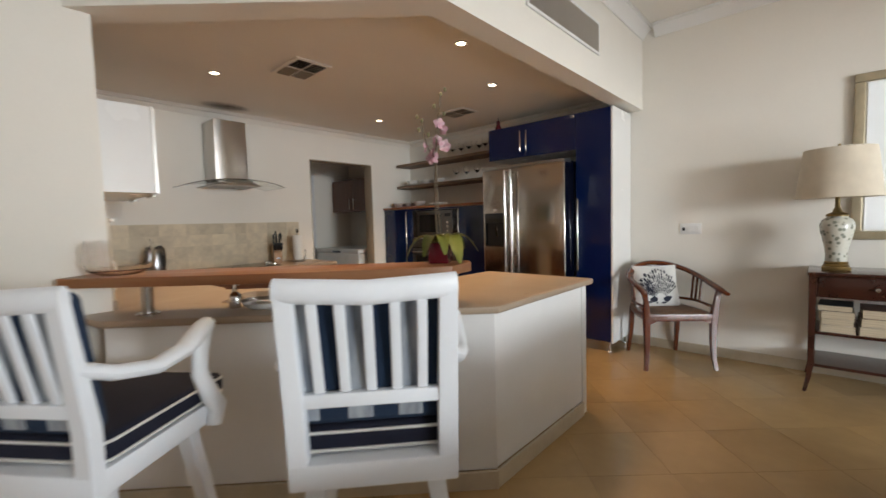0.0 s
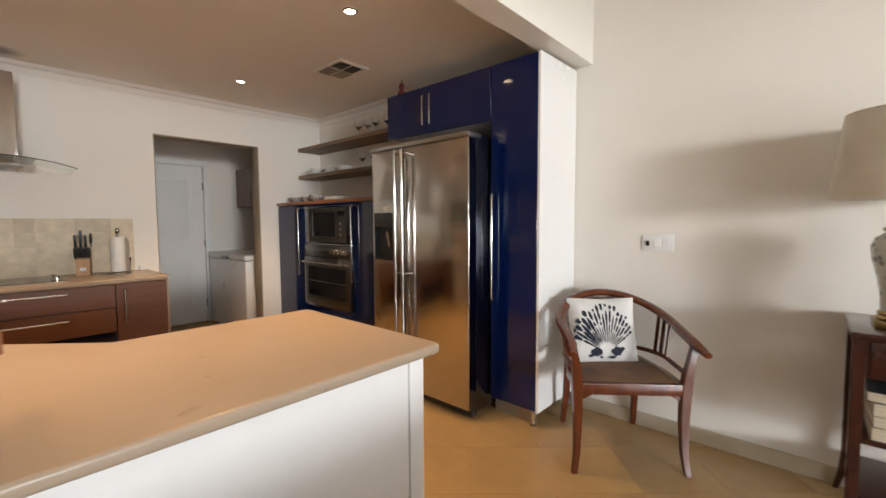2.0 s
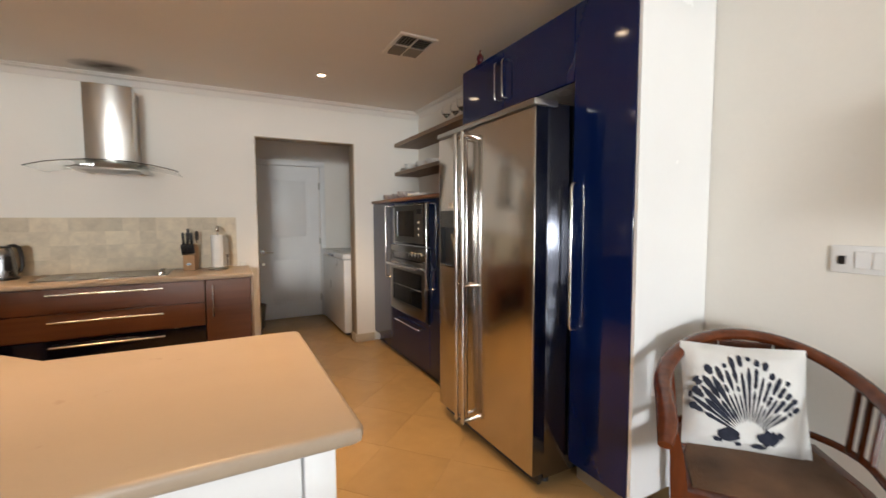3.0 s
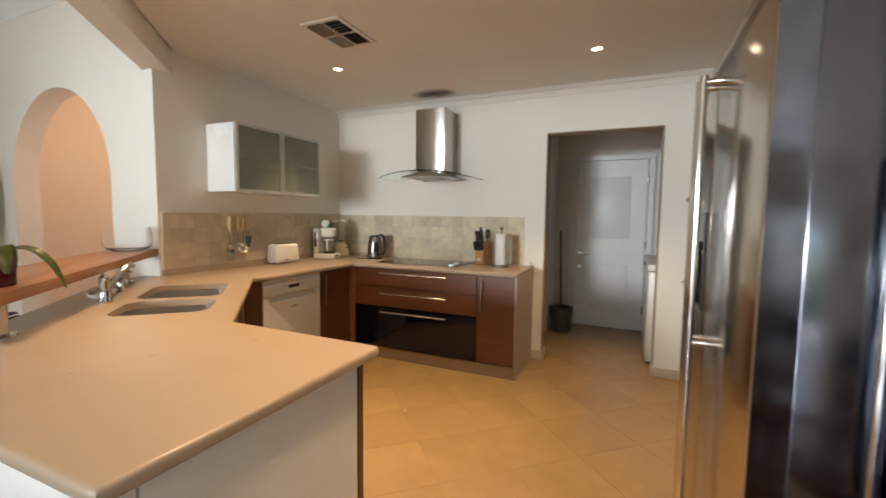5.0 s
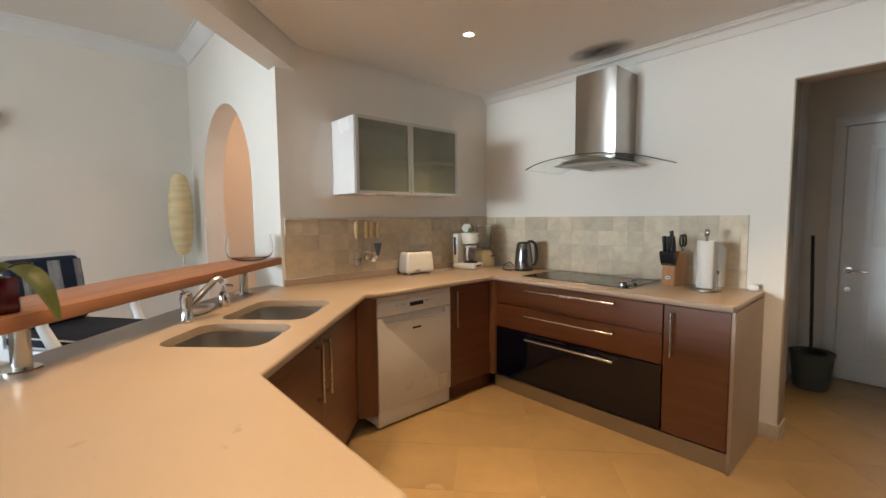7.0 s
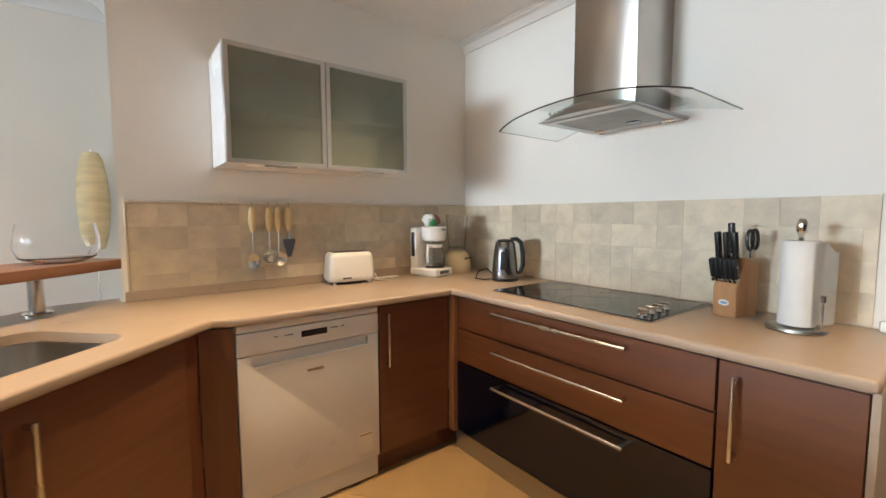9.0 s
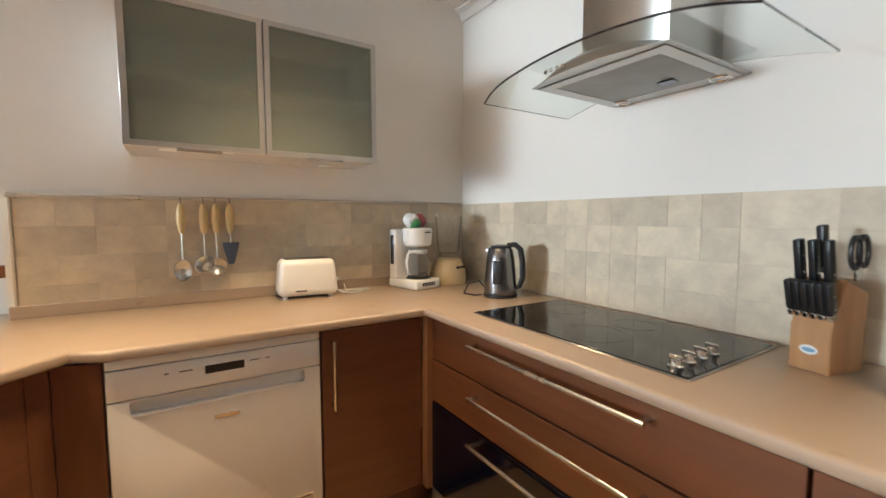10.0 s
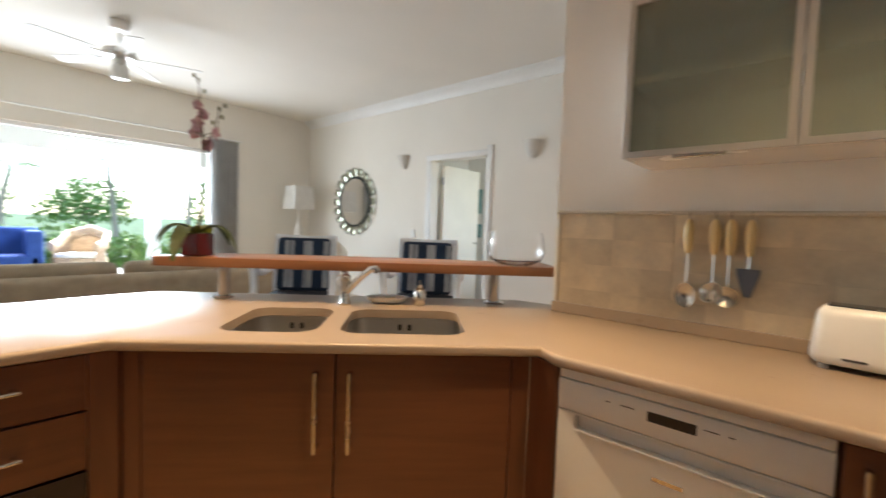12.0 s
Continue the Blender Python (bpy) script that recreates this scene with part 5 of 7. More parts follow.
dark_oval = structure("trim_ceiling_patch", prism([(0.24 * math.cos(2 * math.pi * k / 32), 0.15 * math.sin(2 * math.pi * k / 32)) for k in range(32)], -0.001, 0.0), DARKPATCH, "dark soft-edged patch on the ceiling over the hood")
dark_oval.matrix_world = pose(1.25, -0.235, KC - 0.002)
VENTGREY = material("grey_vent_slat", (0.25, 0.22, 0.18), 0.5, var=0.04)


def vent(x, y, w, d):
    v = thing("ceiling_vent", "square beige ceiling air diffuser with slats", "vent", x, y, KC, 0, "ceiling vents")
    part("backing", bx(-w / 2, w / 2, -d / 2, d / 2, -0.004, -0.001), DARK, v)
    fr = bmesh.new()
    for a in (bx(-w / 2 - 0.025, -w / 2, -d / 2 - 0.025, d / 2 + 0.025, -0.014, -0.0005, 0.002, 1), bx(w / 2, w / 2 + 0.025, -d / 2 - 0.025, d / 2 + 0.025, -0.014, -0.0005, 0.002, 1),
              bx(-w / 2, w / 2, -d / 2 - 0.025, -d / 2, -0.014, -0.0005, 0.002, 1), bx(-w / 2, w / 2, d / 2, d / 2 + 0.025, -0.014, -0.0005, 0.002, 1), bx(-0.004, 0.004, -d / 2, d / 2, -0.014, -0.005), bx(-w / 2, w / 2, -0.004, 0.004, -0.014, -0.005)):
        add(fr, a)
    part("frame", fr, CEILING, v)
    n = 5
    for k in range(n):
        for sx, sy in ((-1, -1), (1, 1)):
            q = (k + 0.5) / n * w / 2
            part("slat", turned(bx(-0.011, 0.011, -d / 4 + 0.006, d / 4 - 0.006, -0.001, 0.001), Matrix.Translation((sx * q, sy * d / 4, -0.011)) @ pose(0, 0, 0, 0, 40 * sx)), VENTGREY, v, "dark grey slat")
            q = (k + 0.5) / n * d / 2
            part("slat", turned(bx(-w / 4 + 0.006, w / 4 - 0.006, -0.011, 0.011, -0.001, 0.001), Matrix.Translation((sx * w / 4, -sy * q, -0.011)) @ pose(0, 0, 0, -40 * -sy)), VENTGREY, v, "dark grey slat")


vent(1.27, -1.615, 0.23, 0.34)
vent(3.10, -1.60, 0.21, 0.30)
ac = thing("air_grille", "long pale air-conditioning grille in the header beam", "grille", 0, -3.22, 0)
GX0, GX1, GZ0, GZ1 = 1.80, 2.81, 2.50, 2.70
part("backing", bx(GX0, GX1, -0.003, -0.0005, GZ0, GZ1), GREYMETAL, ac)
fr = bx(GX0 - 0.02, GX1 + 0.02, -0.014, -0.0005, GZ1, GZ1 + 0.02, 0.002, 1)
for a in (bx(GX0 - 0.02, GX1 + 0.02, -0.014, -0.0005, GZ0 - 0.02, GZ0, 0.002, 1), bx(GX0 - 0.02, GX0, -0.014, -0.0005, GZ0, GZ1), bx(GX1, GX1 + 0.02, -0.014, -0.0005, GZ0, GZ1)):
    add(fr, a)
part("frame", fr, WHITE, ac)
for k in range(34):
    xx = GX0 + (k + 0.5) * (GX1 - GX0) / 34
    part("slat", turned(bx(-0.0012, 0.0012, -0.012, 0.012, GZ0, GZ1), Matrix.Translation((xx, -0.009, 0)) @ pose(0, 0, 0, 0, 0, 25)), ALU, ac)

# ---- utility room ----
ud = thing("utility_door", "closed white two-panel door with a lever handle", "door", 2.735, 1.50, 0)
bm = bx(-0.375, 0.375, -0.02, 0.018, 0.006, 1.965, 0.002, 1)
bm = cut(bm, [bx(-0.25, 0.25, -0.05, -0.011, 1.02, 1.82), bx(-0.25, 0.25, -0.05, -0.011, 0.18, 0.80)])
lf = part("leaf", bm, WHITE, ud)
for z0, z1 in ((1.02, 1.82), (0.18, 0.80)):
    part("panel", bx(-0.21, 0.21, -0.018, -0.0105, z0 + 0.04, z1 - 0.04, 0.006), WHITE, lf)
lv = part("handle", add(tube([(-0.325, -0.02, 0.87), (-0.325, -0.065, 0.87), (-0.31, -0.07, 0.87), (-0.21, -0.07, 0.868)], 0.008), turned(lathe([(0, 0), (0.025, 0), (0.025, 0.006), (0, 0.008)], 20), Matrix.Translation((-0.325, -0.02, 0.87)) @ pose(0, 0, 0, 90))), NICKEL, ud, "satin lever handle")
part("lock", turned(lathe([(0, 0), (0.02, 0), (0.02, 0.005), (0, 0.006)], 18), Matrix.Translation((-0.325, -0.02, 0.72)) @ pose(0, 0, 0, 90)), NICKEL, ud)
for z in (0.25, 1.0, 1.72):
    part("hinge", tube([(0.378, -0.022, z - 0.045), (0.378, -0.022, z + 0.045)], 0.008), NICKEL, ud)
for x0, x1, z0, z1 in ((-0.45, -0.379, 0, 1.97), (0.392, 0.455, 0, 1.97), (-0.45, 0.455, 1.971, 2.04)):
    part("door_frame", bx(x0, x1, -0.03, 0.019, z0, z1, 0.004), WHITE, ud)

fz = thing("chest_freezer", "white chest freezer standing in the utility room", "freezer", 3.50, 0.80, 0)
part("body", bx(-0.385, 0.37, -0.52, 0.54, 0.03, 0.84, 0.012, 3), APPL, fz)
part("lid", bx(-0.395, 0.372, -0.53, 0.545, 0.844, 0.905, 0.014, 3), APPL, fz)
part("handle", bx(-0.41, -0.394, -0.10, 0.10, 0.85, 0.875, 0.005), GREYMETAL, fz)
for x in (-0.33, 0.32):
    for y in (-0.46, 0.48):
        part("foot", lathe([(0, 0), (0.025, 0), (0.025, 0.031), (0, 0.031)], 14, x, y), BLACK, fz)
uc = thing("utility_cabinet", "dark brown wall cabinet in the utility room", "cabinet", 0, 0, 0)
part("body", bx(3.555, 3.885, 0.40, 1.50, 1.46, 1.96, 0.002, 1), WOOD, uc)
for y0, y1 in ((0.40, 0.948), (0.952, 1.50)):
    d = part("door", bx(3.535, 3.553, y0, y1, 1.46, 1.96, 0.002, 1), WOOD, uc)
    part("handle", bar_handle((3.535, y1 - 0.05 if y0 < 0.5 else y0 + 0.05, 1.50), (3.535, y1 - 0.05 if y0 < 0.5 else y0 + 0.05, 1.66), (-1, 0, 0)), NICKEL, d)
bk = thing("bucket", "grey plastic mop bucket on the utility floor", "bucket", 2.265, 1.12, 0)
BUCK = material("grey_green_plastic", (0.09, 0.11, 0.11), 0.45, var=0.05)
part("tub", lathe([(0, 0), (0.10, 0), (0.105, 0.01), (0.128, 0.25), (0.136, 0.262), (0.136, 0.275), (0.126, 0.275), (0.10, 0.015), (0, 0.012)], 30), BUCK, bk)
part("wringer", lathe([(0.05, 0.20), (0.085, 0.272), (0.12, 0.28), (0.12, 0.272), (0.09, 0.262), (0.055, 0.195)], 24, 0.01), BLACK, bk)
mp = thing("mop", "dark mop with a long handle standing in the bucket", "mop", 2.265, 1.12, 0)
part("pole", tube([(0.0, 0.0, 0.10), (-0.02, -0.10, 1.15)], 0.011), BLACK, mp)
part("head", lathe([(0, 0.05), (0.05, 0.06), (0.06, 0.12), (0.03, 0.2), (0.012, 0.22), (0, 0.22)], 18), BUCK, mp)

# ---- tub chair and cushion ----
ch = thing("armchair", "mahogany horseshoe armchair with woven cane seat", "chair", 3.525, -3.525, 0, -51.5)


def square_bar(pts, w, d):
    """A tapering square leg along pts with half sizes w, d for each point."""
    bm = bmesh.new()
    rings = [[bm.verts.new((p[0] + a * w[i], p[1] + b * d[i], p[2])) for a, b in ((-1, -1), (1, -1), (1, 1), (-1, 1))] for i, p in enumerate(pts)]
    for a, c in zip(rings, rings[1:]):
        for k in range(4):
            bm.faces.new((a[k], a[(k + 1) % 4], c[(k + 1) % 4], c[k]))
    bm.faces.new(rings[0][::-1])
    bm.faces.new(rings[-1])
    bmesh.ops.recalc_face_normals(bm, faces=bm.faces)
    bmesh.ops.bevel(bm, geom=list(bm.edges), offset=0.003, segments=2, affect='EDGES')
    return bm


for s in (-1, 1):
    part("front_leg", square_bar([(s * 0.275, -0.268, 0), (s * 0.262, -0.252, 0.10), (s * 0.258, -0.245, 0.25), (s * 0.262, -0.245, 0.42), (s * 0.268, -0.25, 0.50), (s * 0.274, -0.262, 0.57), (s * 0.292, -0.258, 0.650)], [0.014, 0.016, 0.02, 0.024, 0.022, 0.018, 0.017], [0.014, 0.016, 0.02, 0.024, 0.022, 0.018, 0.017]), MAHOG, ch)
    part("back_leg", square_bar([(s * 0.215, 0.275, 0), (s * 0.205, 0.235, 0.2), (s * 0.20, 0.215, 0.43)], [0.013, 0.017, 0.02], [0.013, 0.017, 0.02]), MAHOG, ch)
    part("back_post", square_bar([(s * 0.105, 0.225, 0.45), (s * 0.115, 0.262, 0.805)], [0.024, 0.024], [0.010, 0.010]), MAHOG, ch)
    for k in range(3):
        x0, y0 = 0.272 - 0.012 * k, -0.02 + 0.042 * k
        part("spindle", square_bar([(s * (x0 - 0.004), y0, 0.515), (s * (x0 + 0.018), y0 + 0.006, 0.712 + 0.014 * k)], [0.007, 0.007], [0.010, 0.010]), MAHOG, ch)
    part("bracket", square_bar([(s * 0.205, -0.245, 0.405), (s * 0.235, -0.245, 0.375)], [0.03, 0.006], [0.010, 0.010]), MAHOG, ch)
rail = []
for k in range(25):
    a = math.pi * k / 24
    x = -0.300 * math.cos(a)
    y = -0.06 + 0.335 * math.sin(a)
    z = 0.70 + 0.125 * math.sin(a) ** 1.2
    rail.append((x, y, z))
rail = [(-0.312, -0.345, 0.628), (-0.300, -0.26, 0.655), (-0.298, -0.15, 0.682)] + rail + [(0.298, -0.15, 0.682), (0.300, -0.26, 0.655), (0.312, -0.345, 0.628)]
rr = [0.020, 0.030, 0.030] + [0.028 + 0.006 * math.sin(math.pi * k / 24) for k in range(25)] + [0.030, 0.030, 0.020]
part("top_rail", tube(rail, rr, 14, flat=0.62, up=(0, 0, 1)), MAHOG, ch, "curved polished top rail and arms")
low = [(-0.262, -0.235, 0.51)] + [(-0.27 * math.cos(math.pi * k / 16), -0.02 + 0.25 * math.sin(math.pi * k / 16), 0.515) for k in range(17)] + [(0.262, -0.235, 0.51)]
part("lower_rail", tube(low, 0.012, 10, up=(0, 0, 1)), MAHOG, ch)
sl = [(-0.262, -0.262), (0.262, -0.262), (0.265, -0.05), (0.215, 0.225), (-0.215, 0.225), (-0.265, -0.05)]
part("seat_frame", cut(prism(sl, 0.40, 0.457, 0.004), [prism([(x * 0.86, y * 0.86 - 0.006) for x, y in sl], 0.45, 0.6)]), MAHOG, ch)
part("seat", prism([(x * 0.86, y * 0.86 - 0.006) for x, y in sl], 0.449, 0.461, 0.004), CANE, ch, "woven cane seat")
part("splat", square_bar([(0, 0.232, 0.45), (0, 0.268, 0.80)], [0.075, 0.085], [0.007, 0.007]), MAHOG, ch)

CW = 0.39
cs = thing("cushion", "white square cushion with a navy shell print", "cushion", 0, 0, 0)
CM = pose(3.525, -3.525, 0, 0, 0, -51.5) @ pose(-0.035, 0.110, 0.632, 76, 0, 4)
cs.matrix_world = CM
part("cover", pillow(CW, CW * 0.95, 0.13), WHITEFAB, cs)


def on_pillow(x, y, w, d, h, puff=0.5):
    u, v = x / (w / 2), y / (d / 2)
    u, v = max(-1, min(1, u)), max(-1, min(1, v))
    return h / 2 * max(0.0, (1 - abs(u) ** 3) * (1 - abs(v) ** 3)) ** puff


PRINT = material("navy_print", (0.022, 0.026, 0.045), 0.95, var=0.1, scale=40, fine=300, bump=0.03)
random.seed(11)


def printed(outline):
    """A patch of print lying on the swell of the cushion."""
    bm = bmesh.new()
    vs = []
    for x, y in outline:
        x, y = max(-CW * 0.45, min(CW * 0.45, x)), max(-CW * 0.42, min(CW * 0.43, y))
        vs.append(bm.verts.new((x, y, on_pillow(x, y, CW, CW * 0.95, 0.13) + 0.0022)))
    n = len(vs) // 2
    for i in range(n - 1):
        bm.faces.new((vs[i], vs[i + 1], vs[2 * n - 2 - i], vs[2 * n - 1 - i]))
    return bm


RIBS = 19
for k in range(RIBS):
    f = k / (RIBS - 1)
    a0 = radians(-66 + 122 * f)
    reach = (0.185 + 0.085 * math.sin(math.pi * (0.16 + 0.74 * f))) * random.uniform(0.93, 1.03)
    heavy = 1.55 if f < 0.3 else 0.95
    cuts = sorted(random.uniform(0.35, 0.9) for _ in range(1 if f < 0.3 else 2))
    runs = [p for p in zip([0.0] + [c + 0.035 for c in cuts], cuts + [1.0]) if p[1] - p[0] > 0.05]
    for q0, q1 in runs:
        left, right = [], []
        for i in range(7):
            q = q0 + (q1 - q0) * i / 6
            rr_ = 0.055 + (reach - 0.055) * q
            w = (0.0012 + 0.0072 * q) * heavy * random.uniform(0.65, 1.25) * (0.35 if i in (0, 6) else 1.0)
            cx, cy = math.sin(a0) * rr_ * 0.86, -0.125 + math.cos(a0) * rr_ * 1.02
            tx, ty = math.cos(a0), -math.sin(a0)
            left.append((cx - tx * w, cy - ty * w))
            right.append((cx + tx * w, cy + ty * w))
        part("print_rib", printed(left + right[::-1]), PRINT, cs, "broken navy printed shell rib")
for x, y, rx, ry in ((-0.060, -0.120, 0.036, 0.026), (0.055, -0.118, 0.030, 0.030), (-0.088, -0.142, 0.016, 0.010), (0.030, -0.150, 0.022, 0.008), (0.088, -0.105, 0.014, 0.012), (-0.030, -0.150, 0.012, 0.008)):
    ring = [(x + rx * random.uniform(0.65, 1.2) * math.cos(2 * math.pi * k / 14), y + ry * random.uniform(0.65, 1.2) * math.sin(2 * math.pi * k / 14)) for k in range(14)]
    part("print_hinge", printed(ring), PRINT, cs, "ragged navy printed shell hinge")

# ---- console table, books, lamp, picture ----
tb_ = thing("console_table", "dark mahogany console table with drawers and open shelves", "table", 3.625, -5.075, 0)
TL = 0.62
part("top", bx(-0.235, 0.235, -TL - 0.01, TL + 0.01, 0.815, 0.838, 0.006, 3), DARKWOOD, tb_)
part("apron", bx(-0.205, 0.20, -TL + 0.04, TL - 0.04, 0.665, 0.814), DARKWOOD, tb_)
for y0, y1 in ((-TL + 0.05, -0.005), (0.005, TL - 0.05)):
    d = part("drawer_front", bx(-0.212, -0.2055, y0, y1, 0.675, 0.805, 0.003), DARKWOOD, tb_)
    part("knob", turned(lathe([(0, 0), (0.010, 0), (0.007, 0.006), (0.013, 0.014), (0.012, 0.02), (0, 0.022)], 18), Matrix.Translation((-0.212, (y0 + y1) / 2, 0.738)) @ pose(0, 0, 0, 0, -90)), NICKEL, d, "round metal knob")
for sx in (-1, 1):
    for sy in (-1, 1):
        part("leg", square_bar([(sx * 0.230, sy * (TL + 0.012), 0), (sx * 0.212, sy * (TL - 0.008), 0.10), (sx * 0.206, sy * (TL - 0.018), 0.2), (sx * 0.206, sy * (TL - 0.018), 0.8145)], [0.011, 0.014, 0.018, 0.020], [0.011, 0.014, 0.018, 0.020]), DARKWOOD, tb_)
for z in (0.405, 0.175):
    part("shelf", bx(-0.20, 0.20, -TL + 0.035, TL - 0.035, z, z + 0.02, 0.002, 1), DARKWOOD, tb_)
random.seed(3)
PAGES = material("book_pages", (0.55, 0.46, 0.33), 0.9, var=0.1, scale=3, fine=200, stretch=(1, 1, 30))
COVERS = [material("book_cover_" + n, c, 0.5, var=0.05) for n, c in (("black", (0.02, 0.02, 0.022)), ("brown", (0.10, 0.045, 0.03)), ("cream", (0.5, 0.42, 0.32)), ("grey", (0.2, 0.2, 0.21)))]


def book(y, z, ln, wd, th, cov, turn, name="book", label="large closed hardback book lying on the console shelf"):
    b = thing(name, label, "book", 3.56, y, z, turn, "books on the shelf")
    part("page_block", bx(-wd / 2 + 0.004, wd / 2 - 0.006, -ln / 2 + 0.004, ln / 2 - 0.004, 0.003, th - 0.003), PAGES, b)
    part("cover", add(add(bx(-wd / 2, wd / 2, -ln / 2, ln / 2, 0, 0.003, 0.001, 1), bx(-wd / 2, wd / 2, -ln / 2, ln / 2, th - 0.003, th, 0.001, 1)), bx(wd / 2 - 0.005, wd / 2 - 0.001, -ln / 2, ln / 2, 0.0031, th - 0.0031)), cov, b)


for st, (y, n, ths) in enumerate(((-4.60, 4, (0.05, 0.045, 0.05, 0.04)), (-4.80, 3, (0.06, 0.055, 0.06)), (-5.02, 3, (0.045, 0.04, 0.04)), (-5.28, 3, (0.05, 0.05, 0.035)))):
    z = 0.4255
    for k in range(n):
        book(y + random.uniform(-0.008, 0.008), z, random.uniform(0.165, 0.19), random.uniform(0.24, 0.27), ths[k], COVERS[2] if k < n - 1 else COVERS[(0, 1, 3, 0)[st]], random.uniform(-4, 4))
        z += ths[k] + 0.0005

lp = thing("table_lamp", "patterned ceramic table lamp with a cream drum shade", "lamp", 3.60, -4.59, 0.8385)
CERAM = bpy.data.materials.new("patterned_ceramic")
CERAM.use_nodes = True
nt = CERAM.node_tree
b = nt.nodes["Principled BSDF"]
b.inputs["Roughness"].default_value = 0.25
tcn = nt.nodes.new("ShaderNodeTexCoord")
vo = nt.nodes.new("ShaderNodeTexVoronoi")
vo.inputs["Scale"].default_value = 30
cr = nt.nodes.new("ShaderNodeValToRGB")
cr.color_ramp.elements[0].position, cr.color_ramp.elements[0].color = 0.25, (0.20, 0.21, 0.17, 1)
cr.color_ramp.elements[1].position, cr.color_ramp.elements[1].color = 0.42, (0.55, 0.54, 0.47, 1)
nt.links.new(tcn.outputs["Object"], vo.inputs["Vector"])
nt.links.new(vo.outputs["Distance"], cr.inputs[0])
nt.links.new(cr.outputs[0], b.inputs["Base Color"])
GOLD = material("aged_brass", (0.35, 0.25, 0.11), 0.35, metal=1.0, var=0.06, bump=0.0)
part("plinth", bx(-0.075, 0.075, -0.075, 0.075, 0, 0.028, 0.004), GOLD, lp, "square brass plinth")
part("foot", lathe([(0, 0.028), (0.066, 0.028), (0.07, 0.036), (0.062, 0.046), (0.066, 0.054), (0.06, 0.062), (0, 0.063)], 32), GOLD, lp)
part("jar", lathe([(0, 0.062), (0.056, 0.063), (0.058, 0.075), (0.060, 0.13), (0.072, 0.20), (0.090, 0.27), (0.094, 0.315), (0.082, 0.352), (0.056, 0.37), (0.05, 0.376), (0, 0.377)], 40), CERAM, lp, "grey-green patterned ceramic jar")
part("cap", lathe([(0, 0.376), (0.06, 0.377), (0.062, 0.386), (0.05, 0.398), (0.03, 0.405), (0.02, 0.43), (0.014, 0.44), (0.014, 0.53), (0, 0.53)], 30), GOLD, lp)
sh_ = part("shade", lathe([(0.232, 0.505), (0.190, 0.84), (0.188, 0.84), (0.229, 0.505)], 48), CREAMFAB, lp, "cream linen drum shade")
part("shade_ring", tube([(0.188 * math.cos(a), 0.188 * math.sin(a), 0.835) for a in [2 * math.pi * k / 32 for k in range(32)]], 0.003, 6, True), GOLD, lp)
part("harp", add(tube([(-0.188, 0, 0.835), (0.188, 0, 0.835)], 0.0025, 6), tube([(0, 0, 0.53), (0, 0, 0.85)], 0.004, 8)), GOLD, lp)
part("finial", lathe([(0, 0.842), (0.006, 0.843), (0.005, 0.852), (0.010, 0.862), (0.008, 0.872), (0, 0.876)], 16), GOLD, lp)

pc = thing("picture", "large framed seascape print in a pale gilt frame", "picture", X1, -5.265, 1.63)
GILT = material("pale_gilt", (0.50, 0.43, 0.30), 0.4, metal=0.4, var=0.06, scale=10, bump=0.01)
PWY, PH = 0.60, 0.59
for nm, y0, y1, z0, z1 in (("frame_rail", -PWY, PWY, PH - 0.06, PH), ("frame_rail", -PWY, PWY, -PH, -PH + 0.06), ("frame_stile", -PWY, -PWY + 0.06, -PH + 0.0605, PH - 0.0605), ("frame_stile", PWY - 0.06, PWY, -PH + 0.0605, PH - 0.0605)):
    bm = bx(-0.035, -0.002, y0, y1, z0, z1, 0.008, 3)
    part(nm, bm, GILT, pc)
part("mount", bx(-0.012, -0.004, -PWY + 0.07, PWY - 0.07, -PH + 0.07, PH - 0.07), WHITE, pc)
ART = bpy.data.materials.new("seascape_print")
ART.use_nodes = True
nt = ART.node_tree
b = nt.nodes["Principled BSDF"]
b.inputs["Roughness"].default_value = 0.3
tcn = nt.nodes.new("ShaderNodeTexCoord")
sx = nt.nodes.new("ShaderNodeSeparateXYZ")
nz = nt.nodes.new("ShaderNodeTexNoise")
nz.inputs["Scale"].default_value = 5
mpn = nt.nodes.new("ShaderNodeMapping")
mpn.inputs["Scale"].default_value = (1, 0.5, 4)
ma = nt.nodes.new("ShaderNodeMath")
ma.operation = 'MULTIPLY_ADD'
ma.inputs[1].default_value = 0.16
cr = nt.nodes.new("ShaderNodeValToRGB")
for i, (p, c) in enumerate(((0.0, (0.30, 0.27, 0.20)), (0.22, (0.42, 0.46, 0.42)), (0.32, (0.03, 0.10, 0.13)), (0.44, (0.02, 0.07, 0.11)), (0.50, (0.50, 0.54, 0.52)), (0.56, (0.05, 0.11, 0.16)), (0.63, (0.40, 0.46, 0.50)), (1.0, (0.52, 0.55, 0.56)))):
    e = cr.color_ramp.elements[i] if i < 2 else cr.color_ramp.elements.new(p)
    e.position, e.color = p, (*c, 1)
nt.links.new(tcn.outputs["Generated"], mpn.inputs[0])
nt.links.new(mpn.outputs[0], nz.inputs["Vector"])
nt.links.new(tcn.outputs["Generated"], sx.inputs[0])
nt.links.new(nz.outputs[0], ma.inputs[0])
nt.links.new(sx.outputs[2], ma.inputs[2])
nt.links.new(ma.outputs[0], cr.inputs[0])
nt.links.new(cr.outputs[0], b.inputs["Base Color"])
part("print", bx(-0.0135, -0.0122, -PWY + 0.21, PWY - 0.21, -PH + 0.25, PH - 0.24), ART, pc, "blue and green seascape print")
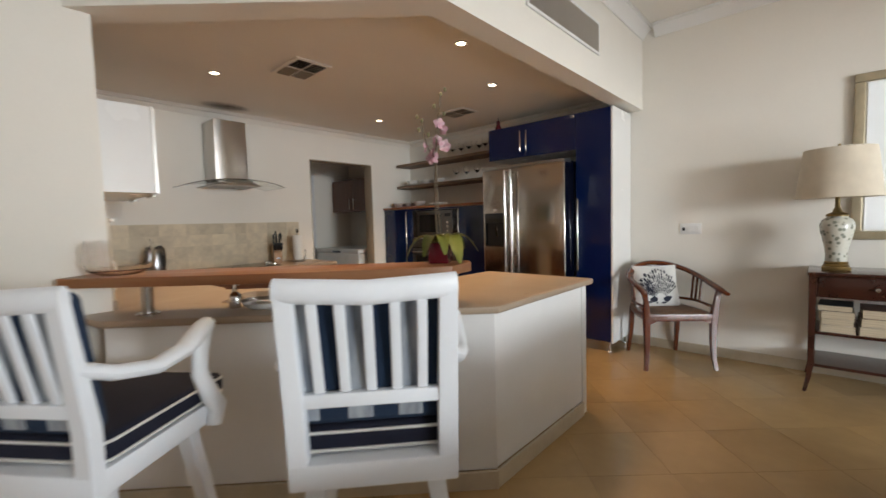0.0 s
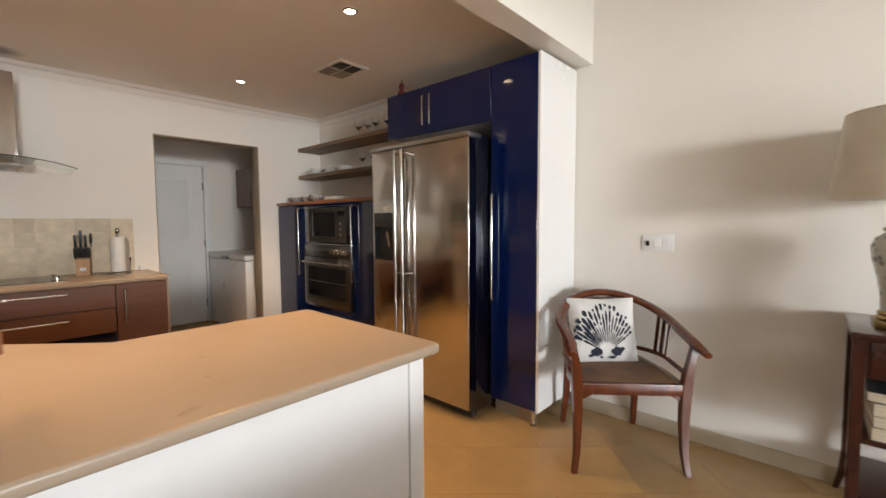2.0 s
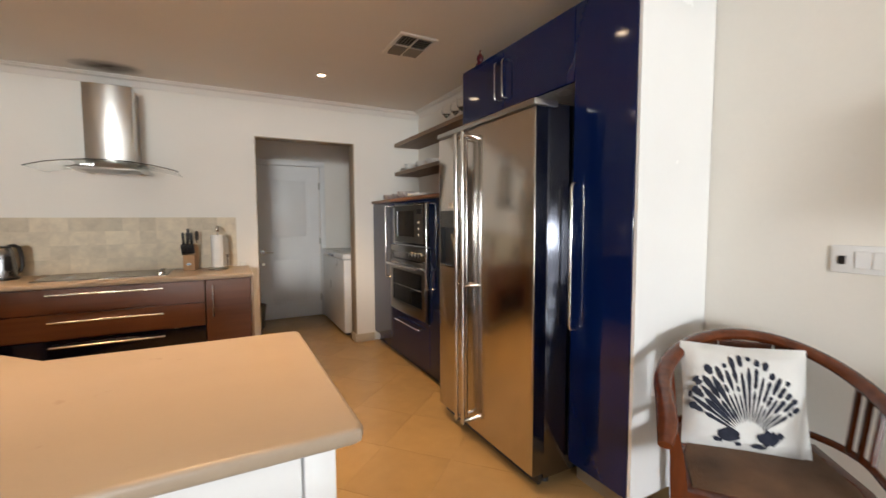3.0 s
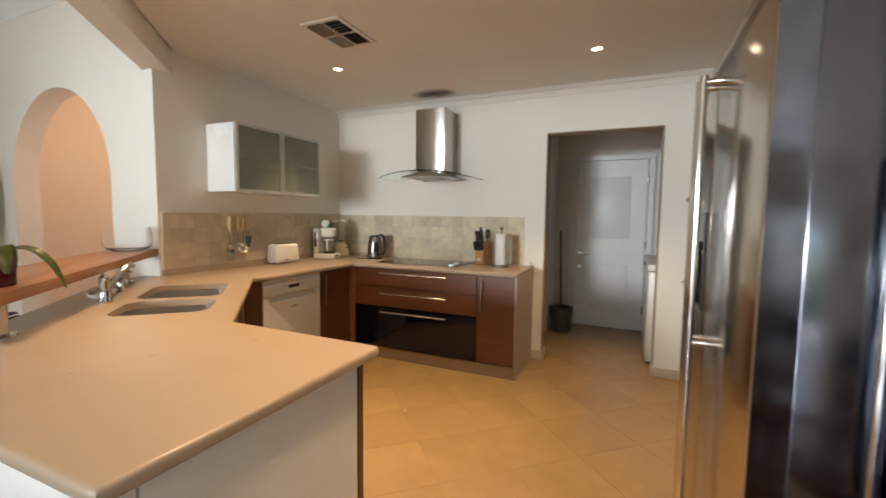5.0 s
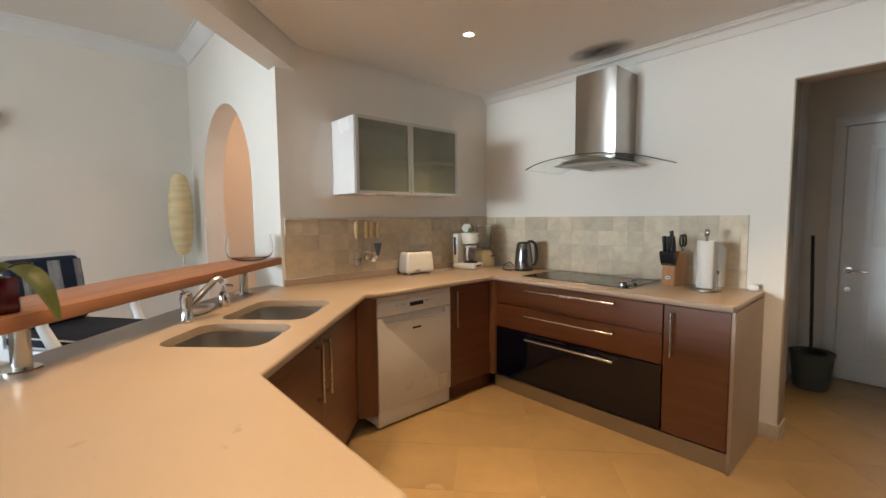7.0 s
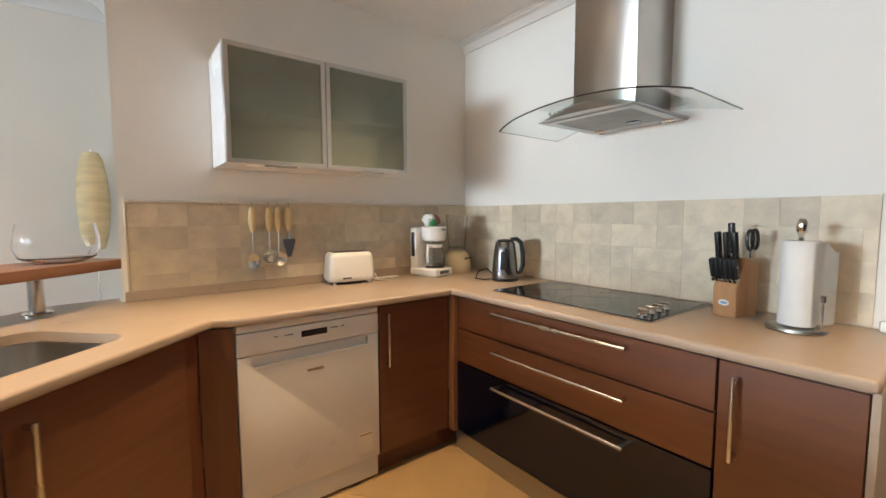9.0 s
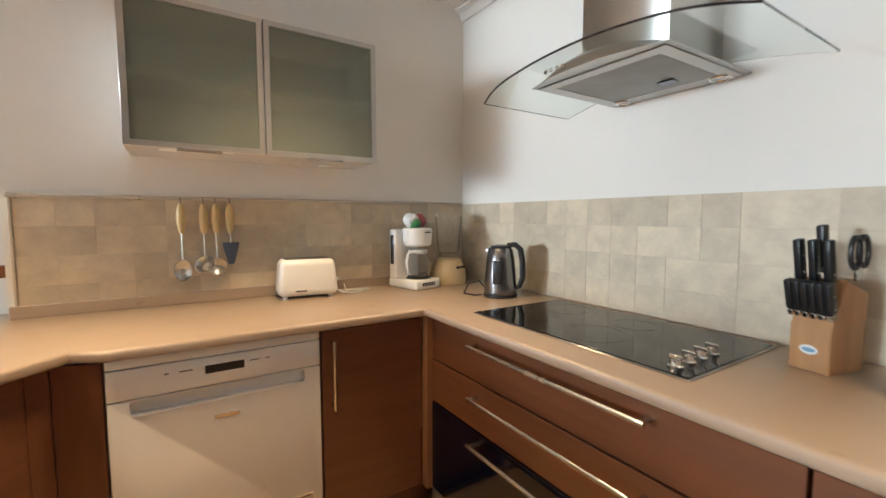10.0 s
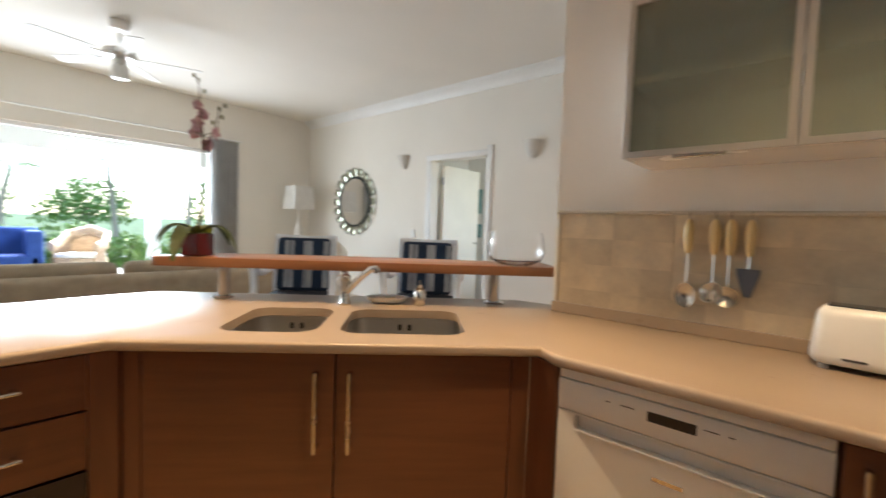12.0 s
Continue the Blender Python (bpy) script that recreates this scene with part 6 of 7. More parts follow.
gp = part("pane", bx(-0.018, -0.015, -PWY + 0.07, PWY - 0.07, -PH + 0.07, PH - 0.07), GLASS, pc, "clear picture glass")
gp.visible_shadow = False

sw = thing("light_switch", "white double light switch with a small black key switch", "switch", X1, -3.635, 1.13)
part("plate", bx(-0.009, -0.0005, -0.085, 0.085, -0.048, 0.048, 0.003), WHITEGLOSS, sw)
for y in (-0.045, 0.0):
    part("rocker", bx(-0.013, -0.009, y - 0.02, y + 0.02, -0.03, 0.03, 0.002, 1), WHITEGLOSS, sw)
part("key_switch", bx(-0.014, -0.009, 0.045, 0.065, -0.018, 0.012, 0.003), BLACK, sw)

# ---- bar stools ----
STRIPENAVY = material("faded_navy_canvas", (0.010, 0.028, 0.065), 0.9, var=0.08, fine=300, bump=0.05)
# white stool paint, tinted blue to carry the window's sky colour
STOOLWHITE = material("sky_tinted_white_paint", (0.83, 0.86, 0.90), 0.35, var=0.012, scale=3, bump=0.006)


def bar_stool(x, y, rz):
    s = thing("bar_stool", "white painted bar stool with navy and striped cushions", "bar stool", x, y, 0, rz, "stools at the bar")
    # the back stands on the local y = 0 line, the seat runs forward to y = 0.42
    H, SZ = 1.10, 0.685
    for q in (-1, 1):
        part("back_post", square_bar([(q * 0.180, 0.012, SZ - 0.068), (q * 0.182, 0.008, SZ + 0.1), (q * 0.186, -0.040, H)], [0.024, 0.024, 0.022], [0.020, 0.020, 0.014]), STOOLWHITE, s)
        arm = [(q * 0.186, -0.008, 0.935), (q * 0.212, 0.06, 0.905), (q * 0.232, 0.16, 0.885), (q * 0.238, 0.26, 0.900), (q * 0.236, 0.35, 0.945), (q * 0.233, 0.375, 0.955)]
        part("arm", tube(arm, [0.026, 0.028, 0.029, 0.031, 0.033, 0.026], 12, flat=0.72, up=(0, 0, 1)), STOOLWHITE, s)
        sup = [(q * 0.234, 0.365, 0.945), (q * 0.234, 0.335, 0.88), (q * 0.232, 0.325, 0.81), (q * 0.226, 0.37, 0.73), (q * 0.222, 0.415, 0.665), (q * 0.217, 0.40, 0.61)]
        part("arm_support", tube(sup, [0.026, 0.029, 0.028, 0.031, 0.033, 0.028], 12, flat=0.75), STOOLWHITE, s)
        for yy, sy in ((0.06, -1), (0.36, 1)):
            part("leg", square_bar([(q * 0.225, yy + sy * 0.075, 0), (q * 0.150, yy, 0.604)], [0.019, 0.024], [0.019, 0.024]), STOOLWHITE, s)
    for (a, c) in (((-0.205, 0.1, 0.25), (-0.205, 0.33, 0.25)), ((0.205, 0.1, 0.25), (0.205, 0.33, 0.25)), ((-0.2, 0.41, 0.20), (0.2, 0.41, 0.20)), ((-0.2, 0.01, 0.22), (0.2, 0.01, 0.22))):
        part("stretcher", tube([a, c], 0.015, 10), STOOLWHITE, s)
    top = [(-0.206, -0.038, H + 0.005), (-0.15, -0.048, H + 0.003), (0, -0.057, H - 0.004), (0.15, -0.048, H + 0.003), (0.206, -0.038, H + 0.005)]
    P = [Vector(top[0])]
    for i in range(4):
        P += [Vector(top[i]).lerp(Vector(top[i + 1]), f) for f in (0.33, 0.66, 1)]
    part("top_rail", tube(P, 0.016, 12, flat=1.8, up=(0, 0, 1)), STOOLWHITE, s)
    part("lower_rail", bx(-0.165, 0.165, -0.014, 0.012, 0.818, 0.852, 0.004), STOOLWHITE, s)
    for k in range(5):
        xx = -0.122 + 0.061 * k
        part("slat", square_bar([(xx, -0.001, 0.850), (xx * 1.02, -0.050, H - 0.025)], [0.0125, 0.0125], [0.006, 0.006]), STOOLWHITE, s)
    part("seat_frame", bx(-0.204, 0.204, -0.010, 0.45, SZ - 0.07, SZ - 0.005, 0.006), STOOLWHITE, s)
    part("swivel", lathe([(0.0, 0.596), (0.15, 0.596), (0.15, 0.6145), (0.0, 0.6145)], 28, 0, 0.21), GREYMETAL, s)
    sc_ = part("seat_cushion", turned(bx(-0.200, 0.200, 0.03, 0.49, SZ - 0.004, SZ + 0.068, 0.020, 4), Matrix.Identity(4)), NAVYFAB, s, "navy box cushion")
    for z in (SZ + 0.009, SZ + 0.054):
        part("piping", tube([(xx, yy, z) for xx, yy in rounded(-0.2015, 0.2015, 0.0285, 0.4915, 0.03)], 0.004, 6, True), WHITEFAB, sc_, "white piping")
    # striped back cushion, each stripe a sewn panel of its own
    bc = part("back_cushion", turned(bx(-0.172, 0.172, -0.03, 0.03, 0.0, 0.36, 0.026, 4), Matrix.Translation((0, 0.060, SZ + 0.07)) @ pose(0, 0, 0, 8)), STRIPENAVY, s, "navy and grey striped back cushion")
    for xx, hw in ((-0.150, 0.020), (-0.0305, 0.0305), (0.0915, 0.0305)):
        m = Matrix.Translation((0, 0.060, SZ + 0.07)) @ pose(0, 0, 0, 8)
        for yy in (-0.0315, 0.0315):
            part("stripe", turned(bx(xx - hw, xx + hw, yy - 0.0012, yy + 0.0012, 0.022, 0.338, 0.001, 1), m), GREYFAB, bc, "grey woven stripe")
    return s


bar_stool(*dpt(-2.77, 2.49), -42)
bar_stool(*dpt(-1.925, 2.47), -54)

# ---- living room ----
fl = thing("floor_lamp", "slim floor lamp with a long yellow paper shade", "lamp", -2.18, -2.13, 0)
PAPER = material("yellow_paper", (0.80, 0.68, 0.40), 0.9, var=0.05, scale=4, fine=60, stretch=(1, 1, 6))
part("base", lathe([(0, 0), (0.12, 0), (0.12, 0.012), (0.02, 0.022), (0, 0.022)], 28), NICKEL, fl)
part("pole", lathe([(0.008, 0.02), (0.008, 0.97)], 12), NICKEL, fl)
part("shade", lathe([(0.012, 0.955), (0.055, 0.97), (0.085, 1.08), (0.105, 1.25), (0.11, 1.38), (0.10, 1.55), (0.075, 1.70), (0.05, 1.755), (0.012, 1.76)], 12), PAPER, fl, "faceted yellow paper shade")
part("finial", lathe([(0.006, 1.755), (0.008, 1.78), (0, 1.79)], 10), NICKEL, fl)

mr = thing("round_mirror", "oval wall mirror framed by scalloped mirror petals", "mirror", XM, -6.63, 1.575)
part("glass", turned(lathe([(0, 0), (0.37, 0), (0.37, 0.012), (0, 0.014)], 48), Matrix.Translation((0.004, 0, 0)) @ pose(0, 0, 0, 0, 90)), MIRROR, mr, "clear mirror glass")
DARKG = material("bronze_frame", (0.05, 0.06, 0.05), 0.4, metal=0.6, var=0.05)
part("ring", tube([(0.016, 0.385 * math.cos(a), 0.385 * math.sin(a)) for a in [2 * math.pi * k / 48 for k in range(48)]], 0.017, 8, True), DARKG, mr)
OLIVE = material("antique_mirror", (0.55, 0.56, 0.45), 0.18, metal=0.9, var=0.1, scale=20)
for k in range(20):
    a = 2 * math.pi * k / 20
    m = pose(0, 0, 0, math.degrees(a), 0, 0) @ Matrix.Translation((0.006, 0, 0.465))
    part("petal", turned(bx(0.0, 0.018, -0.058, 0.058, -0.062, 0.062, 0.008, 2), m @ pose(0, 0, 0, 0, 12)), OLIVE, mr)
    part("rim", turned(tube([(0.02, -0.055, 0.04), (0.022, -0.03, 0.066), (0.022, 0.03, 0.066), (0.02, 0.055, 0.04)], 0.006, 6), m), DARKG, mr)

s0 = thing("wall_sconce", "grey half-bowl plaster wall light", "wall light", XM, -5.50, 2.13, 0, "wall lights")
PLAST = material("pale_plaster", (0.70, 0.68, 0.64), 0.8, var=0.03)
bm = bmesh.new()
R = []
for i, (r, z) in enumerate(((0.03, -0.11), (0.07, -0.075), (0.095, 0.0), (0.108, 0.08), (0.101, 0.08), (0.085, 0.0), (0.0, -0.09))):
    R.append([bm.verts.new((0.001 + r * math.cos(a), 1.0 * r * math.sin(a), z)) for a in [math.pi * (k / 12 - 0.5) for k in range(13)]])
for a, c in zip(R, R[1:]):
    for k in range(12):
        bm.faces.new((a[k], a[k + 1], c[k + 1], c[k]))
part("bowl", bm, PLAST, s0)
part("backplate", bx(0.0005, 0.012, -0.04, 0.04, -0.08, 0.05, 0.003), PLAST, s0)
copy_thing(s0, pose(XM, -3.45, 2.13))

DOORPAINT = material("cream_door_paint", (0.78, 0.73, 0.62), 0.45, var=0.015, scale=3, bump=0.005)
od = thing("open_door", "cream painted door standing open into the next room", "door", XM - 0.15, -4.95, 0, 0)
part("leaf", bx(-0.83, -0.02, 0.02, 0.06, 0.008, 2.06, 0.003), DOORPAINT, od)
part("handle", tube([(-0.76, 0.06, 1.0), (-0.76, 0.10, 1.0), (-0.66, 0.105, 1.0)], 0.008), NICKEL, od)
for z in (0.25, 1.0, 1.85):
    part("hinge", tube([(-0.005, 0.05, z - 0.05), (-0.005, 0.05, z + 0.05)], 0.010), GREYMETAL, od)
for nm, y0, y1, z0, z1 in (("trim_door_left", -5.05, -4.97, 0, 2.10), ("trim_door_right", -4.06, -3.98, 0, 2.22), ("trim_door_top", -5.05, -4.062, 2.102, 2.17)):
    structure(nm, bx(XM + 0.001, XM + 0.022, y0, y1, z0, z1, 0.004), WHITE, "white architrave round the doorway")
sp_ = thing("small_picture", "small unframed teal print on the bedroom wall", "picture", XM - 1.5, -5.30, 1.667)
TEAL = material("teal_print", (0.05, 0.20, 0.20), 0.5, var=0.15, scale=14, color2=(0.25, 0.38, 0.33))
part("canvas", bx(0.0, 0.02, -0.095, 0.095, -0.20, 0.20, 0.003), TEAL, sp_)
sq_ = thing("small_picture", "tiny pale teal print on the bedroom wall", "picture", XM - 1.5, -5.235, 1.18)
part("canvas", bx(0.0, 0.02, -0.045, 0.045, -0.11, 0.11, 0.003), TEAL, sq_)
ws = thing("wall_control", "small square white control on the living-room wall", "switch", XM, -5.29, 1.12)
part("plate", bx(0.0005, 0.012, -0.045, 0.045, -0.05, 0.05, 0.003), APPL, ws)
part("rocker", bx(0.012, 0.016, -0.02, 0.02, -0.025, 0.025, 0.002, 1), APPL, ws)

st = thing("side_table", "small white side table in the corner", "table", -1.95, -7.55, 0)
part("top", bx(-0.27, 0.27, -0.27, 0.27, 0.70, 0.73, 0.004), WHITE, st)
for q in (-1, 1):
    for w in (-1, 1):
        part("leg", square_bar([(q * 0.235, w * 0.235, 0), (q * 0.235, w * 0.235, 0.70)], [0.018, 0.022], [0.018, 0.022]), WHITE, st)
cl = thing("corner_lamp", "table lamp with a square white shade", "lamp", -1.95, -7.55, 0.7305)
part("base", lathe([(0, 0), (0.09, 0), (0.09, 0.015), (0.03, 0.03), (0.05, 0.12), (0.07, 0.25), (0.05, 0.40), (0.02, 0.48), (0.012, 0.72), (0, 0.72)], 26), APPL, cl)
bm = bmesh.new()
vs = [[bm.verts.new((a * h, b2 * h, z)) for a, b2 in ((-1, -1), (1, -1), (1, 1), (-1, 1))] for h, z in ((0.19, 0.70), (0.165, 1.08), (0.162, 1.08), (0.187, 0.70))]
for a, c in zip(vs, vs[1:]):
    for k in range(4):
        bm.faces.new((a[k], a[(k + 1) % 4], c[(k + 1) % 4], c[k]))
part("shade", bm, WHITEFAB, cl, "square white fabric shade")

fn = thing("ceiling_fan", "white ceiling fan with five blades and a glass light", "fan", 0.77, -6.0, LC)
part("canopy", lathe([(0, -0.001), (0.075, -0.001), (0.085, -0.03), (0.07, -0.085), (0.02, -0.10), (0, -0.10)], 30), ALU, fn)
part("rod", lathe([(0.012, -0.09), (0.012, -0.24)], 12), ALU, fn)
part("motor", lathe([(0, -0.23), (0.05, -0.235), (0.12, -0.265), (0.135, -0.30), (0.12, -0.335), (0.06, -0.35), (0.05, -0.40), (0, -0.40)], 34), ALU, fn)
part("light_bowl", lathe([(0.05, -0.395), (0.065, -0.41), (0.07, -0.50), (0.06, -0.52), (0, -0.522)], 28), APPL, fn, "white glass light bowl")
for k in range(5):
    m = pose(0, 0, -0.325, 0, 0, 15 + 72 * k)
    bl_ = part("blade", turned(prism(rounded(0.20, 0.66, -0.065, 0.065, 0.035), -0.004, 0.004, 0.002, 1), m @ pose(0, 0, 0, 9)), WHITE, fn)
    part("arm", turned(bx(0.11, 0.24, -0.018, 0.018, -0.008, 0.003, 0.003), m), ALU, bl_)

# beige sofa with its back to the kitchen
SOFAF = material("beige_weave", (0.46, 0.38, 0.27), 0.95, var=0.06, scale=10, fine=250, bump=0.06)
so = thing("sofa", "large beige fabric sofa with its back to the kitchen", "sofa", 0.98, -5.20, 0, 0)
part("seat_base", bx(-1.20, 1.20, -0.45, 0.36, 0.08, 0.30, 0.03, 3), SOFAF, so)
bm = bx(-1.21, 1.21, 0.24, 0.44, 0.10, 0.80, 0.06, 4)
for v in bm.verts:
    v.co.y += 0.05 * (v.co.z - 0.3)
part("back", bm, SOFAF, so)
for q in (-1, 1):
    part("arm", bx(q * 1.11 - 0.10, q * 1.11 + 0.10, -0.46, 0.30, 0.09, 0.62, 0.05, 4), SOFAF, so)
    part("seat_cushion", bx(q * 0.505 - 0.50, q * 0.505 + 0.50, -0.46, 0.24, 0.302, 0.46, 0.05, 4), SOFAF, so)
    part("back_cushion", turned(bx(-0.49, 0.49, -0.08, 0.08, 0.0, 0.42, 0.06, 4), Matrix.Translation((q * 0.505, 0.17, 0.46)) @ pose(0, 0, 0, -10)), SOFAF, so)
    for w in (-0.38, 0.36):
        part("leg", bx(q * 1.12 - 0.03, q * 1.12 + 0.03, w - 0.03, w + 0.03, 0, 0.10, 0.004), DARKWOOD, so)

# low cream armchair behind the bar
ac2 = thing("lounge_chair", "low cream upholstered lounge chair with rounded back", "chair", -1.30, -6.1, 0, 25)
part("seat", bx(-0.36, 0.36, -0.36, 0.34, 0.16, 0.44, 0.06, 4), CREAMFAB, ac2)
part("back", tube([(-0.38, -0.30, 0.58), (-0.40, 0.0, 0.66), (-0.30, 0.30, 0.76), (0, 0.40, 0.82), (0.30, 0.30, 0.76), (0.40, 0.0, 0.66), (0.38, -0.30, 0.58)], 0.085, 14, flat=1.9, up=(0, 0, 1)), CREAMFAB, ac2)
for q in (-0.3, 0.3):
    for w in (-0.3, 0.28):
        part("leg", lathe([(0, 0), (0.018, 0), (0.025, 0.17), (0, 0.17)], 14, q, w), DARKWOOD, ac2)

# ---- window, terrace and garden ----
wf = thing("sliding_window", "wide white-framed sliding doors open to the terrace", "window", 0, YW - 0.1, 0, 0, "", "structure")
part("head_track", bx(WX0, WX1, -0.06, 0.06, WZ - 0.05, WZ - 0.001, 0.004), WHITE, wf)
part("sill_track", bx(WX0, WX1, -0.06, 0.06, 0.0, 0.02, 0.003), ALU, wf)
part("side_frame", bx(WX0 + 0.001, WX0 + 0.06, -0.06, 0.06, 0.021, WZ - 0.051, 0.004), WHITE, wf)
part("side_frame", bx(WX1 - 0.06, WX1 - 0.001, -0.06, 0.06, 0.021, WZ - 0.051, 0.004), WHITE, wf)
CURT = material("white_curtain", (0.72, 0.72, 0.72), 0.9, var=0.03, fine=200)
CURT.node_tree.nodes["Principled BSDF"].inputs["Transmission Weight"].default_value = 0.35
cu = thing("curtain", "gathered white curtain beside the window", "curtain", WX0 - 0.04, YW + 0.06, 0)
bm = bmesh.new()
N = 60
lo_, hi_ = [], []
for k in range(N + 1):
    x = -0.28 + 0.42 * k / N
    y = 0.035 * math.sin(k * 0.9) + 0.01 * math.sin(k * 2.3)
    lo_.append(bm.verts.new((x, y, 0.02)))
    hi_.append(bm.verts.new((x, y * 0.7, 2.42)))
for k in range(N):
    bm.faces.new((lo_[k], lo_[k + 1], hi_[k + 1], hi_[k]))
bmesh.ops.solidify(bm, geom=list(bm.faces), thickness=0.002)
part("fabric", bm, CURT, cu)
part("curtain_rod", tube([(-0.32, 0, 2.44), (4.0, 0, 2.44)], 0.012, 8), WHITE, cu)

PAVE = material("pale_terrace_stone", (0.50, 0.46, 0.40), 0.7, var=0.06, scale=3)
GRASS = material("lawn", (0.07, 0.13, 0.03), 0.9, var=0.15, scale=2, fine=40, bump=0.1)
structure("ground", bx(-400, 400, -400, 300, -0.30, -0.16), GRASS, "green lawn around the house")
structure("terrace", bx(-6, 8, -13.2, YW - 0.2, -0.159, -0.01), PAVE, "pale stone terrace floor")
structure("terrace_roof", bx(-6, 8, -11.4, YW - 0.2, 2.62, 2.75), WHITE, "white terrace ceiling")
structure("terrace_beam", bx(-6, 8, -11.2, -10.9, 2.30, 2.619), WHITE, "white terrace edge beam")
for k, x in enumerate((-4.2, -0.77, 4.6)):
    c = thing("column", "square white terrace column with a simple capital", "column", x, -11.05, -0.01, 0, "terrace columns")
    part("shaft", bx(-0.10, 0.10, -0.10, 0.10, 0.0, 2.20, 0.006), WHITE, c)
    part("capital", bx(-0.135, 0.135, -0.135, 0.135, 2.201, 2.309, 0.008), WHITE, c)
    part("base", bx(-0.13, 0.13, -0.13, 0.13, 0.001, 0.12, 0.008), WHITE, c)
BLUEF = material("blue_canvas", (0.015, 0.05, 0.22), 0.9, var=0.06, fine=200)
sf = thing("outdoor_sofa", "royal blue upholstered outdoor sofa on the terrace", "sofa", 1.75, -11.9, -0.01, 180)
part("seat", bx(-0.95, 0.95, -0.45, 0.40, 0.15, 0.46, 0.05, 3), BLUEF, sf)
part("back", bx(-0.95, 0.95, 0.28, 0.50, 0.30, 0.95, 0.06, 3), BLUEF, sf)
for q in (-1, 1):
    part("arm", bx(q * 0.86 - 0.11, q * 0.86 + 0.11, -0.45, 0.48, 0.12, 0.90, 0.05, 3), BLUEF, sf)
    for w in (-0.38, 0.42):
        part("leg", bx(q * 0.85 - 0.03, q * 0.85 + 0.03, w - 0.03, w + 0.03, 0, 0.16), DARKWOOD, sf)
WICK = material("pale_wicker", (0.52, 0.38, 0.25), 0.7, var=0.12, scale=30, fine=120, bump=0.08)
wk = thing("wicker_armchair", "pale wicker armchair with cushion on the terrace", "chair", 0.20, -11.9, -0.01, 150)
part("shell", tube([(-0.34, -0.34, 0.60), (-0.38, 0.0, 0.64), (-0.30, 0.28, 0.82), (0, 0.36, 0.92), (0.30, 0.28, 0.82), (0.38, 0.0, 0.64), (0.34, -0.34, 0.60)], 0.06, 12, flat=1.6, up=(0, 0, 1)), WICK, wk)
bm = bmesh.new()
arc = [(-0.34, -0.32), (-0.37, 0.0), (-0.29, 0.27), (0, 0.35), (0.29, 0.27), (0.37, 0.0), (0.34, -0.32)]
tops = [0.58, 0.62, 0.8, 0.9, 0.8, 0.62, 0.58]
a_ = [bm.verts.new((x, y, 0.08)) for x, y in arc]
b_ = [bm.verts.new((x, y, z)) for (x, y), z in zip(arc, tops)]
for k in range(6):
    bm.faces.new((a_[k], a_[k + 1], b_[k + 1], b_[k]))
bmesh.ops.solidify(bm, geom=list(bm.faces), thickness=0.03)
part("side", bm, WICK, wk)
part("seat", bx(-0.32, 0.32, -0.34, 0.28, 0.10, 0.38, 0.03), WICK, wk)
part("seat_cushion", bx(-0.31, 0.31, -0.33, 0.27, 0.382, 0.47, 0.035, 3), WHITEFAB, wk)
for q in (-0.28, 0.28):
    for w in (-0.28, 0.25):
        part("leg", bx(q - 0.025, q + 0.025, w - 0.025, w + 0.025, 0, 0.12), WICK, wk)

FOL = material("garden_leaf", (0.11, 0.21, 0.045), 0.55, var=0.15, scale=6, color2=(0.20, 0.28, 0.06))
PFOL = material("palm_leaf", (0.10, 0.18, 0.05), 0.5, var=0.15, scale=6, color2=(0.20, 0.26, 0.08))
TRUNK = material("palm_trunk", (0.36, 0.30, 0.22), 0.9, var=0.12, scale=8, stretch=(1, 1, 8))


def leaf_cloud(n, sx, sy, sz, size, seed):
    """Many small loose leaves inside an uneven mound."""
    rng = random.Random(seed)
    verts, faces = [], []
    while len(faces) < n:
        p = Vector((rng.uniform(-1, 1), rng.uniform(-1, 1), rng.uniform(0, 1)))
        if p.x ** 2 + p.y ** 2 + p.z ** 2 > 1 + 0.5 * noise.noise(p * 2.5 + Vector((seed, 0, 0))):
            continue
        c = Vector((p.x * sx, p.y * sy, p.z * sz))
        d = Vector((rng.gauss(0, 1), rng.gauss(0, 1), rng.gauss(0.3, 0.8))).normalized()
        s = d.cross(Vector((rng.gauss(0, 1), rng.gauss(0, 1), rng.gauss(0, 1)))).normalized()
        l, w = size * rng.uniform(0.6, 1.3), size * rng.uniform(0.2, 0.4)
        i = len(verts)
        verts += [c, c + d * l * 0.5 + s * w, c + d * l, c + d * l * 0.5 - s * w]
        faces.append((i, i + 1, i + 2, i + 3))
    bm = bmesh.new()
    vs = [bm.verts.new(v) for v in verts]
    for f in faces:
        bm.faces.new([vs[k] for k in f])
    return bm


for k in range(9):
    hg = thing("shrub", "dense leafy green garden shrub beside the terrace", "shrub", -6.2 + 1.25 * k, -14.3 - 0.3 * (k % 3), -0.16, 0, "garden shrubs")
    part("crown", leaf_cloud(1100, 0.85, 0.6, 0.88 + 0.10 * ((k * 7) % 4), 0.16, k + 1), FOL, hg)
    part("stems", tube([(0, 0, 0), (0.05, 0, 0.3), (0.0, 0.1, 0.6)], [0.03, 0.02, 0.01], 6), TRUNK, hg)


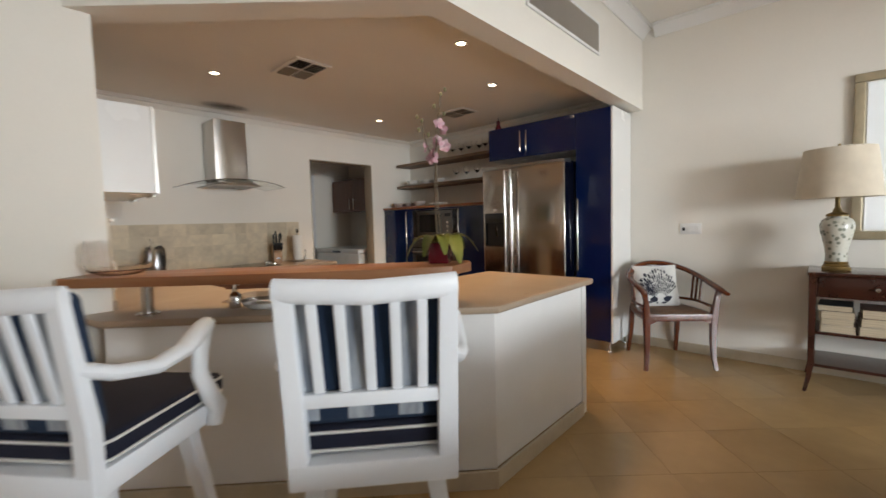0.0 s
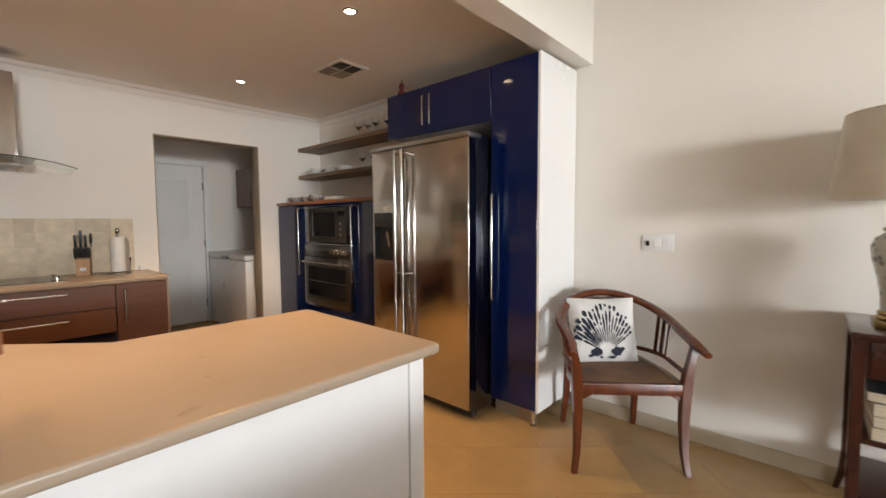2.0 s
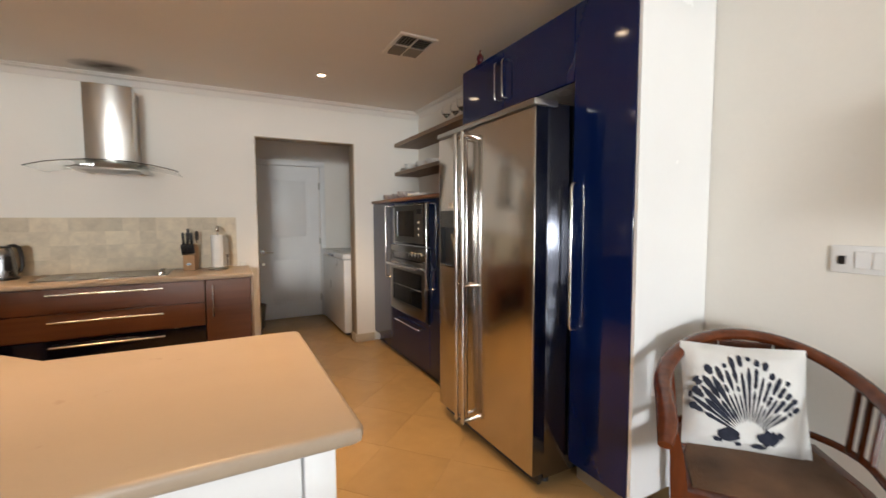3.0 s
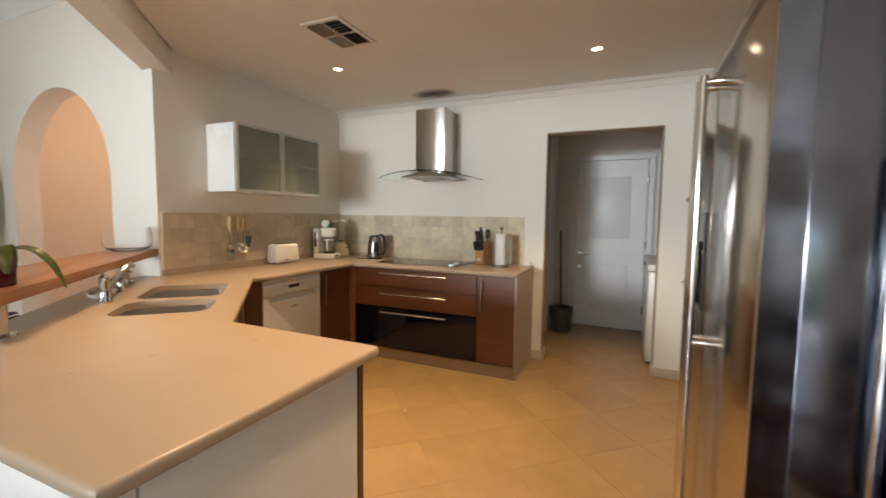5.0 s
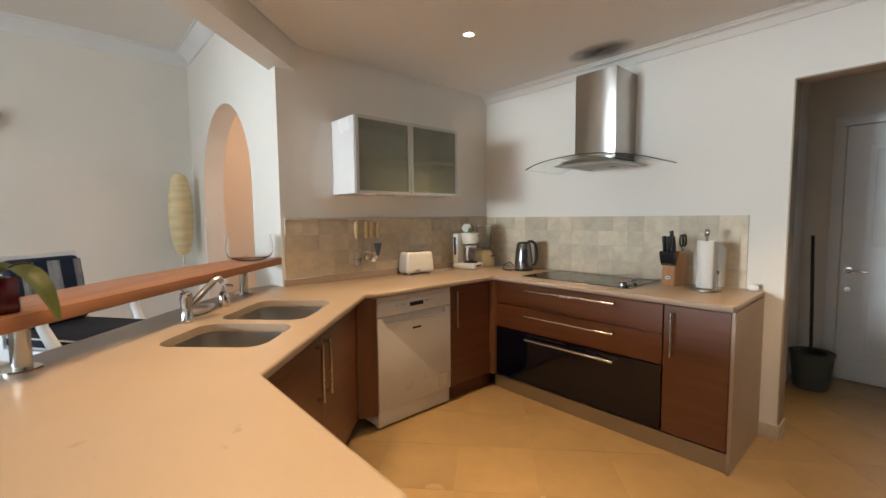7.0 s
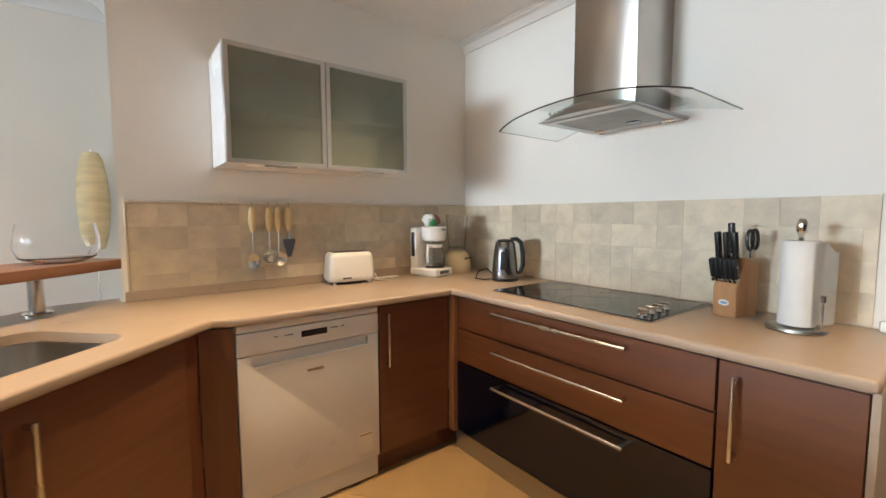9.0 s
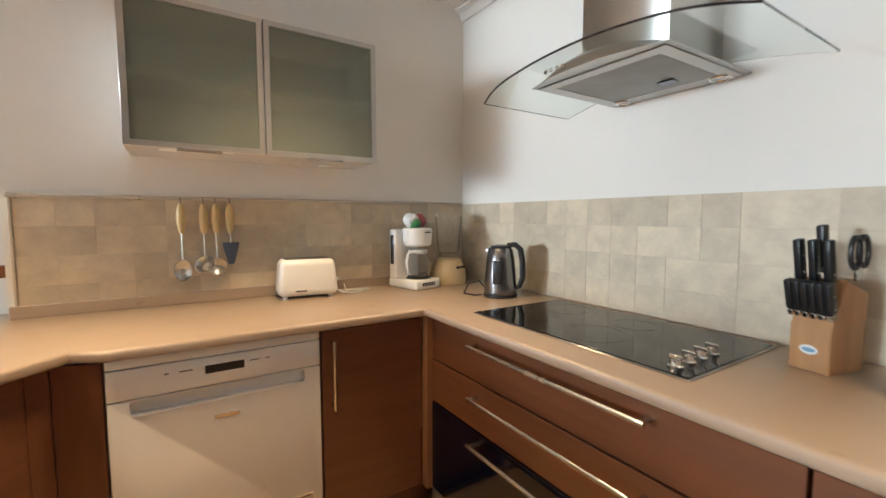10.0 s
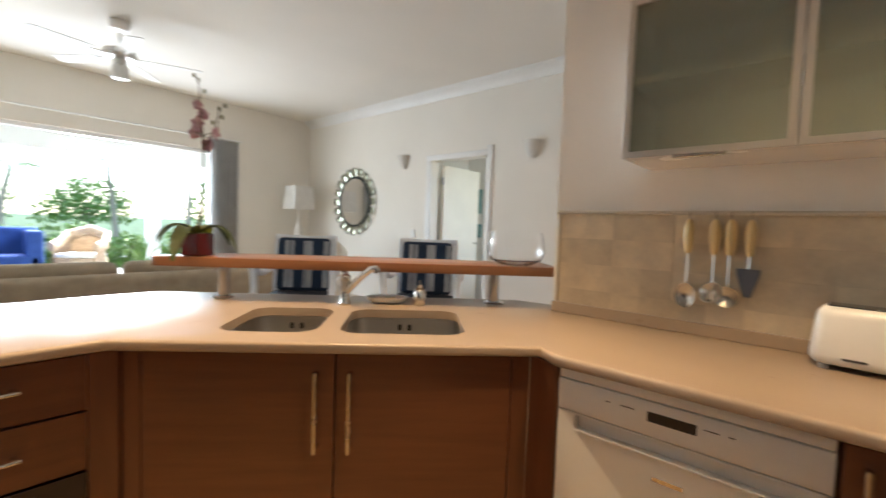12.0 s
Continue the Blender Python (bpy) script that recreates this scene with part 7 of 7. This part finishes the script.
def palm(x, y, h, seed, rf):
    rng = random.Random(seed)
    t = thing("palm_tree", "garden palm with a slim trunk and arching fronds", "palm", x, y, -0.16, 0, "garden palms")
    top = Vector((rng.uniform(-0.4, 0.4), rng.uniform(-0.2, 0.2), h))
    part("trunk", tube(bezier((0, 0, 0), (0.1, 0, h * 0.5), top, 10), [0.14 - 0.006 * k for k in range(11)], 10), TRUNK, t)
    for k in range(11):
        a = 2 * math.pi * k / 11 + rng.uniform(-0.2, 0.2)
        ln = rf * rng.uniform(0.8, 1.15)
        c, s = math.cos(a), math.sin(a)
        P = bezier(top, top + Vector((c * ln * 0.5, s * ln * 0.5, ln * rng.uniform(0.35, 0.6))), top + Vector((c * ln, s * ln, -ln * rng.uniform(0.1, 0.5))), 14)
        bm = tube(P, 0.012, 5)
        for i in range(2, 14):
            d = (P[i + 1] - P[i - 1]).normalized() if i < 14 else (P[i] - P[i - 1]).normalized()
            sd = d.cross(Vector((0, 0, 1))).normalized()
            L = ln * 0.28 * math.sin(math.pi * (i - 0.5) / 14)
            for q in (-1, 1):
                e = P[i] + sd * q * L + d * L * 0.5 - Vector((0, 0, L * 0.45))
                vs = [bm.verts.new(z) for z in (P[i], P[i].lerp(e, 0.5) + d * 0.03, e, P[i].lerp(e, 0.5) - d * 0.03)]
                bm.faces.new(vs)
        part("frond", bm, PFOL, t)


palm(0.9, -22.5, 2.9, 1, 1.9)
palm(-2.9, -25, 3.6, 2, 2.1)
palm(3.4, -24, 3.3, 3, 2.0)
palm(-6.5, -27, 4.2, 4, 2.3)
pp = thing("potted_plant", "spiky potted plant standing on the terrace", "plant", -0.40, -10.2, -0.01)
part("pot", lathe([(0, 0), (0.13, 0), (0.17, 0.25), (0.18, 0.28), (0.15, 0.28), (0.14, 0.22), (0, 0.22)], 26), APPL, pp)
for k in range(12):
    a = 2 * math.pi * k / 12
    part("leaf", leaf(((0, 0, 0.22), (0.15 * math.cos(a), 0.15 * math.sin(a), 0.62), (0.42 * math.cos(a), 0.42 * math.sin(a), 0.45 + 0.25 * (k % 3))), 0.022, PFOL), PFOL, pp)

for k, (x, y, h, w) in enumerate(((-11.0, -33, 4.6, 2.8), (-3.5, -36, 3.8, 2.6), (2.5, -35, 4.8, 2.9), (8.5, -33, 4.2, 2.7), (-17, -38, 5.0, 3.2))):
    t = thing("garden_tree", "broad leafy garden tree behind the palms", "tree", x, y, -0.16, 0, "garden trees")
    part("trunk", tube([(0, 0, 0), (0.1, 0, h * 0.3), (0.0, 0.1, h * 0.55)], [0.22, 0.17, 0.1], 8), TRUNK, t)
    for q in (-1, 1):
        part("limb", tube([(0.05, 0.02, h * 0.3), (q * w * 0.3, 0.2 * q, h * 0.5), (q * w * 0.55, 0.1, h * 0.62)], [0.11, 0.07, 0.03], 6), TRUNK, t)
    part("crown", turned(leaf_cloud(1500, w, w * 0.8, h * 0.72, 0.34, 40 + k), Matrix.Translation((0, 0, h * 0.24))), FOL, t)

# ---- tiles ----
rt = random.Random(21)
TM = {}


def tile_mesh(key, sx, sz, th, mat, b):
    if key not in TM:
        bm = bx(-sx / 2, sx / 2, -sz / 2, sz / 2, 0, th, 0)
        es = [e for e in bm.edges if all(v.co.z > th * 0.5 for v in e.verts)]
        if b:
            bmesh.ops.bevel(bm, geom=es, offset=b, segments=1, affect='EDGES')
        TM[key] = finish("tile", bm, mat, 0)
    return TM[key]


TH = (1.302 - TOP - 0.003) / 4   # four courses from worktop to rail


def lay(parent, length, to_room):
    for row in range(4):
        x = 0.0
        while x < length - 0.01:
            w = 0.225 if rt.random() < 0.42 else 0.1125
            if row % 2 and x == 0.0:
                w = 0.1125
            if x + w > length:
                w = length - x
            key = ("t", round(w, 3))
            o = new("tile", tile_mesh(key, w - 0.0008, TH - 0.0008, 0.0018, TILE, 0.0004))
            o.parent = parent
            o.matrix_world = to_room @ Matrix.Translation((x + w / 2, TOP + 0.003 + TH * (row + 0.5), 0.0))
            x += w


lay(backs, 2.062, Matrix.Translation((0.012, -0.006, 0)) @ pose(0, 0, 0, 90))
lay(backs, 1.92, Matrix.Translation((0.006, -1.936, 0)) @ Matrix(((0, 0, 1, 0), (1, 0, 0, 0), (0, 1, 0, 0), (0, 0, 0, 1))))

floor_ob = bpy.data.objects["floor"]
FS = 0.405
fm = tile_mesh("f", FS - 0.0016, FS - 0.0016, 0.0085, FLOOR, 0.0)
near = 0
rest = bmesh.new()
me_v, me_f = [], []
for i in range(-24, 25):
    for j in range(-24, 25):
        c = pose(0, 0, 0, 0, 0, 42) @ Vector((i * FS + 0.05, j * FS + 0.1, 0))
        x, y = c.x, c.y
        if not (XM - 0.02 < x < X1 + 0.02 and YW - 0.1 < y < 1.45) or (y > 0.1 and x < 1.9):
            continue
        kitchen = (x > 0.2 and y > -5.6) and not (x < 0.3 and y > -1.7) and not (y > 0.25 and x < 2.0)
        if kitchen and near < 300:
            o = new("tile", fm)
            o.parent = floor_ob
            o.location, o.rotation_euler = (x, y, -0.0085), (0, 0, radians(42))
            near += 1
        else:
            k = len(me_v)
            h = (FS - 0.003) / 2
            for a, b2 in ((-h, -h), (h, -h), (h, h), (-h, h)):
                p = pose(x, y, 0, 0, 0, 42) @ Vector((a, b2, 0))
                me_v.append(p)
            me_f.append((k, k + 1, k + 2, k + 3))
me = bpy.data.meshes.new("far_tiles")
me.from_pydata([tuple(v) for v in me_v] + [(v.x, v.y, -0.0085) for v in me_v], [], me_f + [(a + len(me_v) * 0, b2, b2 + len(me_v), a + len(me_v)) for f in me_f for a, b2 in zip(f, f[1:] + f[:1])])
me.materials.append(FLOOR)
ft = new("far_tiles", me)
ft.parent = floor_ob
tagged(ft, kind="stuff")
